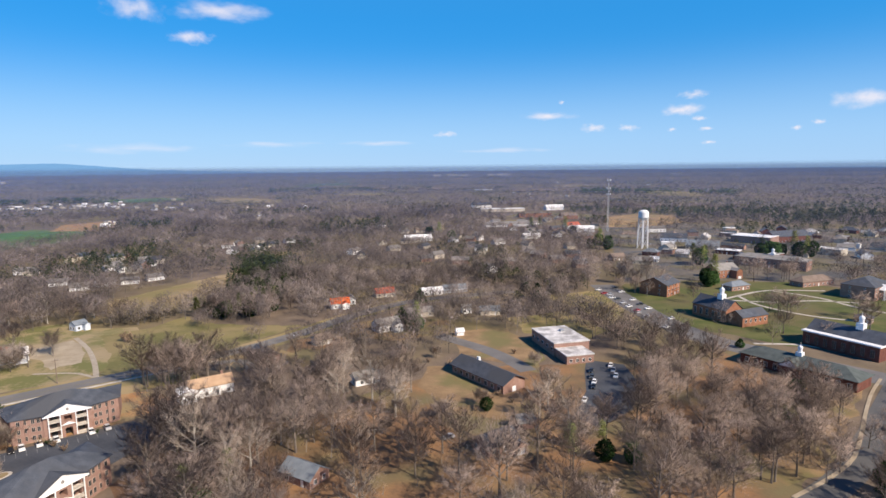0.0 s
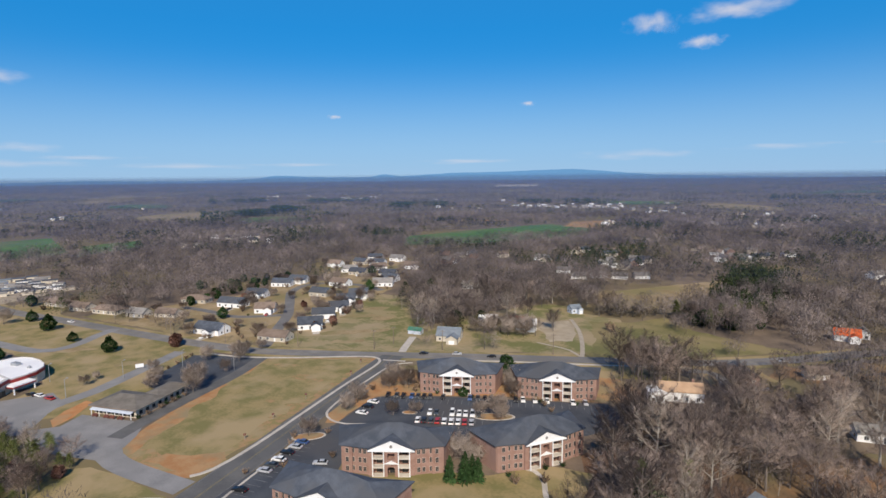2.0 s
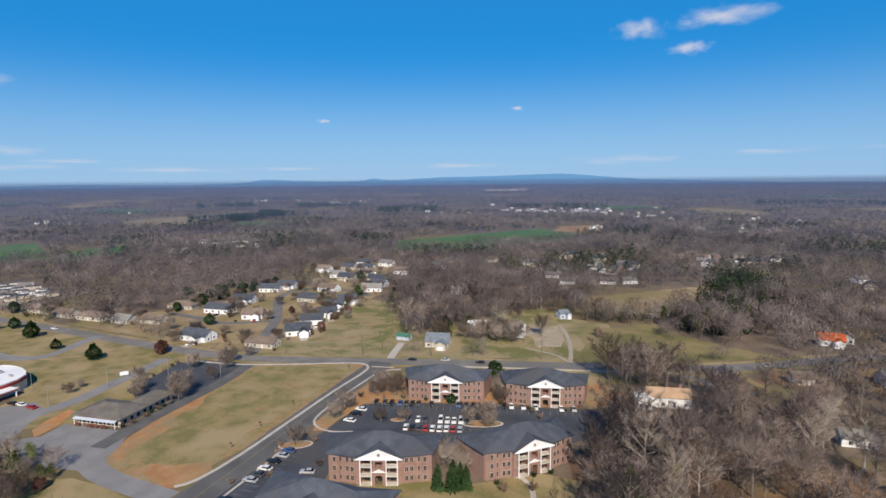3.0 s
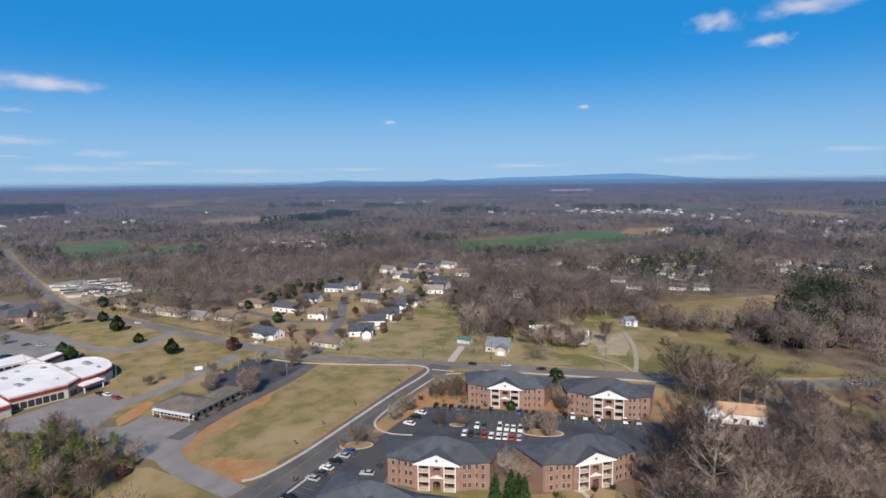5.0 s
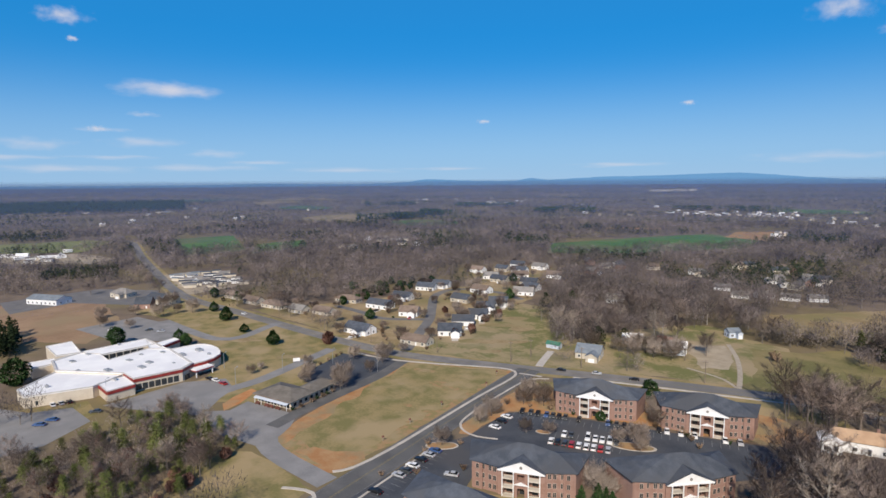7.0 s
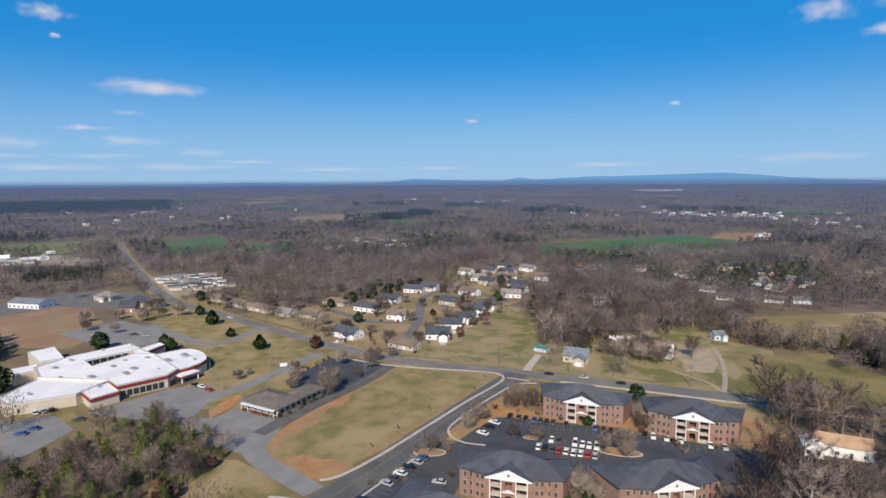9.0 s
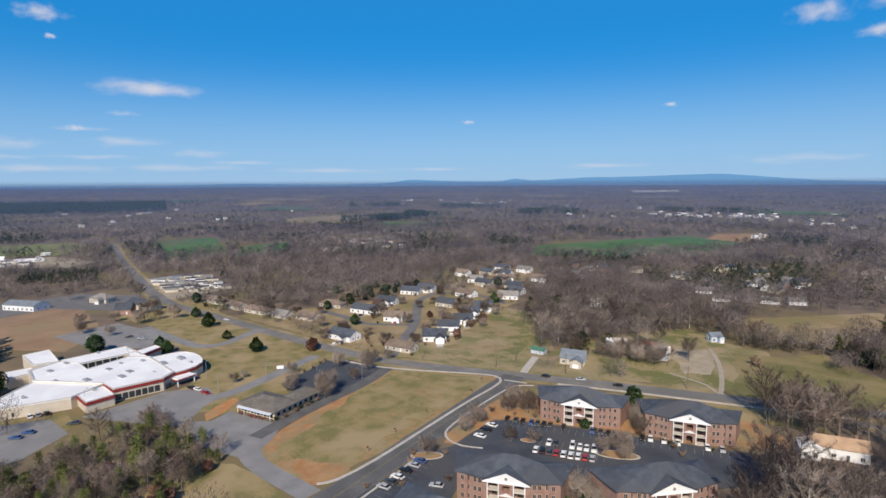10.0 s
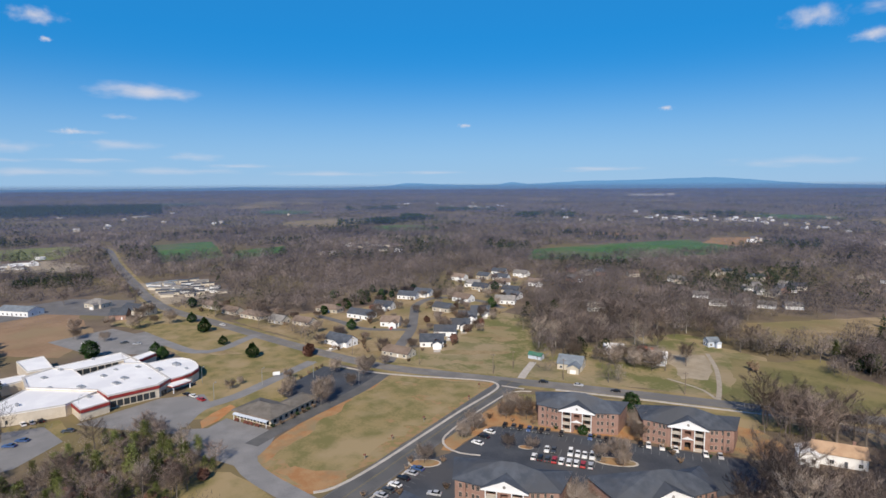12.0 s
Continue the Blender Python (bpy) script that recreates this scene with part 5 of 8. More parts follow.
house(262, 300, -52, 8, 6, 3.0, BRICK, SLATE, "small brick lodge on the lawn", "hip")

# town: brick and white shops, sheds and houses in loose blocks
town = [(410, 638, -52, 43, 28, 8, BRICK, WHITEROOF, "flat"), (332, 558, -43, 22, 14, 4, DARKBRICK, WHITEROOF, "flat"), (325, 597, -31, 33, 16, 4, CREAM, BLUEROOF, "gable"), (452, 642, 9, 50, 18, 7, DARKBRICK, SLATE, "gable"), (428, 540, -60, 24, 16, 6, CREAM, GREYFLAT, "flat"), (347, 762, 0, 24, 10, 5, WHITE, GREYROOF, "gable"),
        (325, 664, -28, 30, 14, 5, BLUETRIM, SLATE, "gable"), (205, 533, 12, 14, 9, 4, BROWNROOF, BROWNROOF, "gable"), (221, 510, -25, 18, 10, 3.4, CREAM, GREYROOF, "gable"), (237, 521, -40, 8, 6, 3, WHITE, WHITEROOF, "gable"), (246, 820, 20, 22, 12, 6, WHITE, REDROOF, "gable"), (252, 778, -20, 26, 12, 5, WHITE, WHITEROOF, "gable"), (288, 982, 10, 30, 14, 6, ORANGEBRICK, BROWNROOF, "gable"),
        (300, 626, -20, 14, 9, 4, WHITE, WHITEROOF, "flat"), (462, 562, -35, 16, 10, 4, WHITE, GREYROOF, "gable"), (178, 1290, 5, 44, 16, 6, WHITE, SLATE, "gable"), (205, 1172, 0, 90, 20, 6, CREAM, WHITEROOF, "flat"), (240, 1030, 0, 60, 16, 7, ORANGEBRICK, BROWNROOF, "flat"), (318, 1190, 10, 40, 16, 6, WHITE, WHITEROOF, "gable"), (160, 868, 5, 70, 12, 4, WHITE, GREYROOF, "gable"), (162, 714, 10, 22, 9, 4, WHITE, WHITEROOF, "gable"), (18, 712, 10, 34, 12, 4, WHITE, WHITEROOF, "gable")]
rng = random.Random(19)
while len(town) < 60:
    x, y = rng.uniform(240, 660), rng.uniform(480, 760)
    if inside([(240, 560), (330, 500), (470, 500), (680, 580), (700, 690), (420, 800), (270, 700)], np.array([x]), np.array([y]))[0] and all(math.dist((x, y), q[:2]) > 17 + q[3] * 0.4 for q in town) and math.dist((x, y), (262, 607)) > 20 and math.dist((x, y), (326, 479)) > 40:
        town.append((x, y, rng.choice((-50, -30, 40, 60)) + rng.uniform(-10, 10), rng.uniform(11, 24), rng.uniform(8, 13), rng.uniform(3, 5), rng.choice((BRICK, WHITE, DARKBRICK, CREAM, CREAM)), rng.choice((GREYROOF, GREYROOF, SLATE, BROWNROOF, GREYFLAT, WHITEROOF, BLUEROOF)), rng.choice(("gable", "gable", "hip", "flat"))))
for i, (x, y, r, w, d, h, wall, roof, form) in enumerate(town):
    tone = {BRICK: "red-brown brick", DARKBRICK: "dark red brick", ORANGEBRICK: "orange brick", WHITE: "white", CREAM: "beige", BLUETRIM: "pale blue", BROWNROOF: "brown timber"}[wall]
    top = {WHITEROOF: "white", GREYFLAT: "weathered grey", GREYROOF: "grey shingle", SLATE: "slate-grey", BROWNROOF: "brown", BLUEROOF: "blue-grey", REDROOF: "faded red", ORANGEROOF: "orange metal"}[roof]
    house(x, y, r, w, d, h, wall, roof, tone + " town building with a " + top + (" flat roof" if form == "flat" else " roof"), form, windows=i < 11, group="town shops", name="shop")
rng = random.Random(9)
for zone, n in (((150, 300, 700, 1000), 16), ((60, 200, 480, 760), 20), ((-60, 60, 500, 900), 16), ((-340, -240, 500, 640), 12), ((-240, -120, 620, 760), 12), ((-480, -380, 430, 520), 6), ((450, 700, 420, 560), 10), ((-860, -700, 330, 480), 10)):
    x0, x1, y0, y1 = zone
    for k in range(n):
        x, y = rng.uniform(x0, x1), rng.uniform(y0, y1)
        house(x, y, rng.uniform(0, 180), rng.uniform(10, 17), 9, rng.uniform(2.8, 4.5), rng.choice((WHITE, CREAM, CREAM, BRICK)), rng.choice((GREYROOF, GREYROOF, BROWNROOF, GREYROOF, SLATE)), "house among bare winter trees", windows=False, group="houses in the woods")
for zone, n in (((25, 35.5, 1640, 1790), 46), ((20, 26, 1450, 1900), 8), ((48.6, 52.8, 2280, 2400), 14), ((33, 48, 1500, 2300), 6), ((25.5, 27.2, 1090, 1150), 5), ((8, 20, 1100, 1500), 12), ((68, 90, 1500, 2300), 12), ((46, 60, 2000, 2900), 10), ((-35, -8, 1300, 3000), 16), ((88, 94, 850, 930), 3)):
    a0, a1, r0, r1 = zone
    for k in range(n):
        a, r = radians(rng.uniform(a0, a1)), rng.uniform(r0, r1)
        big = rng.random() < 0.12 and r > 1800
        house(-r * math.sin(a), r * math.cos(a), rng.uniform(0, 180), rng.uniform(40, 70) if big else rng.uniform(9, 15), 22 if big else 8, rng.uniform(3, 4.5), rng.choice((WHITE, CREAM, CREAM)), rng.choice((WHITEROOF, GREYROOF, GREYROOF, BROWNROOF, GREYFLAT)), "distant pale building above the woods", "flat" if big else "gable", windows=False, group="distant houses")

for az, r, w in ((36.6, 4080, 90), (35.6, 4090, 120), (34.4, 4100, 90), (33.4, 4150, 60), (-3.5, 4250, 70), (-5.0, 4300, 110), (-6.2, 4250, 60), (-8.8, 4300, 60), (-10.0, 4280, 120), (-26, 4100, 80), (-31, 3900, 60)):
    a = radians(az)
    house(-r * math.sin(a), r * math.cos(a), az, w * 0.8, 40, 12, CREAM, GREYFLAT, "long pale warehouse on the far plain", "flat", windows=False, group="far warehouses", name="warehouse")
for x, y, r in ((-250, 450, 30), (-239, 466, 60), (-222, 472, 20), (-208, 485, 40), (-277, 470, 30), (-269, 538, 50), (-258, 584, 20), (-300, 360, 30)):
    house(x, y, r, 13, 8, 3.0, WHITE, GREYROOF, "white house among bare winter trees", windows=False, group="houses in the woods")

rng = random.Random(33)
for k in range(11):
    house(rng.uniform(-965, -845), rng.uniform(-95, 0), rng.uniform(60, 120), rng.uniform(8, 22), 6, 3.0, WHITE, WHITEROOF if k % 2 else GREYROOF, "low white shed on a pale building site", rise=0.9, windows=False, group="site sheds", name="shed")

# water tower and mast
wt = thing("water_tower", "white water tower on braced steel legs", "water tower", pose(262, 607, 0))
part("tank", Shape().tube((0, 0, 34.5), (0, 0, 39.5), 5.4, 5.4, 20).dome(0, 0, 39.5, 5.4, 3.2, 20).dome(0, 0, 34.5, 5.4, -3.4, 20), TANKWHITE, wt, "white tank with rounded ends")
part("balcony", Shape().tube((0, 0, 34.1), (0, 0, 34.5), 6.2, 6.2, 20), STEEL, wt)
part("riser", Shape().tube((0, 0, 0), (0, 0, 31.8), 0.6, 0.6, 10), TANKWHITE, wt)
for k in range(6):
    a, b = 1.0472 * k, 1.0472 * (k + 1)
    leg = part("leg", Shape().tube((6.4 * math.cos(a), 6.4 * math.sin(a), 0), (5.4 * math.cos(a), 5.4 * math.sin(a), 35), 0.26, 0.22, 6), TANKWHITE, wt)
    br = Shape()
    for z0, z1 in ((0.5, 12), (12, 23.5), (23.5, 34)):
        r0, r1 = 6.4 - z0 / 35, 6.4 - z1 / 35
        br.tube((r0 * math.cos(a), r0 * math.sin(a), z0), (r1 * math.cos(b), r1 * math.sin(b), z1), 0.12, 0.12, 4)
        br.tube((r0 * math.cos(b), r0 * math.sin(b), z0), (r1 * math.cos(a), r1 * math.sin(a), z1), 0.12, 0.12, 4)
        br.tube((r1 * math.cos(a), r1 * math.sin(a), z1), (r1 * math.cos(b), r1 * math.sin(b), z1), 0.16, 0.16, 4)
    part("brace", br, TANKWHITE, leg)
CIRCLES.append((262, 607, 16))
mast = thing("radio_mast", "tall steel lattice radio mast with antennas", "radio mast", pose(284, 776, 0))
s = Shape()
for k in range(3):
    a = 2.0944 * k
    s.tube((1.6 * math.cos(a), 1.6 * math.sin(a), 0), (0.7 * math.cos(a), 0.7 * math.sin(a), 72), 0.22, 0.16, 5)
part("frame", s, STEEL, mast)
s = Shape()
for i in range(24):
    for k in range(3):
        a, b, r0, r1 = 2.0944 * k, 2.0944 * (k + 1), 1.6 - 0.9 * i / 24, 1.6 - 0.9 * (i + 1) / 24
        s.tube((r0 * math.cos(a), r0 * math.sin(a), 3 * i), (r1 * math.cos(b), r1 * math.sin(b), 3 * i + 3), 0.09, 0.09, 4)
part("lattice", s, STEEL, mast)
for z in (52, 60, 71):
    for k in range(6):
        a = 1.0472 * k
        part("antenna", Shape().box(-0.2, 0.2, -0.12, 0.12, -1.4, 1.4), WHITE, mast, "", pose(2.6 * math.cos(a), 2.6 * math.sin(a), z, 0, 0, math.degrees(a)))
    part("platform", Shape().tube((0, 0, z - 0.2), (0, 0, z + 0.2), 2.5, 2.5, 6), STEEL, mast)

# ---- cars ----


def car(colour_name, paint, van=False):
    ob = thing("car", f"{colour_name} parked {'minivan' if van else 'car'} on asphalt", "car", group="parked cars")
    L, W = (4.9, 1.9) if van else (4.7, 1.82)
    prof = [(-L / 2, 0.35), (-L / 2, 0.78), (-L / 2 + 0.15, 0.95), (-0.95, 1.0), (L / 2 - 0.9, 0.98), (L / 2 - 0.1, 0.92), (L / 2, 0.75), (L / 2, 0.35)]
    s, n = Shape(), len(prof)
    for sy in (-1, 1):
        s.add([(x, sy * W / 2 * (0.94 if z > 0.9 else 1), z) for x, z in prof], [tuple(range(n))])
    s.f += [(i, (i + 1) % n, n + (i + 1) % n, n + i) for i in range(n)]
    part("body", s, paint, ob)
    x0, x1, x2, x3, top = (-0.95, 0.05, 2.2, 2.4, 1.75) if van else (-0.95, -0.15, 1.25, 1.95, 1.43)
    g = Shape().add([(x0, -0.84, 0.99), (x3, -0.84, 0.97), (x3, 0.84, 0.97), (x0, 0.84, 0.99), (x1, -0.66, top), (x2, -0.66, top), (x2, 0.66, top), (x1, 0.66, top)], [(0, 1, 5, 4), (1, 2, 6, 5), (2, 3, 7, 6), (3, 0, 4, 7), (4, 5, 6, 7)])
    part("cabin_glass", g, CARGLASS, ob, "dark car glass")
    part("roof", Shape().box(x1 - 0.03, x2 + 0.05, -0.69, 0.69, top - 0.03, top + 0.05), paint, ob)
    for wx in (-L / 2 + 0.85, L / 2 - 0.9):
        for sy in (-1, 1):
            w = part("wheel", Shape().tube((wx, sy * (W / 2 - 0.2), 0.33), (wx, sy * (W / 2 + 0.01), 0.33), 0.33, 0.33, 12), RUBBER, ob)
            part("rim", Shape().tube((wx, sy * (W / 2 + 0.005), 0.33), (wx, sy * (W / 2 + 0.025), 0.33), 0.2, 0.19, 8), STEEL, w)
    for sy in (-1, 1):
        part("headlight", Shape().box(-L / 2 - 0.02, -L / 2 + 0.08, sy * 0.62 - 0.18, sy * 0.62 + 0.18, 0.6, 0.76), LAMPGLASS, ob)
        part("tail_light", Shape().box(L / 2 - 0.08, L / 2 + 0.02, sy * 0.68 - 0.14, sy * 0.68 + 0.14, 0.62, 0.82), TAILRED, ob)
    return ob


def paint(name, c, rough=0.3):
    m = surface(name, c, tuple(min(1, v * 1.1) for v in c), 0.5, rough)
    m.node_tree.nodes["Principled BSDF"].inputs["Coat Weight"].default_value = 0.4
    return m


PAINTS = {"white": paint("white_car_paint", (0.78, 0.78, 0.77)), "black": paint("black_car_paint", (0.015, 0.015, 0.017)), "silver": paint("silver_car_paint", (0.42, 0.43, 0.45)),
          "dark grey": paint("grey_car_paint", (0.06, 0.065, 0.07)), "red": paint("red_car_paint", (0.36, 0.03, 0.03)), "blue": paint("blue_car_paint", (0.05, 0.10, 0.24))}
CARS = {}


def park(kind, x, y, rot, z=0.09):
    m = pose(x, y, z, 0, 0, rot)
    if kind in CARS:
        return copy_thing(CARS[kind], m)
    CARS[kind] = car({"white": "white", "w": "white", "van": "white"}.get(kind, kind), PAINTS.get(kind, PAINTS["white"]), kind == "van")
    CARS[kind].matrix_basis = m


dark, mixd = ("black", "dark grey", "black", "blue", "dark grey"), ("white", "black", "silver", "red", "white", "dark grey")
for i, (x, y) in enumerate(((-172, 152), (-169, 154), (-166.5, 155.5), (-163.5, 157.5), (-161.5, 159), (-159.5, 160.5), (-157.5, 162), (-153, 165), (-144, 171.5), (-141.5, 173.5), (-139, 175), (-137, 176.5), (-129, 182.5))):
    park(dark[i % 5], x, y, 127)
for x, y, k in ((-126.6, 184, "white"), (-122.6, 186.6, "white"), (-118.6, 189.2, "white"), (-110, 194.6, "white"), (-106, 197.4, "silver")):
    park(k, x, y, 127)
for x, y, k in ((-146.5, 150.5, "white"), (-144.5, 152, "dark grey"), (-139.5, 155.5, "van"), (-137.3, 157, "white"), (-135.2, 158.3, "white"), (-133, 159.8, "van"), (-131, 161, "dark grey")):
    park(k, x, y, 127)
for i, (x, y) in enumerate(((-145.2, 142.5), (-143.2, 143.8), (-141, 145.2), (-139, 146.6), (-136.9, 148), (-134.7, 149.5), (-132.7, 151), (-130.7, 152.3), (-128.6, 153.8))):
    park(("white", "black", "dark grey", "red", "white", "van", "white", "red", "silver")[i], x, y, -53)
for x, y, k, r in ((-171, 143, "white", 20), (-169, 138.5, "black", 20), (-166, 133, "white", 20), (-145.5, 99, "silver", 40), (-157.5, 91.5, "white", 25), (-156, 88, "dark grey", 25), (-154.6, 84.6, "silver", 25), (-159.6, 96, "black", 25), (-161, 100, "silver", 25), (-162.4, 103.6, "blue", 25), (-150, 74, "black", 25)):
    park(k, x, y, r)
for x, y, k, r in ((-200.5, 202.5, "black", 218), (-187, 213, "silver", 218), (-171, 221, "black", 37), (-60, 306, "silver", 50), (-420, 103, "white", 20)):
    park(k, x, y, r, 0.07)
for x, y, k, r in ((-290, -10, "white", 10), (-290, -7, "silver", 10), (-290, -4, "black", 10), (-268, -14, "blue", 60), (-271, -10, "blue", 60), (-271, 5, "dark grey", 70), (-287, 53, "black", 20), (-283, 55, "white", 20), (-276, 57, "red", 20), (-422, 20, "white", 80), (-418, 24, "silver", 80), (-408, 40, "dark grey", 80), (-400, 46, "silver", 80)):
    park(k, x, y, r)
for i in range(26):
    y = 300 + 4.2 * i
    x = 149 if y > 345 else 149 + (345 - y) * 0.06
    if i % 4 != 3:
        park(mixd[(i * 7) % 6], x + (5.5 if i % 3 == 1 else -6.5) + 1.5 * math.sin(i * 2.3), y + math.sin(i * 5.1), 20 + 8 * math.sin(i * 3.7))
for x, y, k in ((81, 236, "black"), (79, 229, "dark grey"), (78, 223, "white"), (92, 242, "white"), (91, 236, "silver"), (89.5, 229, "white"), (68, 205, "white"), (76, 218, "black")):
    park(k, x, y, 65)
for x, y, k in ((13, 179, "silver"), (-56, 259, "dark grey"), (-60, 256, "silver"), (20, 296, "black")):
    park(k, x, y, 30)
for i, (x, y, r) in enumerate(LATE):
    park(mixd[i % 6], x, y, r, 0.08)
rng = random.Random(12)
for k in range(8):
    x, y = rng.uniform(260, 560), rng.uniform(500, 700)
    if all(math.dist((x, y), c[:2]) > c[2] - 2 for c in CIRCLES):
        park(rng.choice(mixd), x, y, rng.uniform(0, 180), 0.08)

# poles, lamps, signs
for x, y, h in ((-226, 191, 11), (-262, 168, 11), (-226, 205, 10), (-300, 146, 11), (-340, 133, 11), (-198, 214, 11), (-150, 245, 11), (-110, 273, 11)):
    p = thing("utility_pole", "weathered wooden utility pole beside the highway", "utility pole", pose(x, y, 0, 0, 0, 40), "utility poles")
    part("post", Shape().tube((0, 0, 0), (0, 0, h), 0.2, 0.13, 8), POLEWOOD, p)
    part("crossarm", Shape().box(-1.2, 1.2, -0.08, 0.08, h - 0.9, h - 0.7), POLEWOOD, p)
    for sx in (-1, -0.4, 0.4, 1):
        part("insulator", Shape().tube((sx, 0, h - 0.7), (sx, 0, h - 0.5), 0.07, 0.05, 6), STEEL, p)
for x, y in ((-273, 62), (-301, 63), (-281, 87), (-276, 112), (-252, 126), (-290, 10)):
    p = thing("street_lamp", "slim grey steel lamp post", "street lamp", pose(x, y, 0, 0, 0, 120), "lamp posts")
    part("post", Shape().tube((0, 0, 0), (0, 0, 8), 0.13, 0.08, 8), STEEL, p)
    part("arm", Shape().tube((0, 0, 7.9), (1.3, 0, 8.2), 0.06, 0.05, 6), STEEL, p)
    part("lamp_head", Shape().box(1.0, 1.8, -0.18, 0.18, 8.1, 8.3), STEEL, p)
sg = thing("sign", "white sign board on two posts in the grass", "sign", pose(-289, 97, 0, 0, 0, 70))
part("board", Shape().box(-1.8, 1.8, -0.12, 0.12, 0.7, 2.5), WHITE, sg)
for sx in (-1.2, 1.2):
    part("post", Shape().box(sx - 0.1, sx + 0.1, -0.1, 0.1, 0, 0.8), STEEL, sg)
for k, (x, y) in enumerate(((-196, 128), (-188, 108), (-204, 158), (-180, 92), (-214, 172))):
    p = thing("road_sign", "small dark sign on a thin post", "road sign", pose(x, y, 0, 0, 0, 60), "small signs")
    part("post", Shape().tube((0, 0, 0), (0, 0, 2.2), 0.05, 0.05, 6), STEEL, p)
    part("plate", Shape().box(-0.45, 0.45, -0.04, 0.04, 1.5, 2.3), DARKBRICK, p)

# ---- trees ----


def sliver(s, a, b, w, rng):
    """A twig: one thin leaf-like triangle from a to b."""
    d = (b - a)
    side = d.cross(Vector((rng.uniform(-1, 1), rng.uniform(-1, 1), rng.uniform(-1, 1))))
    if side.length < 1e-6:
        return
    side = side.normalized() * w / 2
    s.add((a - side, a + side, b), ((0, 1, 2),))


def bare_tree_shapes(seed, H=15.0, R=6.0, limbs=8, upright=0.5):
    rng = random.Random(seed)
    wood, twigs = Shape(), Shape()
    lean = Vector((rng.uniform(-0.4, 0.4), rng.uniform(-0.4, 0.4), 0))
    fork = H * rng.uniform(0.24, 0.34)
    top = Vector((0, 0, H * 0.8)) + lean
    mid = Vector((0, 0, fork)) + lean * 0.3
    r0 = 0.02 * H
    wood.tube((0, 0, -0.3), mid, r0, r0 * 0.75, 7).tube(mid, top, r0 * 0.75, 0.05, 6)
    for i in range(limbs):
        t = (i + rng.random() * 0.6) / limbs
        base = mid.lerp(top, t * 0.85)
        a = 2.4 * i + rng.uniform(-0.4, 0.4)
        reach = R * (1.0 - 0.55 * t) * rng.uniform(0.8, 1.1)
        rise = reach * (0.55 + upright * rng.random() + 0.5 * t)
        tip = base + Vector((math.cos(a) * reach, math.sin(a) * reach, rise))
        bend = base.lerp(tip, 0.5) + Vector((rng.uniform(-0.3, 0.3), rng.uniform(-0.3, 0.3), -0.12 * reach))
        rl = r0 * 0.42 * (1 - 0.5 * t)
        wood.tube(base, bend, rl, rl * 0.6, 5).tube(bend, tip, rl * 0.6, 0.03, 4)
        for j in range(9):
            u = 0.2 + 0.8 * (j + rng.random()) / 9
            p = base.lerp(bend, u * 2) if u < 0.5 else bend.lerp(tip, u * 2 - 1)
            b = a + rng.uniform(-1.5, 1.5)
            ln = reach * rng.uniform(0.3, 0.55) * (1.25 - 0.5 * u)
            q = p + Vector((math.cos(b) * ln, math.sin(b) * ln, ln * rng.uniform(0.3, 1.1)))
            wood.tube(p, q, rl * 0.34, 0.018, 3)
            for k in range(4):
                v = 0.3 + 0.7 * (k + rng.random()) / 4
                p2 = p.lerp(q, min(v, 1))
                c = b + rng.uniform(-1.6, 1.6)
                l2 = rng.uniform(0.9, 1.9)
                q2 = p2 + Vector((math.cos(c) * l2 * 0.7, math.sin(c) * l2 * 0.7, l2 * rng.uniform(0.2, 1.0)))
                sliver(twigs, p2, q2, 0.08, rng)
                for m in range(8):
                    p3 = p2.lerp(q2, rng.uniform(0.15, 1.0))
                    e = rng.uniform(0, 6.283)
                    l3 = rng.uniform(0.6, 1.4)
                    sliver(twigs, p3, p3 + Vector((math.cos(e) * l3 * 0.62, math.sin(e) * l3 * 0.62, l3 * rng.uniform(0.1, 1.1))), 0.056, rng)
    # the finest twigs fill the crown's round outline
    for i in range(1100):
        d = Vector((rng.gauss(0, 1), rng.gauss(0, 1), rng.gauss(0, 1))).normalized()
        q = rng.random() ** 0.4
        lump = 1 + 0.35 * noise.noise((d.x * 2 + seed, d.y * 2, d.z * 2))
        p = Vector((d.x * R * q * lump, d.y * R * q * lump, H * 0.63 + d.z * H * 0.34 * q * lump)) + lean * 0.6
        sliver(twigs, p, p + (d + Vector((rng.uniform(-0.6, 0.6), rng.uniform(-0.6, 0.6), rng.uniform(0.2, 1)))).normalized() * rng.uniform(0.7, 1.6), 0.06, rng)
    return wood, twigs


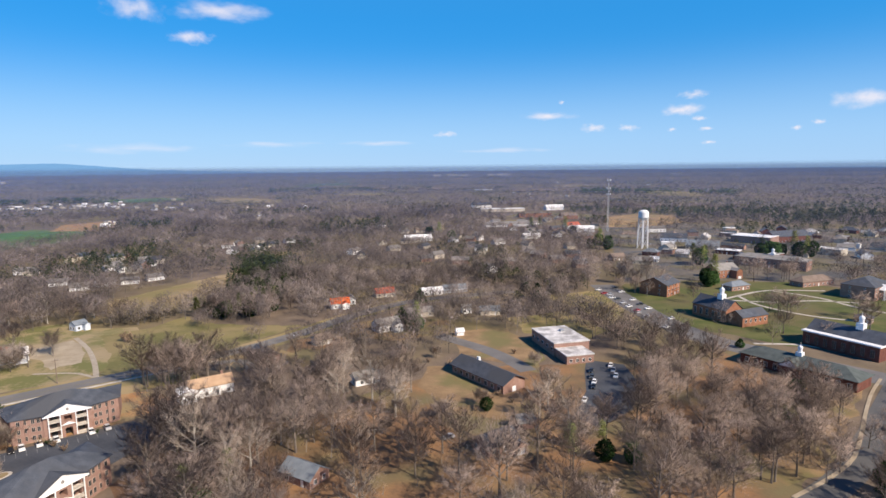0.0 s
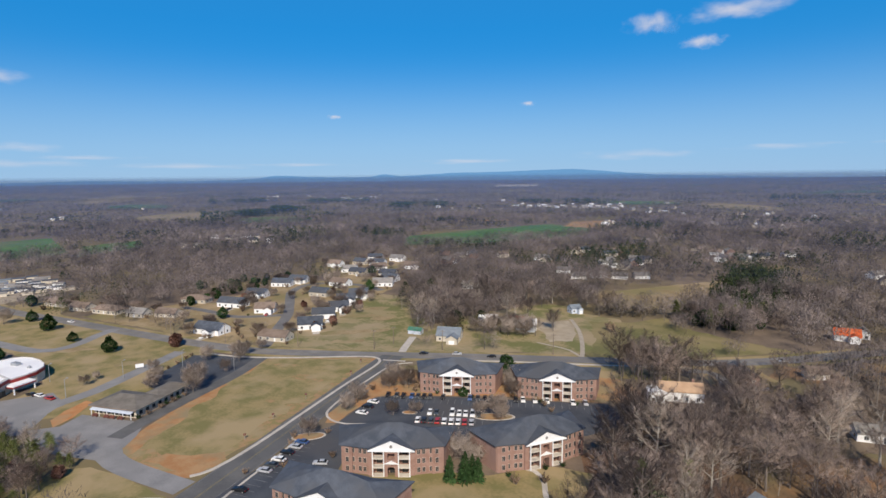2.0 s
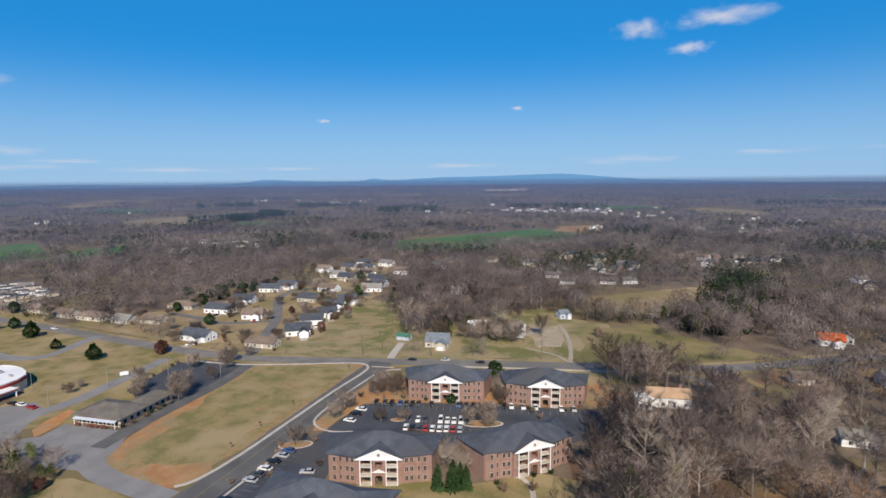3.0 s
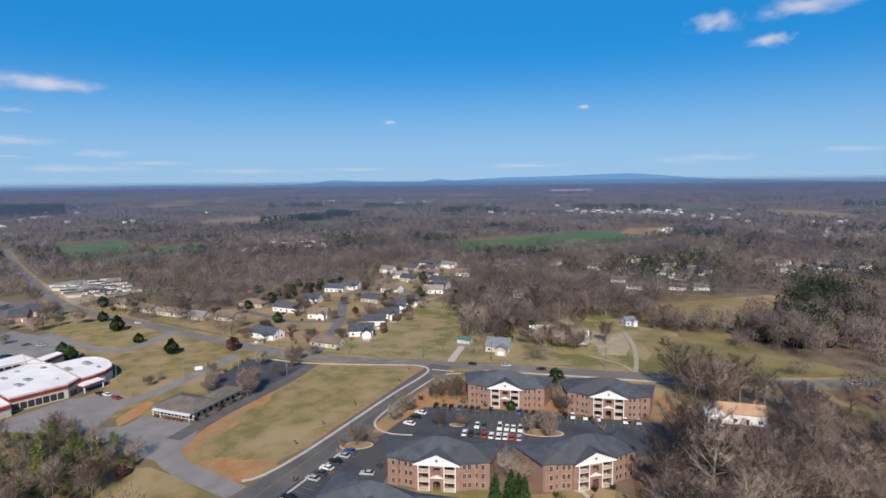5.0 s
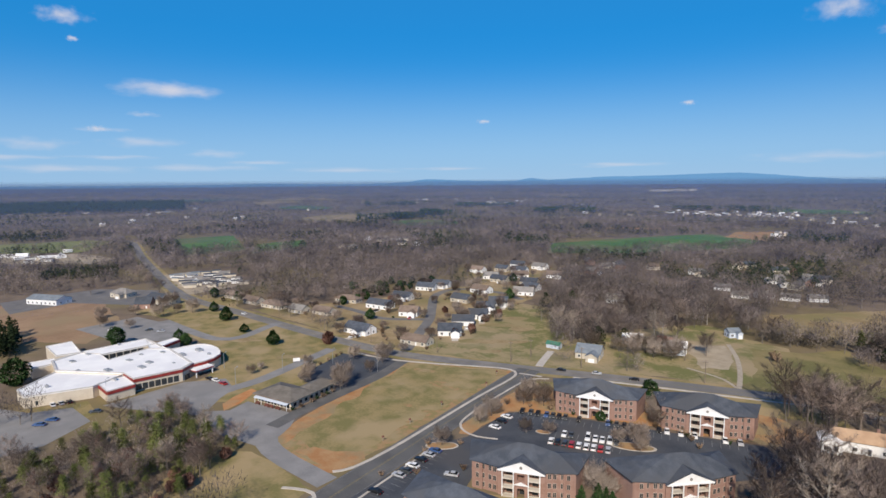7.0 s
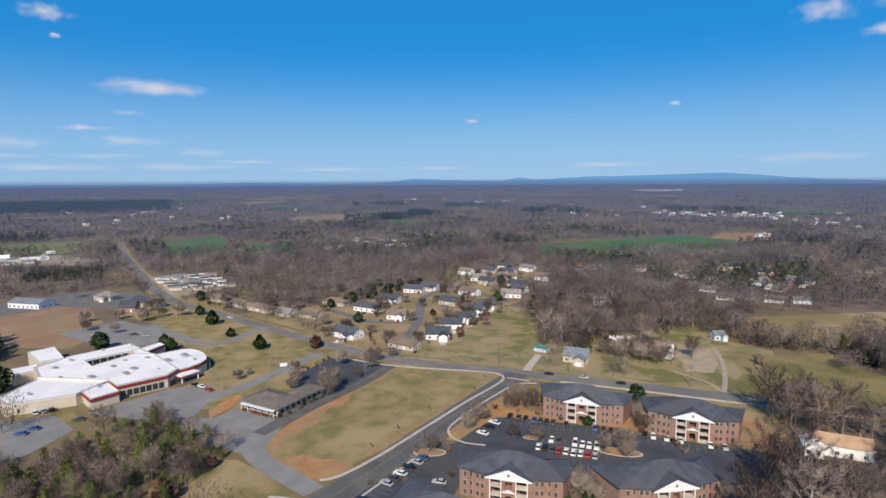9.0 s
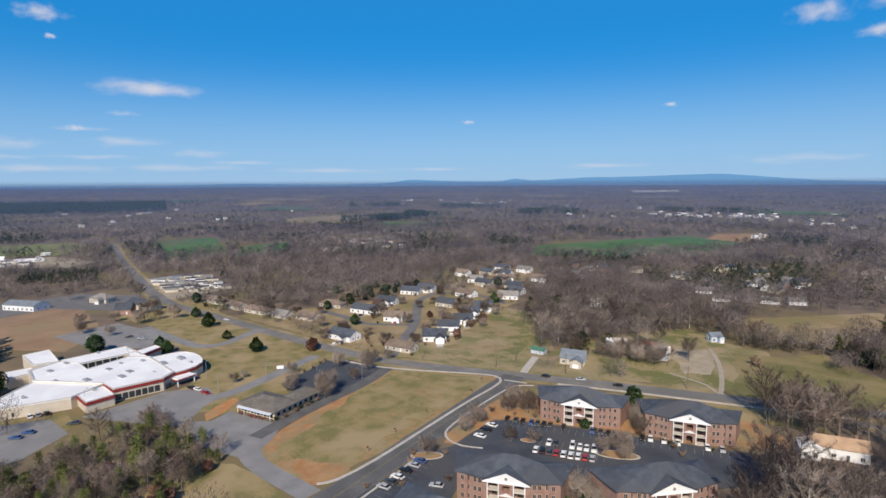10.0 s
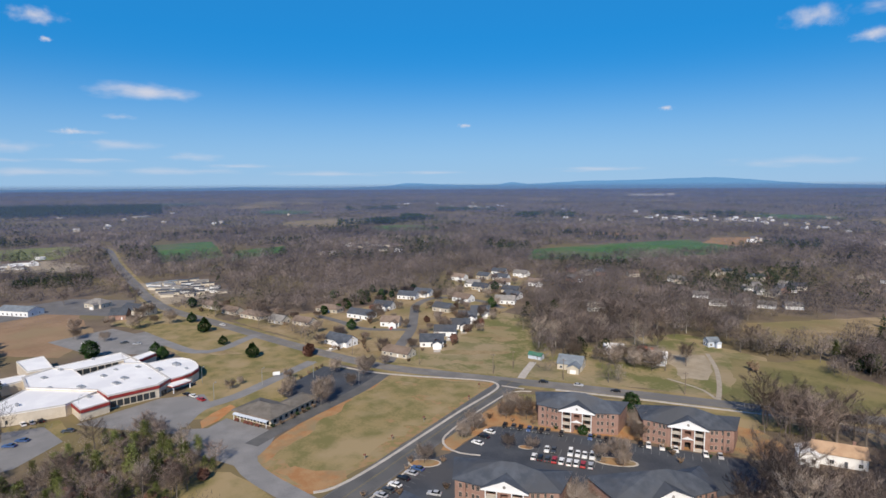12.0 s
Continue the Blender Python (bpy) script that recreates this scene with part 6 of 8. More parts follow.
def conifer_shapes(seed, H=9.0, R=2.6, tiers=13, blunt=0.0):
    rng = random.Random(seed)
    wood, leaf = Shape(), Shape()
    wood.tube((0, 0, -0.2), (0, 0, H * 0.95), 0.03 * H * 0.5, 0.03, 7)
    if blunt > 0.5:
        # dense rounded crown of short sprays, most of them near its skin
        for k in range(2400):
            d = Vector((rng.gauss(0, 1), rng.gauss(0, 1), rng.gauss(0, 1))).normalized() * rng.uniform(0.45, 1.0) ** 0.4
            lump = 1 + 0.4 * noise.noise((d.x * 1.7 + seed, d.y * 1.7, d.z * 1.7))
            taper = 1 - (1 - blunt) * 2.2 * max(0.0, d.z)
            p = Vector((d.x * R * lump * taper, d.y * R * lump * taper, H * 0.52 + d.z * H * 0.46 * lump))
            sliver(leaf, p, p + d * 0.35 + Vector((rng.uniform(-0.45, 0.45), rng.uniform(-0.45, 0.45), rng.uniform(-0.4, 0.4))), 0.5, rng)
        return wood, leaf
    for t in range(tiers):
        f = t / (tiers - 1)
        z = H * (0.08 + 0.9 * f)
        r = R * ((1 - f) ** 0.75 * (1 - blunt) + blunt * math.sqrt(max(0.0, 1 - (1.75 * f - 0.75) ** 2))) + 0.12
        n = max(6, int(22 * (1 - 0.6 * f)))
        for i in range(n):
            a = 6.283 * (i + rng.random()) / n
            rr = r * rng.uniform(0.65, 1.12)
            base = Vector((math.cos(a) * rr * 0.15, math.sin(a) * rr * 0.15, z + 0.1 * rr))
            tip = Vector((math.cos(a) * rr, math.sin(a) * rr, z - rr * rng.uniform(0.0, 0.3)))
            for k in range(5):
                p = base.lerp(tip, rng.uniform(0.1, 0.8))
                q = p + (tip - base) * rng.uniform(0.25, 0.5) + Vector((rng.uniform(-0.4, 0.4), rng.uniform(-0.4, 0.4), rng.uniform(-0.3, 0.45)))
                sliver(leaf, p, q, 0.3 + 0.1 * R * rng.random(), rng)
    return wood, leaf


def pine_shapes(seed, H=15.0, R=3.4, low=0.38):
    """A loblolly-like pine: bare lower trunk, ragged clumps of needles above."""
    rng = random.Random(seed)
    wood, leaf = Shape(), Shape()
    wood.tube((0, 0, -0.2), (0.3, 0.1, H * 0.95), 0.24, 0.05, 7)
    for i in range(26):
        f = i / 25
        z = H * (low + (0.98 - low) * f)
        a = 2.4 * i
        r = R * (1 - f * 0.75) * rng.uniform(0.6, 1.1)
        tip = Vector((math.cos(a) * r, math.sin(a) * r, z + 0.3 * r))
        wood.tube((0.2 * f, 0, z - 0.4), tip, 0.06, 0.02, 3)
        for k in range(46):
            c = tip + Vector((rng.gauss(0, 0.55), rng.gauss(0, 0.55), rng.gauss(0.1, 0.35))) - Vector((math.cos(a), math.sin(a), 0)) * rng.uniform(0, r * 0.6)
            d = Vector((rng.uniform(-1, 1), rng.uniform(-1, 1), rng.uniform(-0.3, 1))).normalized() * rng.uniform(0.45, 0.9)
            sliver(leaf, c, c + d, 0.2, rng)
    return wood, leaf


def shrub_shapes(seed, H=2.2, R=1.6):
    rng = random.Random(seed)
    wood, leaf = Shape(), Shape()
    for i in range(9):
        a = 0.7 * i
        tip = Vector((math.cos(a) * R * rng.uniform(0.4, 0.9), math.sin(a) * R * rng.uniform(0.4, 0.9), H * rng.uniform(0.7, 1.0)))
        wood.tube((0, 0, -0.1), tip, 0.05, 0.015, 4)
        for k in range(46):
            p = tip * rng.uniform(0.3, 1.0)
            d = Vector((rng.uniform(-1, 1), rng.uniform(-1, 1), rng.uniform(-0.2, 1))) * rng.uniform(0.3, 0.7)
            sliver(leaf, p, p + d, 0.12, rng)
    return wood, leaf


def soup(name, v, nrm):
    """A mesh of loose triangles, three corners each in v, with one soft normal each."""
    v = np.asarray(v, np.float32).reshape(-1, 3, 3)
    g = np.cross(v[:, 1] - v[:, 0], v[:, 2] - v[:, 0])
    turn = g @ np.array([SUN_AZ[0] * 0.7, SUN_AZ[1] * 0.7, 0.7]) < 0
    v[turn] = v[turn][:, ::-1]
    n = len(v)
    me = bpy.data.meshes.new(name)
    me.vertices.add(3 * n)
    me.vertices.foreach_set("co", v.ravel())
    me.loops.add(3 * n)
    me.loops.foreach_set("vertex_index", np.arange(3 * n, dtype=np.int32))
    me.polygons.add(n)
    me.polygons.foreach_set("loop_start", np.arange(0, 3 * n, 3, dtype=np.int32))
    me.polygons.foreach_set("use_smooth", np.ones(n, bool))
    me.attributes.new("custom_normal", "FLOAT_VECTOR", "POINT").data.foreach_set("vector", np.repeat(nrm, 3, axis=0).astype(np.float32).ravel())
    me.update(calc_edges=True)
    return me


def grown(name, label, category, shapes, bark, leaf, group):
    ob = thing(name, label, category, group=group)
    part("trunk", shapes[0].mesh("trunk", bark, False), None, ob)
    v = np.array(shapes[1].v, np.float32).reshape(-1, 3, 3)
    c = v.mean(axis=1)
    low, high = c.min(axis=0), c.max(axis=0)
    nrm = (c - (low * 0.6 + high * 0.4)) / ((high - low) * 0.5) * 0.6 + np.array([0, 0, 0.9]) + np.random.RandomState(len(c)).randn(len(c), 3) * 0.2
    me = soup("crown", v, nrm / np.linalg.norm(nrm, axis=1)[:, None])
    me.materials.append(leaf)
    part("crown", me, None, ob)
    return ob


KINDS = {"bare": [grown("bare_tree", "tall bare grey-brown deciduous tree in winter", "tree", bare_tree_shapes(s, h, r, l, u), BARK, TWIG, "bare trees") for s, h, r, l, u in ((1, 15, 6.0, 9, 0.5), (2, 17, 6.6, 10, 0.7), (3, 13, 5.4, 8, 0.4), (4, 18, 5.6, 10, 1.0), (5, 14, 6.4, 9, 0.3))],
         "pale": [grown("bare_tree", "pale-barked bare sycamore tree", "tree", bare_tree_shapes(6, 16, 5.2, 9, 0.7), PALEBARK, PALETWIG, "bare trees")],
         "fir": [grown("conifer", "dark green round evergreen tree on grass", "tree", conifer_shapes(s, h, r, 13, 0.7), BARK, NEEDLE, "evergreen trees") for s, h, r in ((11, 8.6, 3.6), (12, 8.0, 3.5))],
         "cedar": [grown("evergreen_tree", "dense rounded dark evergreen tree", "tree", conifer_shapes(13, 8, 3.2, 13, 1.0), BARK, NEEDLE, "evergreen trees")],
         "pine": [grown("pine_tree", "ragged yellow-green pine tree", "tree", pine_shapes(s), BARK, PINE, "pine trees") for s in (14, 15)],
         "shrubby": [grown("evergreen_tree", "loose yellow-green young pine in the thicket", "tree", pine_shapes(s, 9, 3.0, 0.12), BARK, PINE, "evergreen trees") for s in (21, 22)],
         "spruce": [grown("conifer", "pointed dark green conifer beside the apartments", "tree", conifer_shapes(s, 9.5, 2.7, 17, 0.12), BARK, NEEDLE, "evergreen trees") for s in (23, 24)],
         "shrub": [grown("shrub", "brown leafless shrub on mulch", "shrub", shrub_shapes(s), BARK, SHRUB, "shrubs") for s in (16, 17)],
         "green_shrub": [grown("shrub", "round dark green clipped shrub", "shrub", shrub_shapes(18, 1.6, 1.4), BARK, NEEDLE, "shrubs")],
         "small": [grown("small_tree", "small bare spreading car park tree", "tree", bare_tree_shapes(19, 6.5, 3.6, 10, 0.4), BARK, PALETWIG, "small trees")],
         "yard": [grown("yard_tree", "bare brown twiggy tree in a house yard", "tree", bare_tree_shapes(q, 9.0, 4.4, 11, 0.45), BARK, TWIG, "yard trees") for q in (41, 42)],
         "rust": [grown("small_tree", "small round tree with rusty dead leaves", "tree", conifer_shapes(20, 6.0, 2.7, 13, 0.9), BARK, RUSTLEAF, "small trees")]}
ivy_tree = grown("bare_tree", "pale bare sycamore with its trunk wrapped in green ivy", "tree", bare_tree_shapes(31, 19, 4.6, 10, 1.1), PALEBARK, PALETWIG, "bare trees")
ivy_tree.matrix_basis = pose(-51, 153, 0)
rng, s = random.Random(8), Shape()
for k in range(900):
    a, z = rng.uniform(0, 6.283), rng.uniform(1, 13)
    r = (2.6 - abs(z - 6) * 0.22) * rng.random() ** 0.6
    p = Vector((r * math.cos(a), r * math.sin(a), z))
    sliver(s, p, p + Vector((rng.uniform(-0.5, 0.5), rng.uniform(-0.5, 0.5), rng.uniform(-0.5, 0.4))), 0.3, rng)
part("ivy", s.mesh("ivy", PINE, False), None, ivy_tree, "green ivy leaves")
planted = {}
tree_rng = random.Random(77)


def plant(kind, x, y, k=1.0):
    protos = KINDS[kind]
    i = planted.get(kind, 0)
    planted[kind] = i + 1
    s = k * tree_rng.uniform(0.85, 1.15)
    m = pose(x, y, -0.05, 0, 0, tree_rng.uniform(0, 360))
    proto = protos[i % len(protos)]
    ob = proto if i < len(protos) else copy_thing(proto, m)
    ob.matrix_basis = m
    ob.scale = (s, s, s * tree_rng.uniform(0.92, 1.08))


APTS = [(-156, 179, 16), (-121.5, 201.5, 16), (-128, 114.6, 17), (-97.6, 149, 16), (-118.5, 84, 17)]


def free(xs, ys, rs, margin=0.0, soft=True):
    """Where the woods may stand."""
    ok = np.ones(len(xs), bool)
    chance = np.array([rs.random() for _ in range(len(xs))])
    for poly, keep in LOTS:
        ok &= ~(inside(poly, xs, ys) & (chance > (keep if soft else 0)))
    for x, y, r in CIRCLES + APTS:
        ok &= (xs - x) ** 2 + (ys - y) ** 2 > (r + margin) ** 2
    for line, w in LINES:
        for a, b in zip(line[:-1], line[1:]):
            d = b - a
            t = np.clip(((xs - a.x) * d.x + (ys - a.y) * d.y) / max(d.length_squared, 1e-6), 0, 1)
            ok &= (xs - a.x - d.x * t) ** 2 + (ys - a.y - d.y * t) ** 2 > (w + margin) ** 2
    return ok


# near trees, one by one
def grove(poly, spacing, kinds, seed, k=1.0, cap=999):
    rs = random.Random(seed)
    x0, x1, y0, y1 = min(p[0] for p in poly), max(p[0] for p in poly), min(p[1] for p in poly), max(p[1] for p in poly)
    pts = [(x + rs.uniform(-0.42, 0.42) * spacing, y + rs.uniform(-0.42, 0.42) * spacing) for x in np.arange(x0, x1, spacing) for y in np.arange(y0, y1, spacing)]
    xs, ys = np.array([p[0] for p in pts]), np.array([p[1] for p in pts])
    ok = inside(poly, xs, ys) & free(xs, ys, rs)
    for i in np.nonzero(ok)[0][:cap]:
        plant(rs.choice(kinds), float(xs[i]), float(ys[i]), k * rs.uniform(0.8, 1.15))


grove([(-66, 118), (-72, 150), (-84, 176), (-94, 208), (-60, 215), (-26, 190), (-28, 118), (-50, 100)], 10.0, ("bare", "pale", "bare", "pale", "bare"), 1, 1.2)
grove([(-100, 228), (-128, 246), (-100, 262), (-62, 246), (-30, 260), (-26, 192), (-62, 214)], 8.8, ("bare",), 2, 1.1)
grove([(-26, 100), (-28, 240), (60, 250), (62, 182), (40, 100)], 12.8, ("bare", "bare", "bare", "bare", "bare", "pale"), 3, 1.12)
grove([(60, 100), (66, 182), (96, 240), (126, 246), (152, 214), (160, 194), (142, 170), (118, 150), (92, 112)], 9.2, ("bare",), 4, 0.9)
grove([(150, 150), (176, 176), (200, 190), (190, 150), (160, 130)], 10.0, ("bare", "bare", "cedar"), 5, 1.0)
grove([(-240, -34), (-236, -10), (-246, 8), (-258, 22), (-252, 36), (-226, 43), (-206, 50), (-194, 36), (-176, 20), (-190, -30)], 5.6, ("bare", "shrubby", "shrub", "shrubby", "shrub", "shrubby", "rust"), 6, 0.66, 150)
for x, y, kind, k in ((-443, 87, "fir", 0.9), (-408, 88, "fir", 1.05), (-368, 90, "fir", 0.85), (-330, 97, "fir", 1.2), (-368, 52, "fir", 0.9), (-358, 54, "fir", 0.9), (-382, 20, "cedar", 1.35), (-330, -25, "cedar", 1.9), (-313, 124, "rust", 1.0),
                      (-222, 39, "pale", 0.8), (-203, 23, "pale", 0.75), (-151, 206, "cedar", 1.0), (138, 141, "bare", 0.95), (123, 128, "bare", 0.9), (148, 153, "bare", 0.85), (108, 117, "bare", 0.95), (130, 133, "cedar", 1.2), (119, 153, "bare", 0.9), (131, 164, "bare", 0.95), (143, 178, "bare", 0.8), (112, 146, "bare", 0.9), (155, 190, "bare", 0.75), (104, 144, "bare", 0.95), (125, 168, "cedar", 0.9), (-64, 224, "bare", 0.9), (-58, 216, "bare", 1.0), (-56, 232, "bare", 0.9), (-50, 246, "bare", 0.8), (-52, 262, "bare", 0.8), (-90, 240, "bare", 0.8), (-112, 352, "cedar", 1.5), (-104, 357, "pine", 1.0), (-96, 352, "cedar", 1.3), (-90, 362, "pine", 1.1), (-118, 362, "bare", 0.8), (-84, 350, "bare", 0.9), (-126, 366, "cedar", 1.1), (-100, 366, "bare", 1.0), (-150, 306, "shrub", 2.2), (-147, 304, "shrub", 2.0), (-440, 14, "bare", 0.7), (-448, 54, "bare", 0.8), (-447, 73, "small", 1.2), (-534, 62, "bare", 0.9), (-613, 54, "bare", 1.0), (-576, 59, "bare", 0.9), (-645, 27, "bare", 1.0), (-498, 99, "cedar", 1.2), (-571, 13, "bare", 0.8), (-107.5, 118, "spruce", 0.9), (-104, 121, "spruce", 1.0), (-101.5, 124, "spruce", 0.95), (-104.5, 125, "spruce", 0.8), (-133, 196, "cedar", 0.95), (-148, 172, "fir", 0.55), (-340, -45, "cedar", 1.4), (-352, -52, "cedar", 1.5), (-366, -48, "cedar", 1.4), (-380, -60, "pine", 1.1),
                      (10, 372, "fir", 1.2), (-2, 322, "fir", 1.3), (29, 200, "cedar", 0.8), (6, 312, "pine", 1.0), (60, 160, "cedar", 1.0), (68, 158, "cedar", 0.8), (165, 262, "fir", 0.7), (150, 200, "cedar", 1.1), (-58, 138, "pine", 1.1), (-54, 134, "cedar", 1.3), (227, 404, "cedar", 1.5), (233, 409, "cedar", 1.3), (270, 499, "cedar", 1.8), (277, 503, "pine", 1.2), (352, 532, "cedar", 1.5), (362, 530, "cedar", 1.7), (386, 528, "cedar", 1.7), (396, 526, "cedar", 1.5), (34, 748, "cedar", 1.7), (46, 730, "pine", 1.2), (60, 714, "cedar", 1.8), (223, 636, "cedar", 1.7), (232, 630, "cedar", 1.4), (180, 793, "pine", 1.5), (190, 785, "pine", 1.4), (217, 752, "pine", 1.6), (225, 745, "cedar", 1.7), (202, 283, "bare", 0.9), (264, 307, "bare", 1.0), (272, 312, "bare", 0.8), (210, 262, "bare", 0.7), (293, 415, "bare", 1.0), (300, 422, "bare", 0.9), (170, 402, "bare", 0.8), (166, 396, "bare", 0.7)):
    plant(kind, x, y, k)
for x, y, k in ((-224, 246, 1.15), (-236, 264, 1.2), (-229, 258, 1.1), (-240, 252, 1.0), (-248, 246, 1.1), (-222, 268, 1.2), (-197, 292, 0.9), (-178, 290, 0.85), (-174, 284, 0.8), (-204, 288, 1.1), (-244, 268, 1.1), (-252, 262, 1.0), (-238, 280, 1.2), (-176, 268, 0.7), (-216, 296, 1.1), (-262, 270, 1.2), (-250, 284, 1.25), (-244, 298, 1.1), (-238, 310, 1.2), (-236, 324, 1.05), (-226, 334, 1.2), (-214, 348, 1.1), (-204, 354, 1.2), (-192, 358, 1.05), (-248, 312, 1.2), (-232, 342, 1.1), (-270, 286, 1.2), (-284, 286, 1.1)):
    plant("bare" if k > 1.12 or k < 1 else "pale", x, y, k)
for x, y, kind, k in ((-354, 172, "fir", 0.9), (-353, 296, "fir", 1.1), (-410, 348, "fir", 1.2), (-426, 217, "cedar", 0.7), (-432, 226, "cedar", 0.6), (-451, 249, "cedar", 0.8), (-456, 256, "cedar", 0.7), (-466, 209, "cedar", 0.8), (-472, 216, "cedar", 0.7), (-440, 240, "cedar", 0.7), (-414, 190, "cedar", 0.8), (-418, 200, "cedar", 0.7), (-424, 236, "cedar", 0.7), (-438, 252, "cedar", 0.8), (-444, 268, "cedar", 0.7), (-450, 282, "cedar", 0.9), (-410, 176, "cedar", 0.8), (-462, 268, "cedar", 0.8), (-440, 215, "cedar", 0.8), (-446, 226, "cedar", 1.0), (-455, 236, "cedar", 0.8), (-430, 204, "cedar", 0.8), (-470, 250, "cedar", 0.85), (-284, 195, "rust", 0.8), (-281, 199, "shrub", 1.3), (-303, 233, "rust", 0.8), (-308, 240, "shrub", 1.5), (-312, 252, "rust", 0.7), (-320, 269, "small", 0.9), (-411, 282, "rust", 1.0), (-404, 278, "small", 1.1), (-340, 234, "small", 0.9), (-342, 226, "rust", 0.7), (-318, 127, "rust", 0.9), (-270, 141, "small", 0.9), (-276, 139, "small", 0.8), (-300, 156, "shrub", 1.2), (-308, 158, "shrub", 1.2), (-315, 161, "shrub", 1.3), (-322, 165, "shrub", 1.2), (-330, 168, "shrub", 1.2), (-466, 16, "small", 1.2), (-444, 49, "small", 1.2), (-462, 37, "small", 1.0), (-487, 65, "small", 1.3), (-478, 58, "small", 1.2), (-452, 64, "small", 1.0),
                      # the first eight here stand out of view, added to shade the curved street
                      (158, 142, "bare", 0.8), (172, 155, "bare", 0.85), (184, 168, "bare", 0.8), (196, 180, "bare", 0.8), (146, 130, "bare", 0.85), (206, 192, "bare", 0.75), (134, 120, "cedar", 1.1), (140, 127, "pine", 0.8), (48, 156, "pine", 0.85), (61, 166, "pine", 0.75), (5, 310, "fir", 1.3)):
    plant(kind, x, y, k)
for x, y, k in ((-100, 233, 0.95), (-96, 241, 1.0), (-91, 234, 0.9), (-88, 247, 1.0), (-105, 243, 0.9), (-84, 253, 0.95), (-98, 250, 1.0), (-78, 247, 0.95), (-73, 252, 0.9), (-109, 237, 0.85), (-66, 246, 0.9), (-60, 240, 1.0), (-92, 255, 0.9), (-56, 226, 1.0),
                (150, 178, 0.7), (158, 186, 0.75), (140, 166, 0.7), (146, 160, 0.65), (132, 153, 0.75), (126, 147, 0.7), (118, 142, 0.75), (136, 176, 0.75), (128, 164, 0.7)):
    plant("bare", x, y, k)
for i, (x, y) in enumerate(((36, 214), (32, 209), (28, 205), (25, 200), (40, 206), (12, 196), (6, 188), (16, 190), (-4, 200), (20, 182), (46, 176), (52, 170), (40, 160), (8, 176), (-8, 184), (-14, 176), (2, 166), (56, 196), (62, 258), (52, 264), (58, 246), (20, 252), (10, 256), (14, 262))):
    plant(("shrub", "shrub", "small")[i % 3], x, y, 1.1 if i % 3 < 2 else 0.8)
for i, (x, y) in enumerate(((-178, 341), (-171, 346), (-190, 346), (-196, 339), (-168, 354), (-128, 352), (-121, 358), (-116, 350), (-110, 362), (-104, 371), (-98, 364), (-92, 372), (-122, 372), (-112, 380), (-100, 384), (-88, 386), (-78, 378), (-84, 364), (-74, 366), (-132, 362), (-106, 344), (-94, 342))):
    plant(("pine", "bare", "cedar", "bare", "pine")[i % 5] if i > 4 else "bare", x, y, 0.85)
for x, y, k in ((-302, 232, 0.8), (-298, 240, 0.7), (-312, 252, 0.8), (-372, 236, 0.9), (-380, 262, 0.9), (-350, 240, 0.7), (-345, 158, 0.8), (-362, 150, 1.0), (-296, 168, 0.6), (-300, 205, 0.7), (-322, 226, 0.8), (-372, 205, 0.9), (-392, 232, 0.9), (-404, 292, 1.0), (-410, 306, 1.1), (-385, 318, 1.0), (-352, 300, 0.9)):
    plant("rust" if int(x + y) % 3 == 0 else "small", x, y, k)
for i, (x, y) in enumerate(((164, 389), (168, 378), (179, 386), (200, 343), (222, 317), (234, 323), (222, 309), (286, 438), (284, 422), (298, 425), (295, 412), (290, 450), (316, 436), (242, 279), (252, 284), (165, 428), (180, 450), (166, 452), (287, 466), (330, 392), (386, 478), (397, 448), (332, 340), (156, 400), (190, 430))):
    plant("bare", x, y, (0.95, 0.75, 1.1, 0.85)[i % 4])
for x, y, k in ((-242, 19, 0.9), (-240, 29, 1.0), (-228, 33, 1.05), (-226, 12, 0.95), (-214, 0, 1.0), (-212, 38, 0.9), (-205, 27, 1.05), (-210, -10, 1.0), (-199, 15, 1.0), (-221, -14, 0.9), (-218, 22, 1.1), (-232, 24, 0.85), (-190, 5, 1.0), (-234, 0, 0.9)):
    plant("shrubby", x, y, k)
for i, (x, y) in enumerate(((-208, 47), (-203, 45), (-199, 41), (-195, 35), (-190, 28), (-186, 22), (-180, 16), (-201, 36), (-194, 24))):
    plant(("bare", "shrubby", "rust")[i % 3], x, y, 0.62)
for x, y, k in ((213, 605, 1.9), (206, 615, 1.7), (222, 604, 1.8), (261, 495, 1.9), (267, 488, 1.6), (356, 544, 1.7), (366, 542, 1.9), (376, 540, 1.7), (385, 535, 1.9), (395, 530, 1.6), (406, 537, 1.8), (228, 411, 1.7), (239, 419, 1.8)):
    plant("pine" if int(x) % 2 else "cedar", x, y, k * (0.75 if int(x) % 2 else 0.95))
for x, y, k in ((-262, 94, 1.0), (-256, 90, 0.9), (-244, 104, 1.3), (-238, 100, 1.2), (-252, 122, 0.9), (-262, 134, 1.0), (-276, 124, 0.9), (-280, 100, 0.8), (-288, 78, 0.6), (-283, 72, 0.6), (-156, 140, 0.8), (-150, 146, 0.7), (-126, 166, 1.0), (-122, 163, 0.9), (-131, 162, 0.8), (-176, 139, 1.0), (-173, 131, 0.9), (-165, 108, 0.9),
                (-178, 158, 1.0), (-172, 164, 1.1), (-184, 166, 0.9), (-168, 172, 1.0), (-132, 186, 1.0), (-136, 190, 1.1), (-128, 192, 0.9), (-109, 131, 0.9), (-113, 129, 1.0), (-106, 136, 1.0), (-346, 160, 1.0), (-272, 152, 0.8), (-420, 30, 1.0), (-436, 16, 0.9)):
    plant("small", x, y, k)
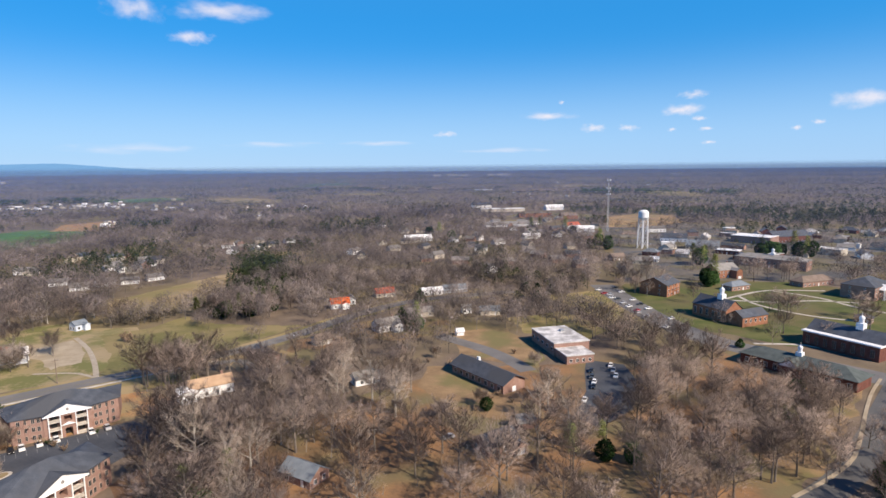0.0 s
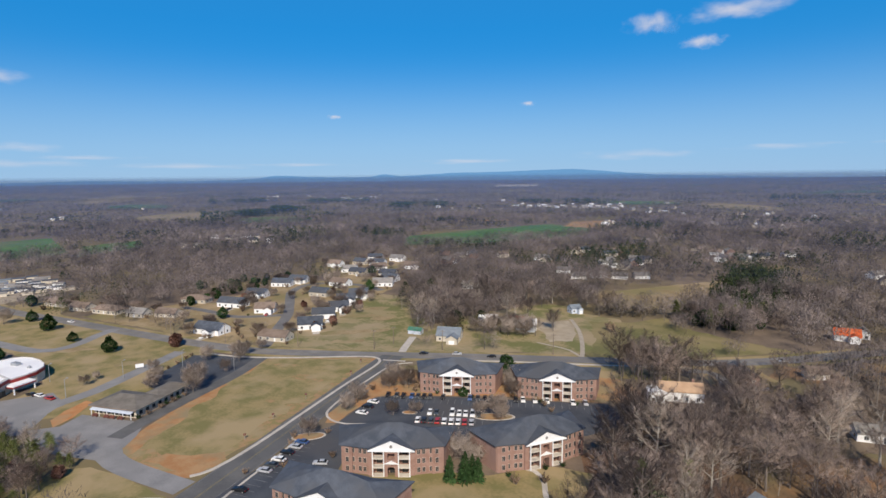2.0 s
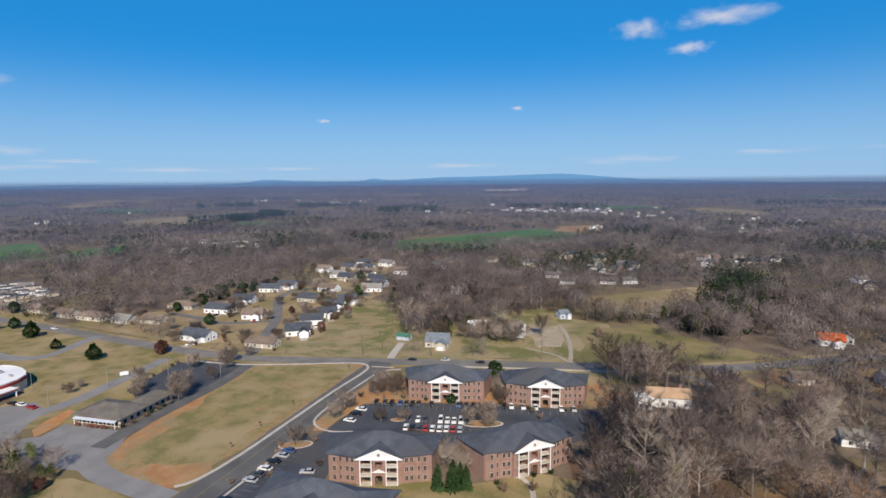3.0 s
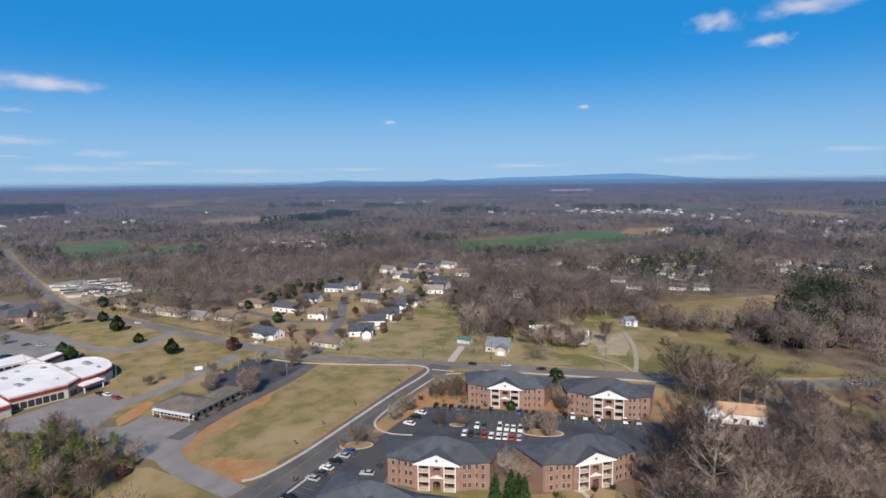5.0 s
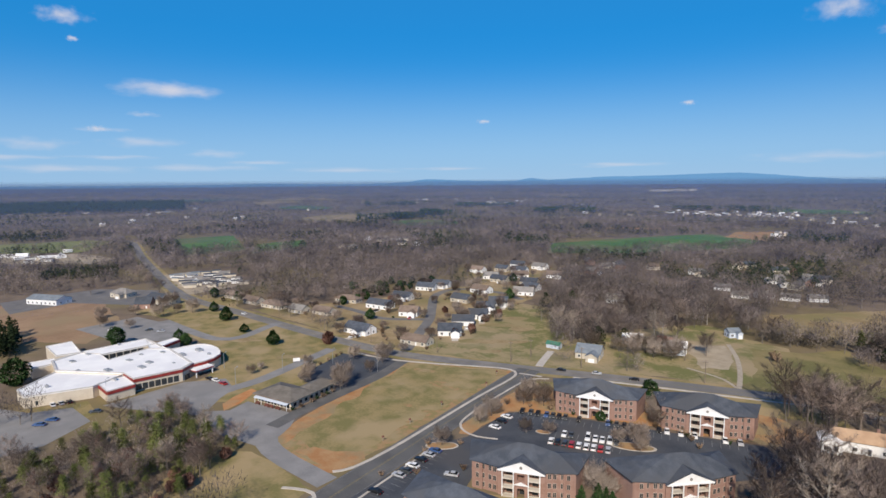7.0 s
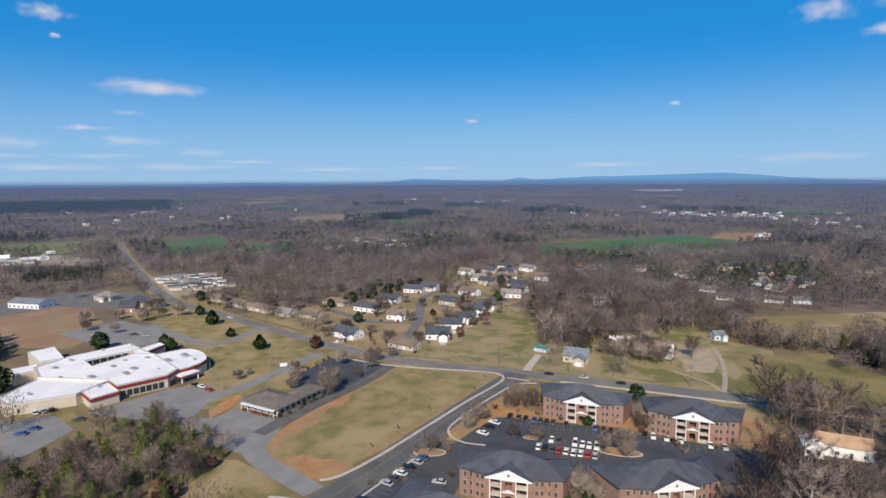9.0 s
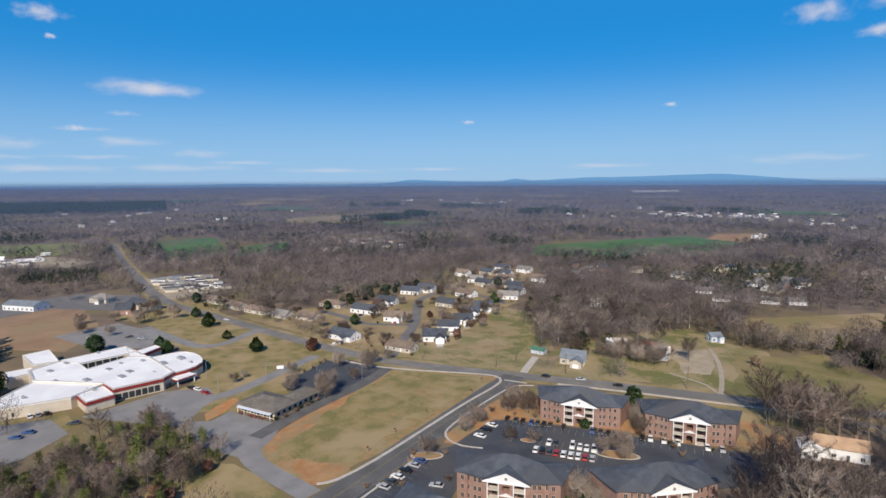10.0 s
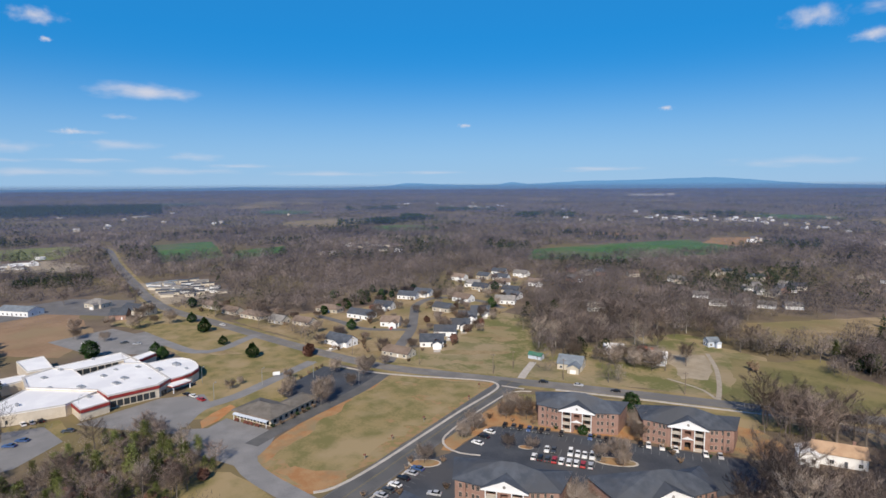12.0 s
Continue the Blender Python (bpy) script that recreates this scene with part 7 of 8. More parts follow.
for x, y in ((-162, 114), (-168, 104), (-179, 142), (-175, 132), (-174, 158), (-180, 162), (-176, 168), (-158, 172), (-132, 184), (-124, 168), (-128, 160), (-228, 78), (-231, 84), (-234, 90), (-237, 96), (-270, 94), (-274, 100), (-278, 106), (-282, 112), (-286, 118), (-289, 122), (-146, 104), (-140, 92), (-152, 90), (-158, 80), (-164, 100)):
    plant("shrub", x, y, 1.0)
for x, y in ((-172, 169), (-169, 166), (-167, 163), (-158, 184), (-155, 181), (-149, 190), (-146, 194), (-144, 199), (-141, 203), (-126, 190), (-122, 187), (-117, 185), (-112, 182), (-186, 170), (-184, 160), (-182, 152), (-180, 146), (-189, 176), (-183, 166), (-92, 130), (-86, 136), (-140, 110), (-136, 106)):
    plant("shrub", x, y, 1.2)
for i, (x, y) in enumerate(YARD):
    plant(("small", "shrub", "rust", "shrub", "small", "green_shrub")[i % 6], x, y, 0.9)


def off_roads(x, y):
    q = Vector((x, y))
    for line, w in LINES:
        for a, b in zip(line[:-1], line[1:]):
            d = Vector((b.x - a.x, b.y - a.y))
            o = q - Vector((a.x, a.y))
            if (o - d * min(1.0, max(0.0, o.dot(d) / max(d.length_squared, 1e-6)))).length < w - 1.0:
                return False
    return True


# tall bare trees between the flat-roofed hall and the campus street
for x, y in ((98, 285), (108, 292), (120, 290), (130, 282), (112, 278), (124, 270), (134, 262), (104, 266), (116, 258), (128, 248), (138, 240), (110, 246)):
    if off_roads(x, y):
        plant("bare", x, y, 0.95)
# bare trees and brown bushes between the small houses
rng = random.Random(63)
HOMES = [(q[0], q[1]) for q in sub + sub2 + sub3] + [(-284, 168), (-418, 184), (-389, 152), (-485, 113), (-431, 129), (-405, 139), (-456, 120)]
for i, (hx, hy) in enumerate(HOMES):
    for kind, k in (("yard", 0.85), ("shrub", 1.5), ("yard", 0.65), ("shrub", 1.2)):
        for tries in range(12):
            a, dist = rng.uniform(0, 6.283), rng.uniform(10.5, 17)
            x, y = hx + dist * math.cos(a), hy + dist * math.sin(a)
            if min(math.hypot(x - u, y - v) for u, v in HOMES) > 10.3 and off_roads(x, y) and (kind == "shrub" or y - hy - (x - hx) > -3):
                plant(kind, x, y, k)
                break
for x, y in ((-196, 262), (-188, 258), (-180, 262), (-184, 270), (-203, 262), (-218, 244), (-206, 252), (-192, 270), (-198, 254)):
    plant("small", x, y, 1.3)
for x, y in ((-115, 107), (-128, 98), (-96, 132), (-87, 148), (-90, 143), (-144, 173), (-108, 194), (-120, 187), (-158, 167), (-227, 74), (-233, 87), (-236, 93)):
    plant("green_shrub", x, y, 1.0)


# the woods, uncounted
def woods(name, label, material, places, blades, seed, evergreen=False, loose=0.3, trunks=0.5, limbs=0):
    """places: x, y, z, height, radius for each tree; blades: slivers a tree."""
    rs = np.random.RandomState(seed)
    n = len(places)
    P = np.repeat(places, blades, axis=0)
    k = len(P)
    u = rs.rand(k)
    a = rs.rand(k) * 6.2832
    ln = P[:, 3] * ((0.05 if blades > 100 else 0.075) + 0.07 * rs.rand(k))
    span, deep = (45, 1.0) if blades > 100 else (230, 1.9)
    kin = deep * np.array([noise.noise((x / span, y / span, 21.0)) for x, y in places[:, :2]])
    own = np.clip((1 + 0.3 * kin) * np.exp((0.27 if blades > 100 else 0.16) * rs.randn(n)), 0.5, 1.35)
    if evergreen:
        f = u ** 0.8
        rad = P[:, 4] * (1 - f) ** 0.6 * (0.35 + 0.65 * rs.rand(k))
        c = np.stack([P[:, 0] + rad * np.cos(a), P[:, 1] + rad * np.sin(a), P[:, 2] + P[:, 3] * (0.08 + 0.86 * f)], 1)
        d = np.stack([np.cos(a) * 0.8, np.sin(a) * 0.8, 0.1 + 0.5 * rs.rand(k)], 1) + rs.randn(k, 3) * (0.3 + loose)
    else:
        q = rs.randn(k, 3)
        q /= np.linalg.norm(q, axis=1)[:, None]
        q *= (rs.rand(k) ** 0.36)[:, None]
        up = P[:, 3] * (0.60 + 0.36 * q[:, 2])
        c = np.stack([P[:, 0] + P[:, 4] * q[:, 0], P[:, 1] + P[:, 4] * q[:, 1], P[:, 2] + up], 1)
        d = np.stack([P[:, 4] * q[:, 0], P[:, 4] * q[:, 1], up - P[:, 3] * 0.22], 1)
        d = d / np.linalg.norm(d, axis=1)[:, None] + rs.randn(k, 3) * loose
    d *= (ln / np.linalg.norm(d, axis=1))[:, None]
    b = rs.rand(k) * 6.2832
    w = (P[:, 5] * (0.9 + 1.1 * rs.rand(k)))[:, None]
    side = np.stack([np.cos(b), np.sin(b), rs.randn(k) * 0.3], 1) * w / 2
    v = np.stack([c - side - d * 0.3, c + side - d * 0.3, c + d * 0.7], 1).reshape(-1, 3)
    if not evergreen and trunks:
        t = rs.permutation(n)[:int(n * trunks)]
        q, b = places[t], rs.rand(len(t)) * 6.2832
        foot = np.stack([q[:, 0], q[:, 1], q[:, 2]], 1)
        off = np.stack([np.cos(b), np.sin(b), b * 0], 1) * (0.16 + q[:, 5:6] * 0.35)
        tip = foot + np.stack([rs.randn(len(t)) * 0.6, rs.randn(len(t)) * 0.6, q[:, 3] * 0.82], 1)
        v = np.concatenate([v, np.stack([foot - off, foot + off, tip], 1).reshape(-1, 3)])
        if limbs:
            q = np.repeat(places, limbs, axis=0)
            b, r = rs.rand(len(q)) * 6.2832, 0.35 + 0.5 * rs.rand(len(q))
            foot = np.stack([q[:, 0], q[:, 1], q[:, 2] + q[:, 3] * (0.12 + 0.3 * rs.rand(len(q)))], 1)
            tip = np.stack([q[:, 0] + q[:, 4] * r * np.cos(b), q[:, 1] + q[:, 4] * r * np.sin(b), q[:, 2] + q[:, 3] * (0.6 + 0.3 * rs.rand(len(q)))], 1)
            off = np.stack([-np.sin(b), np.cos(b), b * 0], 1) * (0.06 + q[:, 5:6] * 0.3)
            v = np.concatenate([v, np.stack([foot - off, foot + off, tip], 1).reshape(-1, 3)])
    # soft light: each twig takes the crown's roundness as its normal, and turns its face to the sun
    mid_ = np.repeat(np.stack([places[:, 0], places[:, 1], places[:, 2] + places[:, 3] * 0.5], 1), blades, axis=0)
    nrm = (c - mid_) / P[:, 4:5]
    nrm = nrm * 1.15 + np.array([0, 0, 0.5]) + rs.randn(k, 3) * 0.15
    nrm = np.concatenate([nrm, np.tile((0.4, -0.4, 0.8), (len(v) // 3 - k, 1))])
    nrm /= np.linalg.norm(nrm, axis=1)[:, None]
    me = soup(name, v, nrm)
    tones = np.concatenate([np.repeat(own, blades), np.ones(len(v) // 3 - k)])
    me.attributes.new("tone", "FLOAT", "POINT").data.foreach_set("value", np.repeat(tones, 3).astype(np.float32))
    me.materials.append(material)
    me.materials.append(PALEWOOD)
    me.polygons.foreach_set("material_index", np.where(np.arange(len(v) // 3) >= k, 1, 0).astype(np.int32))
    return tagged(new(name, me), label, "woods", kind="stuff")


def scatter(r0, r1, spacing, seed, size=(11, 16), width=0.3, a0=-44, a1=100):
    rs = random.Random(seed)
    out = []
    r = r0
    while r < r1:
        s = spacing(r)
        n = int(radians(a1 - a0) * r / s)
        for i in range(n):
            a = radians(a0) + radians(a1 - a0) * (i + rs.uniform(-0.45, 0.45) + 0.5) / n
            rr = r + rs.uniform(-0.5, 0.5) * s
            out.append((-rr * math.sin(a), rr * math.cos(a)))
        r += s * 0.9
    xs, ys = np.array([p[0] for p in out]), np.array([p[1] for p in out])
    ok = free(xs, ys, rs)
    # the near groves stand there already
    ok &= ~((xs > -132) & (xs < 160) & (ys < 262) & (ys > 95) & (xs * xs + ys * ys < 310 ** 2))
    ok &= ~((xs > -270) & (xs < -165) & (ys < 55))
    rows = []
    for x, y in zip(xs[ok], ys[ok]):
        if noise.noise((x / 30, y / 30, 12.0)) < -0.38:
            continue
        h = rs.uniform(*size) * (0.88 + 0.35 * noise.noise((x / 55, y / 55, 2.0)))
        rows.append((float(x), float(y), height(x, y), h, h * rs.uniform(0.34, 0.52), width(math.hypot(x, y)), noise.noise((x / 160, y / 160, 5.0)) + 0.6 * noise.noise((x / 45, y / 45, 9.0)) + rs.uniform(-0.25, 0.25)))
    return np.array(rows)


def thicket(poly, spacing, seed, size, blades, wide=0.12, colour=None):
    """Undergrowth and thin trees between the tall ones."""
    rs = random.Random(seed)
    xs0, ys0 = [p[0] for p in poly], [p[1] for p in poly]
    pts = [(x + rs.uniform(-0.5, 0.5) * spacing, y + rs.uniform(-0.5, 0.5) * spacing) for x in np.arange(min(xs0), max(xs0), spacing) for y in np.arange(min(ys0), max(ys0), spacing)]
    xs, ys = np.array([p[0] for p in pts]), np.array([p[1] for p in pts])
    ok = inside(poly, xs, ys) & free(xs, ys, rs, -2.0)
    rows = np.array([(float(x), float(y), 0.0, h, h * rs.uniform(0.3, 0.45), wide) for x, y, h in ((x, y, rs.uniform(*size)) for x, y in zip(xs[ok], ys[ok]))])
    woods("undergrowth", "brown bare undergrowth and thin trees", colour or WOODS, rows, blades, seed)


thicket([(-64, 112), (-72, 150), (-84, 176), (-96, 210), (-128, 246), (-98, 266), (-62, 250), (-30, 260), (-22, 190), (-26, 110), (-50, 96)], 7.5, 71, (5, 11), 130)
thicket([(-26, 100), (-28, 240), (60, 250), (62, 182), (40, 100)], 15.0, 72, (2, 5), 70, 0.1, SHRUB)
thicket([(60, 100), (66, 182), (98, 244), (132, 254), (146, 220), (150, 186), (120, 146), (110, 110)], 14.0, 73, (2, 5), 70, 0.1, SHRUB)
thicket([(-240, -34), (-236, -10), (-246, 8), (-258, 22), (-252, 36), (-226, 43), (-206, 50), (-194, 36), (-176, 20), (-190, -30)], 5.0, 74, (3, 7), 90, 0.10)
thicket([(-240, -34), (-236, -10), (-246, 8), (-258, 22), (-252, 36), (-226, 43), (-210, 44), (-206, 30), (-200, 8), (-204, -30)], 6.5, 79, (5, 8), 80, 0.09, PALETWIG)
thicket([(-690, -70), (-690, 60), (-610, 66), (-565, 68), (-600, 20), (-580, -60)], 10, 77, (7, 12), 60, 0.3)
thicket([(-500, 62), (-470, 86), (-500, 110), (-540, 84), (-530, 64)], 9, 78, (4, 8), 60, 0.25)
thicket([(-230, 238), (-268, 262), (-252, 312), (-222, 326), (-219, 292), (-222, 258)], 6.5, 75, (9, 15), 110, 0.2)
thicket([(-170, 332), (-186, 376), (-168, 396), (-112, 400), (-94, 350), (-108, 344), (-138, 368), (-142, 352), (-152, 338)], 3.4, 76, (4, 7.5), 90, 0.22, BRUSH)
mid = scatter(150, 470, lambda r: 9.6, 31, (12, 22), lambda r: 0.07 + r / 3600)
middle = scatter(470, 820, lambda r: 9.2 + (r - 470) / 180, 34, (12, 21), lambda r: 0.10 + r / 3000)
far = scatter(820, 1300, lambda r: 11.1 + (r - 820) / 180, 32, (12, 21), lambda r: 0.20 + r / 2300)
horizon = scatter(1300, 4700, lambda r: 14 + (r - 1300) / 110, 33, (12, 18), lambda r: 0.45 + r / 1300)
for rows, blades, seed, lim, loose in ((mid, 400, 41, 0.5, 0.5), (middle, 130, 44, 0.4, 0.5), (far, 62, 42, 0.37, 0.5), (horizon, 12, 43, 0.24, 0.9)):
    az, rr = np.degrees(np.arctan2(-rows[:, 0], rows[:, 1])), np.hypot(rows[:, 0], rows[:, 1])
    belt = np.zeros(len(rows))
    # some belts, first the 88-degree one, put cloud shadow in as dark pines
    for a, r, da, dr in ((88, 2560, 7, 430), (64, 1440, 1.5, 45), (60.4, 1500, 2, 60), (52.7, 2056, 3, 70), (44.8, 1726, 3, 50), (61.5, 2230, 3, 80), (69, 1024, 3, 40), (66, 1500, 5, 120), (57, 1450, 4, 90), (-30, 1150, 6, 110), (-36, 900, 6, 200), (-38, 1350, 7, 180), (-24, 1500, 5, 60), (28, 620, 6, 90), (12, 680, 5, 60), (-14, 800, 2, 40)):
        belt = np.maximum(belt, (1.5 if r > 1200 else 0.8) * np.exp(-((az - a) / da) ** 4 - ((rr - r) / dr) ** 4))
    band = np.array([noise.noise((a / 7, r / 130, 3.0)) for a, r in zip(az, rr)])
    # the larger pine share far off also stands in for cloud shadow
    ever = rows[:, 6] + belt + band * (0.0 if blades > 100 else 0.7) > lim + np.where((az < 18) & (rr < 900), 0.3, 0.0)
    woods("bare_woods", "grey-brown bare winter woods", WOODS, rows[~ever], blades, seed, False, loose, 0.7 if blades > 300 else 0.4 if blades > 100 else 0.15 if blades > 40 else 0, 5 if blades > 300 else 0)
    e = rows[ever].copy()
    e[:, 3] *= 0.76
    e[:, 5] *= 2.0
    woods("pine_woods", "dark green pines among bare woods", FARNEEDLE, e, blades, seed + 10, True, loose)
# dense dark pine forests far off; some, like the 88-degree band, stand in for cloud shadow
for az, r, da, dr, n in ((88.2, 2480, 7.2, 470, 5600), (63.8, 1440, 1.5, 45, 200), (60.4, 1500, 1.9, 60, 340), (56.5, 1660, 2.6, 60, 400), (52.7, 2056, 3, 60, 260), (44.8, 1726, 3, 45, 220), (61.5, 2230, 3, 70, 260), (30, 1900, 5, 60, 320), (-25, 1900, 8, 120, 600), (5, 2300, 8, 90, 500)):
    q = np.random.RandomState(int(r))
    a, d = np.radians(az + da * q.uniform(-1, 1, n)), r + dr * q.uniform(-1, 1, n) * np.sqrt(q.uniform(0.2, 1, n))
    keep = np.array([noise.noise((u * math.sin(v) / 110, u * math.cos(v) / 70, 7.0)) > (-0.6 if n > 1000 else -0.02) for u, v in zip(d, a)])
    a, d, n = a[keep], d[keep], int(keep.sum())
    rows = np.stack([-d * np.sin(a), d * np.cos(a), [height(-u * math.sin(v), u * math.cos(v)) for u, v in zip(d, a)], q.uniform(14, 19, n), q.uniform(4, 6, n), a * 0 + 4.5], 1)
    woods("pine_woods", "dense dark pines far off, in places standing in for cloud shadow", NEEDLE, rows, 12, 90 + int(az), True, 0.6)
# the dark pine stand and the clipped evergreen rows
rs = random.Random(50)
stand = [(x, y) for x, y in ((rs.uniform(-150, -84), rs.uniform(372, 565)) for _ in range(900)) if noise.noise((x / 16, y / 24, 4.0)) > -0.08 and -112 - (y - 372) * 0.28 < x + rs.uniform(-6, 6) < -76 - (y - 372) * 0.15]
rows = np.array([(x, y, 0, rs.uniform(7, 14), rs.uniform(2.6, 4.4), 0.75) for x, y in stand])
woods("pine_woods", "dark green stand of pines beside the hay field", FARNEEDLE, rows, 80, 61, True)
rows = np.array([(rs.uniform(-446, -384), rs.uniform(-66, -28), 0, rs.uniform(9, 14), 3.8, 0.8) for _ in range(125)])
woods("pine_woods", "dark evergreen clump beside the brown field", FARNEEDLE, rows, 80, 63, True)
rows = np.array([(-690 - 62 * u + 24 * t, -26 + 66 * t + 4 * u, 0, rs.uniform(6, 8.5), 3.2, 0.9) for u, t in ((rs.randint(0, 5) / 5, rs.random()) for _ in range(330))])
woods("pine_woods", "dark evergreen rows beside the road", FARNEEDLE, rows, 26, 62, True)

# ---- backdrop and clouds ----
# distance haze is put into these ridges as bluish emission colour
HAZE = glow("haze_glow_mountains", (0.12, 0.29, 0.52), 0.9)
FARHAZE = glow("haze_glow_woods", (0.105, 0.125, 0.20), 0.85)


def ridge(name, label, material, r, crest, a0, a1, low):
    n = int((a1 - a0) * 4)
    v = []
    for i in range(n + 1):
        a = a0 + (a1 - a0) * i / n
        x, y = -r * math.sin(radians(a)), r * math.cos(radians(a))
        v += [(x, y, low), (x, y, 95 + r * math.tan(radians(crest(a)))), (x * 1.008, y * 1.008, low)]
    f = [(3 * i + k, 3 * i + 3 + k, 3 * i + 4 + k, 3 * i + 1 + k) for i in range(n) for k in (0, 1)]
    return tagged(new(name, Shape().add(v, f).mesh(name, material)), label, kind="structure")


CREST_AZ = (-50, -41, -26, -5, 11, 17, 22, 25.5, 29.5, 33.5, 36.5, 41.5, 45, 46.5, 48.1, 49.5, 51, 55, 57, 58.4, 60, 62.3, 66, 70, 74, 79, 86, 95, 112)
CREST_EL = (-0.3, -0.28, -0.32, -0.36, -0.3, -0.12, 0.02, 0.3, 0.64, 0.56, 0.45, 0.39, 0.2, 0.12, 0.33, 0.1, 0.05, 0.12, 0.22, 0.3, 0.05, -0.1, -0.17, -0.12, -0.04, -0.15, -0.16, -0.14, -0.2)


def mountains(a):
    return float(np.interp(a, CREST_AZ, CREST_EL)) + 0.035 * noise.noise((a / 1.2, 2, 0)) + 0.02 * noise.noise((a / 0.4, 5, 0))


ridge("backdrop", "mountain ridge on the horizon, blue haze put in as glow", HAZE, 4770, mountains, -50, 112, 20)
ridge("backdrop", "low wooded ridge on the horizon, haze put in as glow", FARHAZE, 4740, lambda a: -0.36 + 0.05 * noise.noise((a / 2.5, 1, 0)) + 0.03 * noise.noise((a / 0.6, 8, 0)), -50, 112, 20)
ridge("backdrop", "low wooded skyline behind, haze put in as glow", FARHAZE, 4870, lambda a: -0.3 + 0.05 * noise.noise((a / 2.5, 1, 0)), 112, 310, 20)


def cloud_material(name, density, softness, scale):
    m = bpy.data.materials.new(name)
    m.use_nodes = True
    n, link = m.node_tree.nodes, m.node_tree.links
    n.remove(n["Principled BSDF"])
    co = n.new("ShaderNodeTexCoord")
    uv = co.outputs["UV"]
    tex = n.new("ShaderNodeTexNoise")
    tex.inputs["Scale"].default_value, tex.inputs["Detail"].default_value = scale, 7
    info = n.new("ShaderNodeObjectInfo")
    mp = n.new("ShaderNodeMapping")
    comb = n.new("ShaderNodeCombineXYZ")
    mul = n.new("ShaderNodeMath")
    mul.operation = "MULTIPLY"
    mul.inputs[1].default_value = 37.0
    link.new(info.outputs["Random"], mul.inputs[0])
    link.new(mul.outputs[0], comb.inputs[0])
    link.new(mul.outputs[0], comb.inputs[2])
    link.new(comb.outputs[0], mp.inputs["Location"])
    mp.inputs["Scale"].default_value = (2.2, 1.0, 1.0)
    link.new(uv, mp.inputs["Vector"])
    link.new(mp.outputs[0], tex.inputs["Vector"])
    grad = n.new("ShaderNodeTexGradient")
    grad.gradient_type = "SPHERICAL"
    g = n.new("ShaderNodeMapping")
    g.inputs["Location"].default_value, g.inputs["Scale"].default_value = (-1, -1, 0), (2, 2, 0)
    link.new(uv, g.inputs["Vector"])
    link.new(g.outputs[0], grad.inputs["Vector"])
    add = n.new("ShaderNodeMath")
    add.operation = "MULTIPLY_ADD"
    add.inputs[1].default_value = 1.1
    link.new(tex.outputs["Fac"], add.inputs[0])
    link.new(grad.outputs["Fac"], add.inputs[2])
    r = n.new("ShaderNodeMapRange")
    r.interpolation_type = "SMOOTHSTEP"
    r.inputs["From Min"].default_value, r.inputs["From Max"].default_value = 0.82, 0.82 + softness
    r.inputs["To Max"].default_value = density
    link.new(add.outputs[0], r.inputs["Value"])
    edge = n.new("ShaderNodeMath")
    edge.operation = "MULTIPLY"
    e2 = n.new("ShaderNodeMapRange")
    e2.inputs["From Max"].default_value = 0.25
    link.new(grad.outputs["Fac"], e2.inputs["Value"])
    link.new(r.outputs[0], edge.inputs[0])
    link.new(e2.outputs[0], edge.inputs[1])
    em, tr, mx = n.new("ShaderNodeEmission"), n.new("ShaderNodeBsdfTransparent"), n.new("ShaderNodeMixShader")
    em.inputs["Color"].default_value, em.inputs["Strength"].default_value = (0.90, 0.87, 0.92, 1), 0.85
    link.new(edge.outputs[0], mx.inputs[0])
    link.new(tr.outputs[0], mx.inputs[1])
    link.new(em.outputs[0], mx.inputs[2])
    link.new(mx.outputs[0], n["Material Output"].inputs["Surface"])
    return m


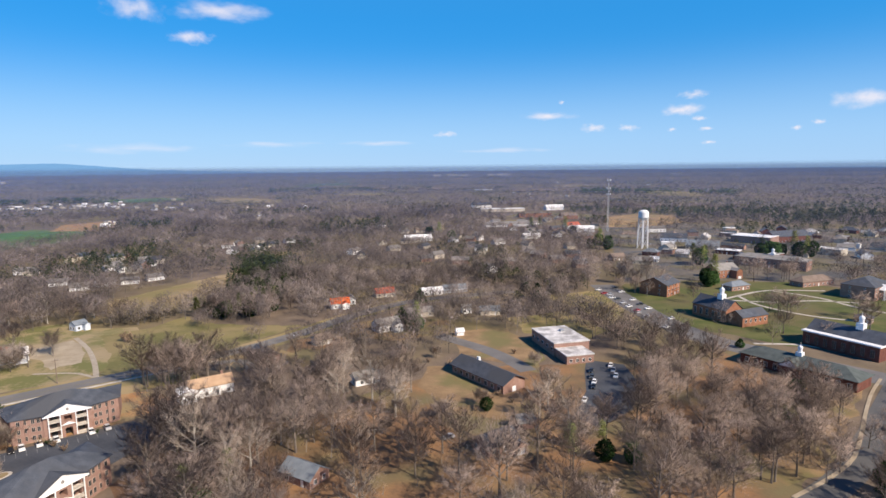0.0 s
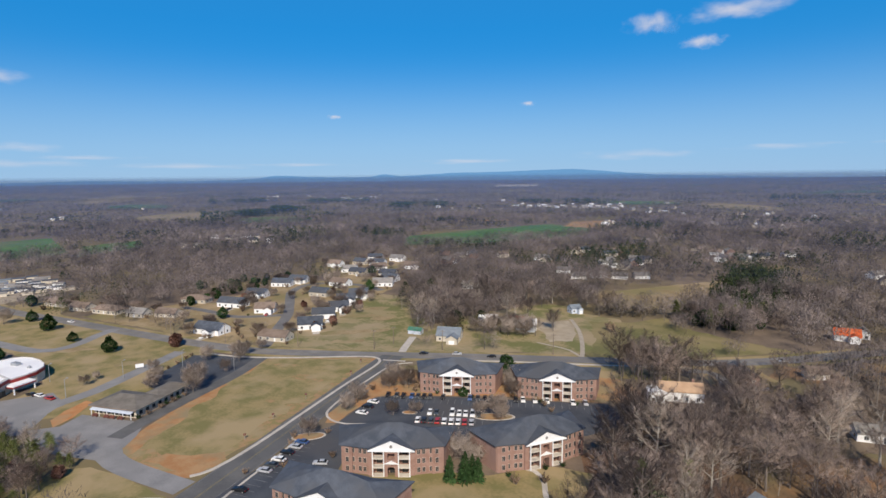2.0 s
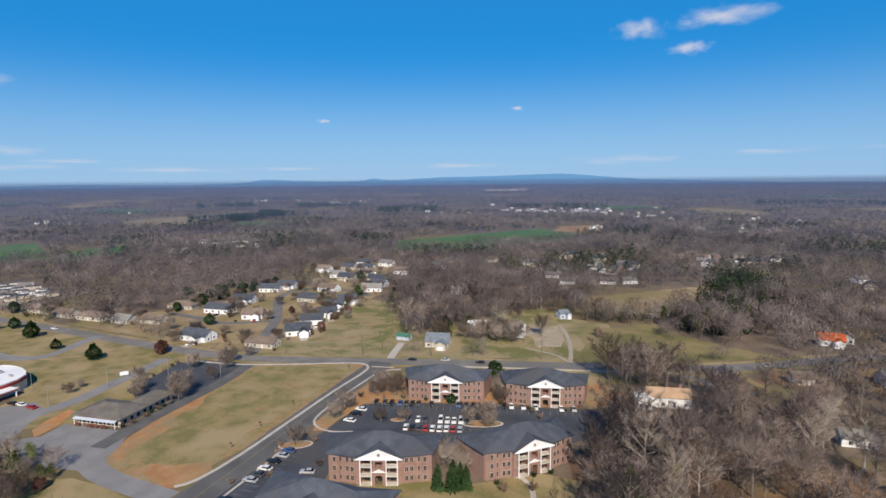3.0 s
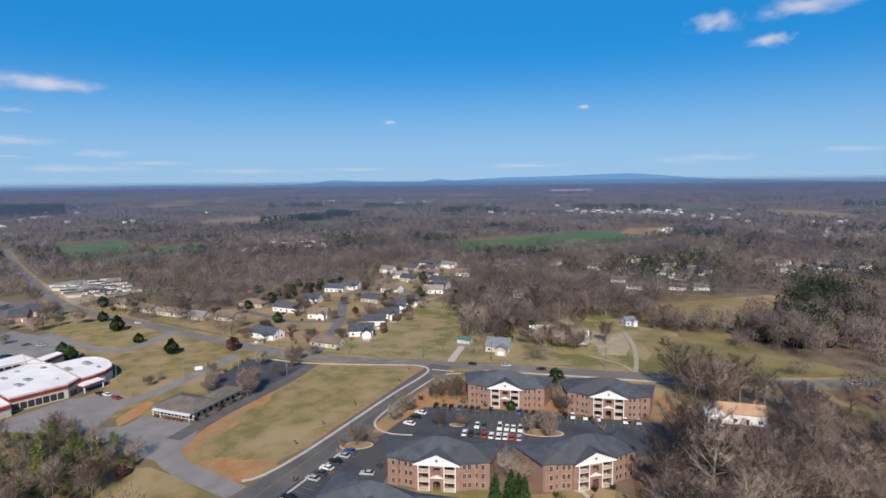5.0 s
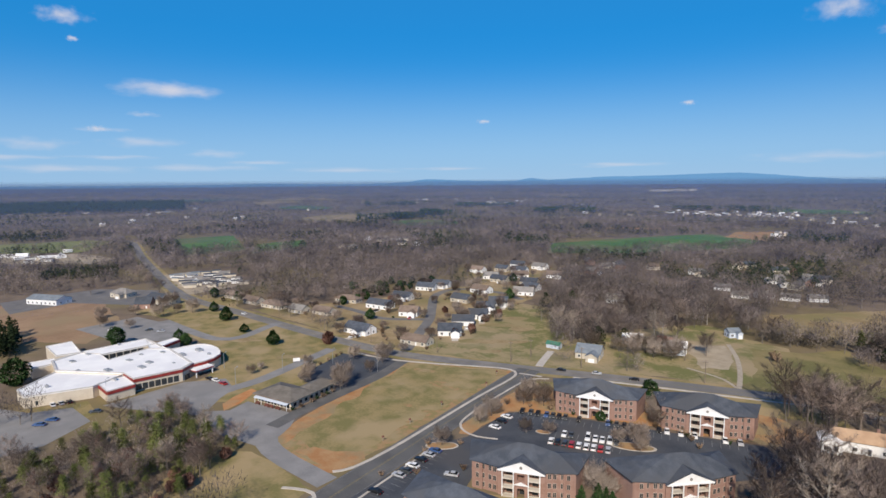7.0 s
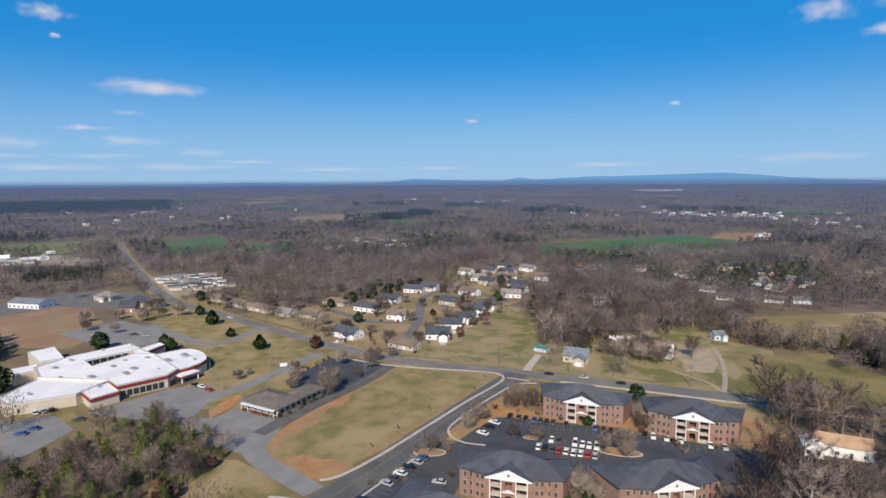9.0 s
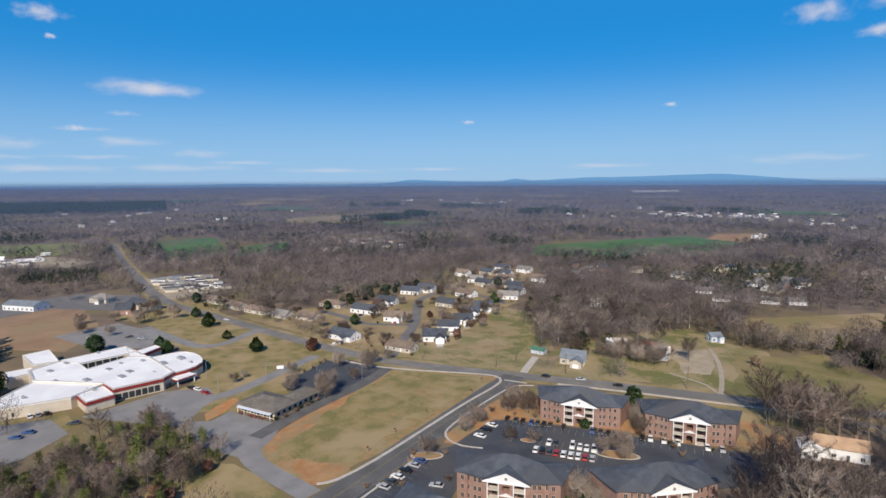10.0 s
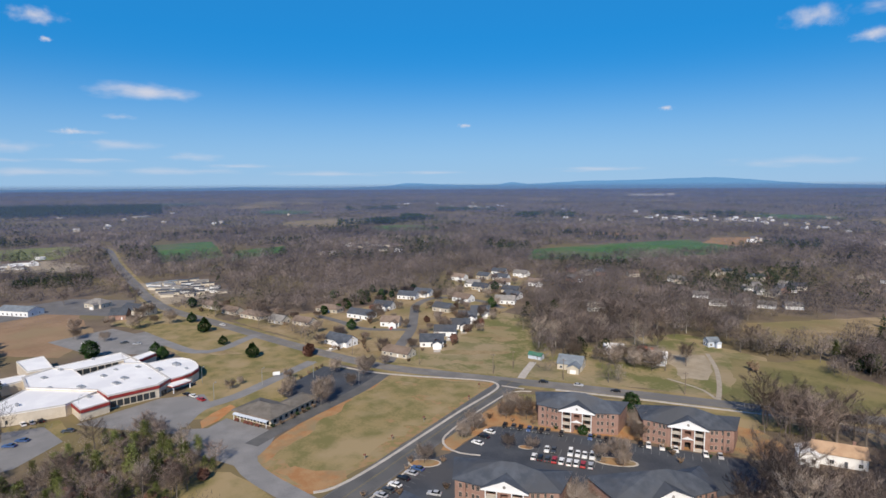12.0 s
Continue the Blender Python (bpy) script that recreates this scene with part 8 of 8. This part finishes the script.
def veil(r, low, top, thick, colour, label, fade=0.0, strength=0.0):
    """A see-through shell round the whole horizon, standing in for haze, from low metres up to top degrees; it thins
    out above fade of its height.
    The woods' shells are blue-coloured surfaces that the sun lights; the sky's, behind everything, glows by emission."""
    m = bpy.data.materials.new("haze_shell")
    m.use_nodes = True
    m.cycles.use_bump_map_correction = False
    n, link = m.node_tree.nodes, m.node_tree.links
    n.remove(n["Principled BSDF"])
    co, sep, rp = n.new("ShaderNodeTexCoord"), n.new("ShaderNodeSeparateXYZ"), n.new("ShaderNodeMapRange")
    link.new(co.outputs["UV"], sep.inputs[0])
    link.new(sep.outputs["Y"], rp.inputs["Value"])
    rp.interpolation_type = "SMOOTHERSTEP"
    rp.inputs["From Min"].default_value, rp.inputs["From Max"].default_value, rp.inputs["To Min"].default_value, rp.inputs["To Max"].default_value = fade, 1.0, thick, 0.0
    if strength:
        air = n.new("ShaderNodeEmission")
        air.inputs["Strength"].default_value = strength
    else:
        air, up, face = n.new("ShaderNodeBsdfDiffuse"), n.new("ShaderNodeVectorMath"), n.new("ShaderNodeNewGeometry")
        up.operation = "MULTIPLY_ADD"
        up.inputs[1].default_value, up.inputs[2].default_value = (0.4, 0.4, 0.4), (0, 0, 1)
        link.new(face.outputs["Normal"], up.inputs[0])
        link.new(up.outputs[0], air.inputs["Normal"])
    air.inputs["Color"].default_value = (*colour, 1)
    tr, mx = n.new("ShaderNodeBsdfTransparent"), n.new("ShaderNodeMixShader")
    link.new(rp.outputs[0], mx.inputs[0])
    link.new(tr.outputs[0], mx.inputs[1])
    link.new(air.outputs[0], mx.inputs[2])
    link.new(mx.outputs[0], n["Material Output"].inputs["Surface"])
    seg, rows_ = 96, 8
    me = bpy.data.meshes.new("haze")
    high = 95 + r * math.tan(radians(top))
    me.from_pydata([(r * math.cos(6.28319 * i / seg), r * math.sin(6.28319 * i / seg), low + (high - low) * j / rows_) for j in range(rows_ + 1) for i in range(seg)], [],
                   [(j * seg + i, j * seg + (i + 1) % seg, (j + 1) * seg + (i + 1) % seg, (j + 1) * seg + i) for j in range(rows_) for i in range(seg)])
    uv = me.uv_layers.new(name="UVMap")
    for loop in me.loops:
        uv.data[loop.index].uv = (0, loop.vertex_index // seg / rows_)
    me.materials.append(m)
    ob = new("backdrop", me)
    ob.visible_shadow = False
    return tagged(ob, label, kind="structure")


# added emissive ring; its glow paints the sky's pale haze near the horizon
veil(4780, 40, 13, 0.72, (0.36, 0.61, 0.93), "glowing pale blue shell standing in for horizon haze", strength=0.88)
# see-through shells added at growing distance; their blue colour imitates haze
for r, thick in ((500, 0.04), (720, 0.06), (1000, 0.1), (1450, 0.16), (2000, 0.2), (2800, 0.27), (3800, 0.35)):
    veil(r, -10, 0.35, thick, (0.075, 0.115, 0.225), "blue-tinted shell standing in for haze over the distant woods", 0.72)
CUMULUS, STREAK = cloud_material("white_cloud", 0.8, 0.95, 2.8), cloud_material("thin_cloud_veil", 0.40, 0.9, 2.6)


def cloud(az, el, wide, tall, material, label, r=4700):
    a, e = radians(az), radians(el)
    c = Vector((-math.sin(a) * math.cos(e), math.cos(a) * math.cos(e), math.sin(e))) * r + Vector((0, 0, 95))
    w, h = r * math.tan(radians(wide / 2)), r * math.tan(radians(tall / 2))
    me = bpy.data.meshes.new("cloud")
    nx, ny = 8, 4
    me.from_pydata([(w * (2 * i / nx - 1), h * (2 * j / ny - 1), 60 * ((2 * i / nx - 1) ** 2 + (2 * j / ny - 1) ** 2)) for j in range(ny + 1) for i in range(nx + 1)], [],
                   [(j * (nx + 1) + i, j * (nx + 1) + i + 1, (j + 1) * (nx + 1) + i + 1, (j + 1) * (nx + 1) + i) for j in range(ny) for i in range(nx)])
    uv = me.uv_layers.new(name="UVMap")
    for loop in me.loops:
        co = me.vertices[loop.vertex_index].co
        uv.data[loop.index].uv = (co.x / w / 2 + 0.5, co.y / h / 2 + 0.5)
    me.materials.append(material)
    ob = new("cloud", me)
    ob.matrix_basis = look(c, Vector((0, 0, 95)))
    ob.matrix_basis = Matrix.Translation(c) @ (Vector((0, 0, 95)) - c).to_track_quat("Z", "Y").to_matrix().to_4x4()
    ob.visible_shadow = False
    return tagged(ob, label, kind="structure")


for row in ((23.0, 13.4, 7.0, 3.2), (16.3, 13.8, 13.0, 2.8), (18.8, 11.5, 5.6, 1.9), (-18.6, 3.55, 4.0, 1.3), (-21.7, 3.5, 3.2, 1.0), (-26.2, 4.9, 6.0, 1.7), (-27.2, 6.2, 4.4, 1.2), (-14.3, 4.75, 8.0, 1.3), (-28.3, 3.2, 2.2, 0.6), (-39.8, 5.1, 7.0, 2.3), (-4.3, 3.2, 3.6, 1.0),
            (-35.3, 3.0, 1.4, 0.7), (-36.8, 3.4, 1.8, 0.7), (-28.6, 2.0, 2.2, 0.6), (-15.5, 6.0, 1.0, 0.6), (-27.7, 4.1, 2.2, 0.8), (-25.5, 3.2, 1.2, 0.6), (82.0, 8.15, 16.0, 2.6), (89.2, 13.4, 6.0, 2.2), (88.7, 11.7, 1.6, 0.8), (87.5, 4.7, 2.0, 0.8), (52.8, 5.8, 2.2, 0.7), (34.0, 6.9, 2.2, 0.8)):
    cloud(*row, CUMULUS, "small white fair-weather cloud")
for row in ((92, 3.3, 9, 1.8), (84, 3.6, 10, 1.6), (78, 2.7, 9, 1.3), (90, 1.3, 16, 1.3), (80, 1.4, 18, 1.2), (66, 1.2, 20, 0.9), (40, 1.5, 14, 0.9), (24, 1.9, 16, 1.4), (12, 2.3, 14, 0.9), (2, 2.4, 12, 0.8), (84, 6.0, 4, 0.8), (-10, 1.6, 14, 0.8), (94, 2.2, 14, 0.9), (86, 2.3, 12, 0.7), (74, 1.9, 12, 0.7), (87, 4.6, 7, 0.7), (56, 1.3, 16, 0.6)):
    cloud(*row, STREAK, "thin pale cloud veil near the horizon")
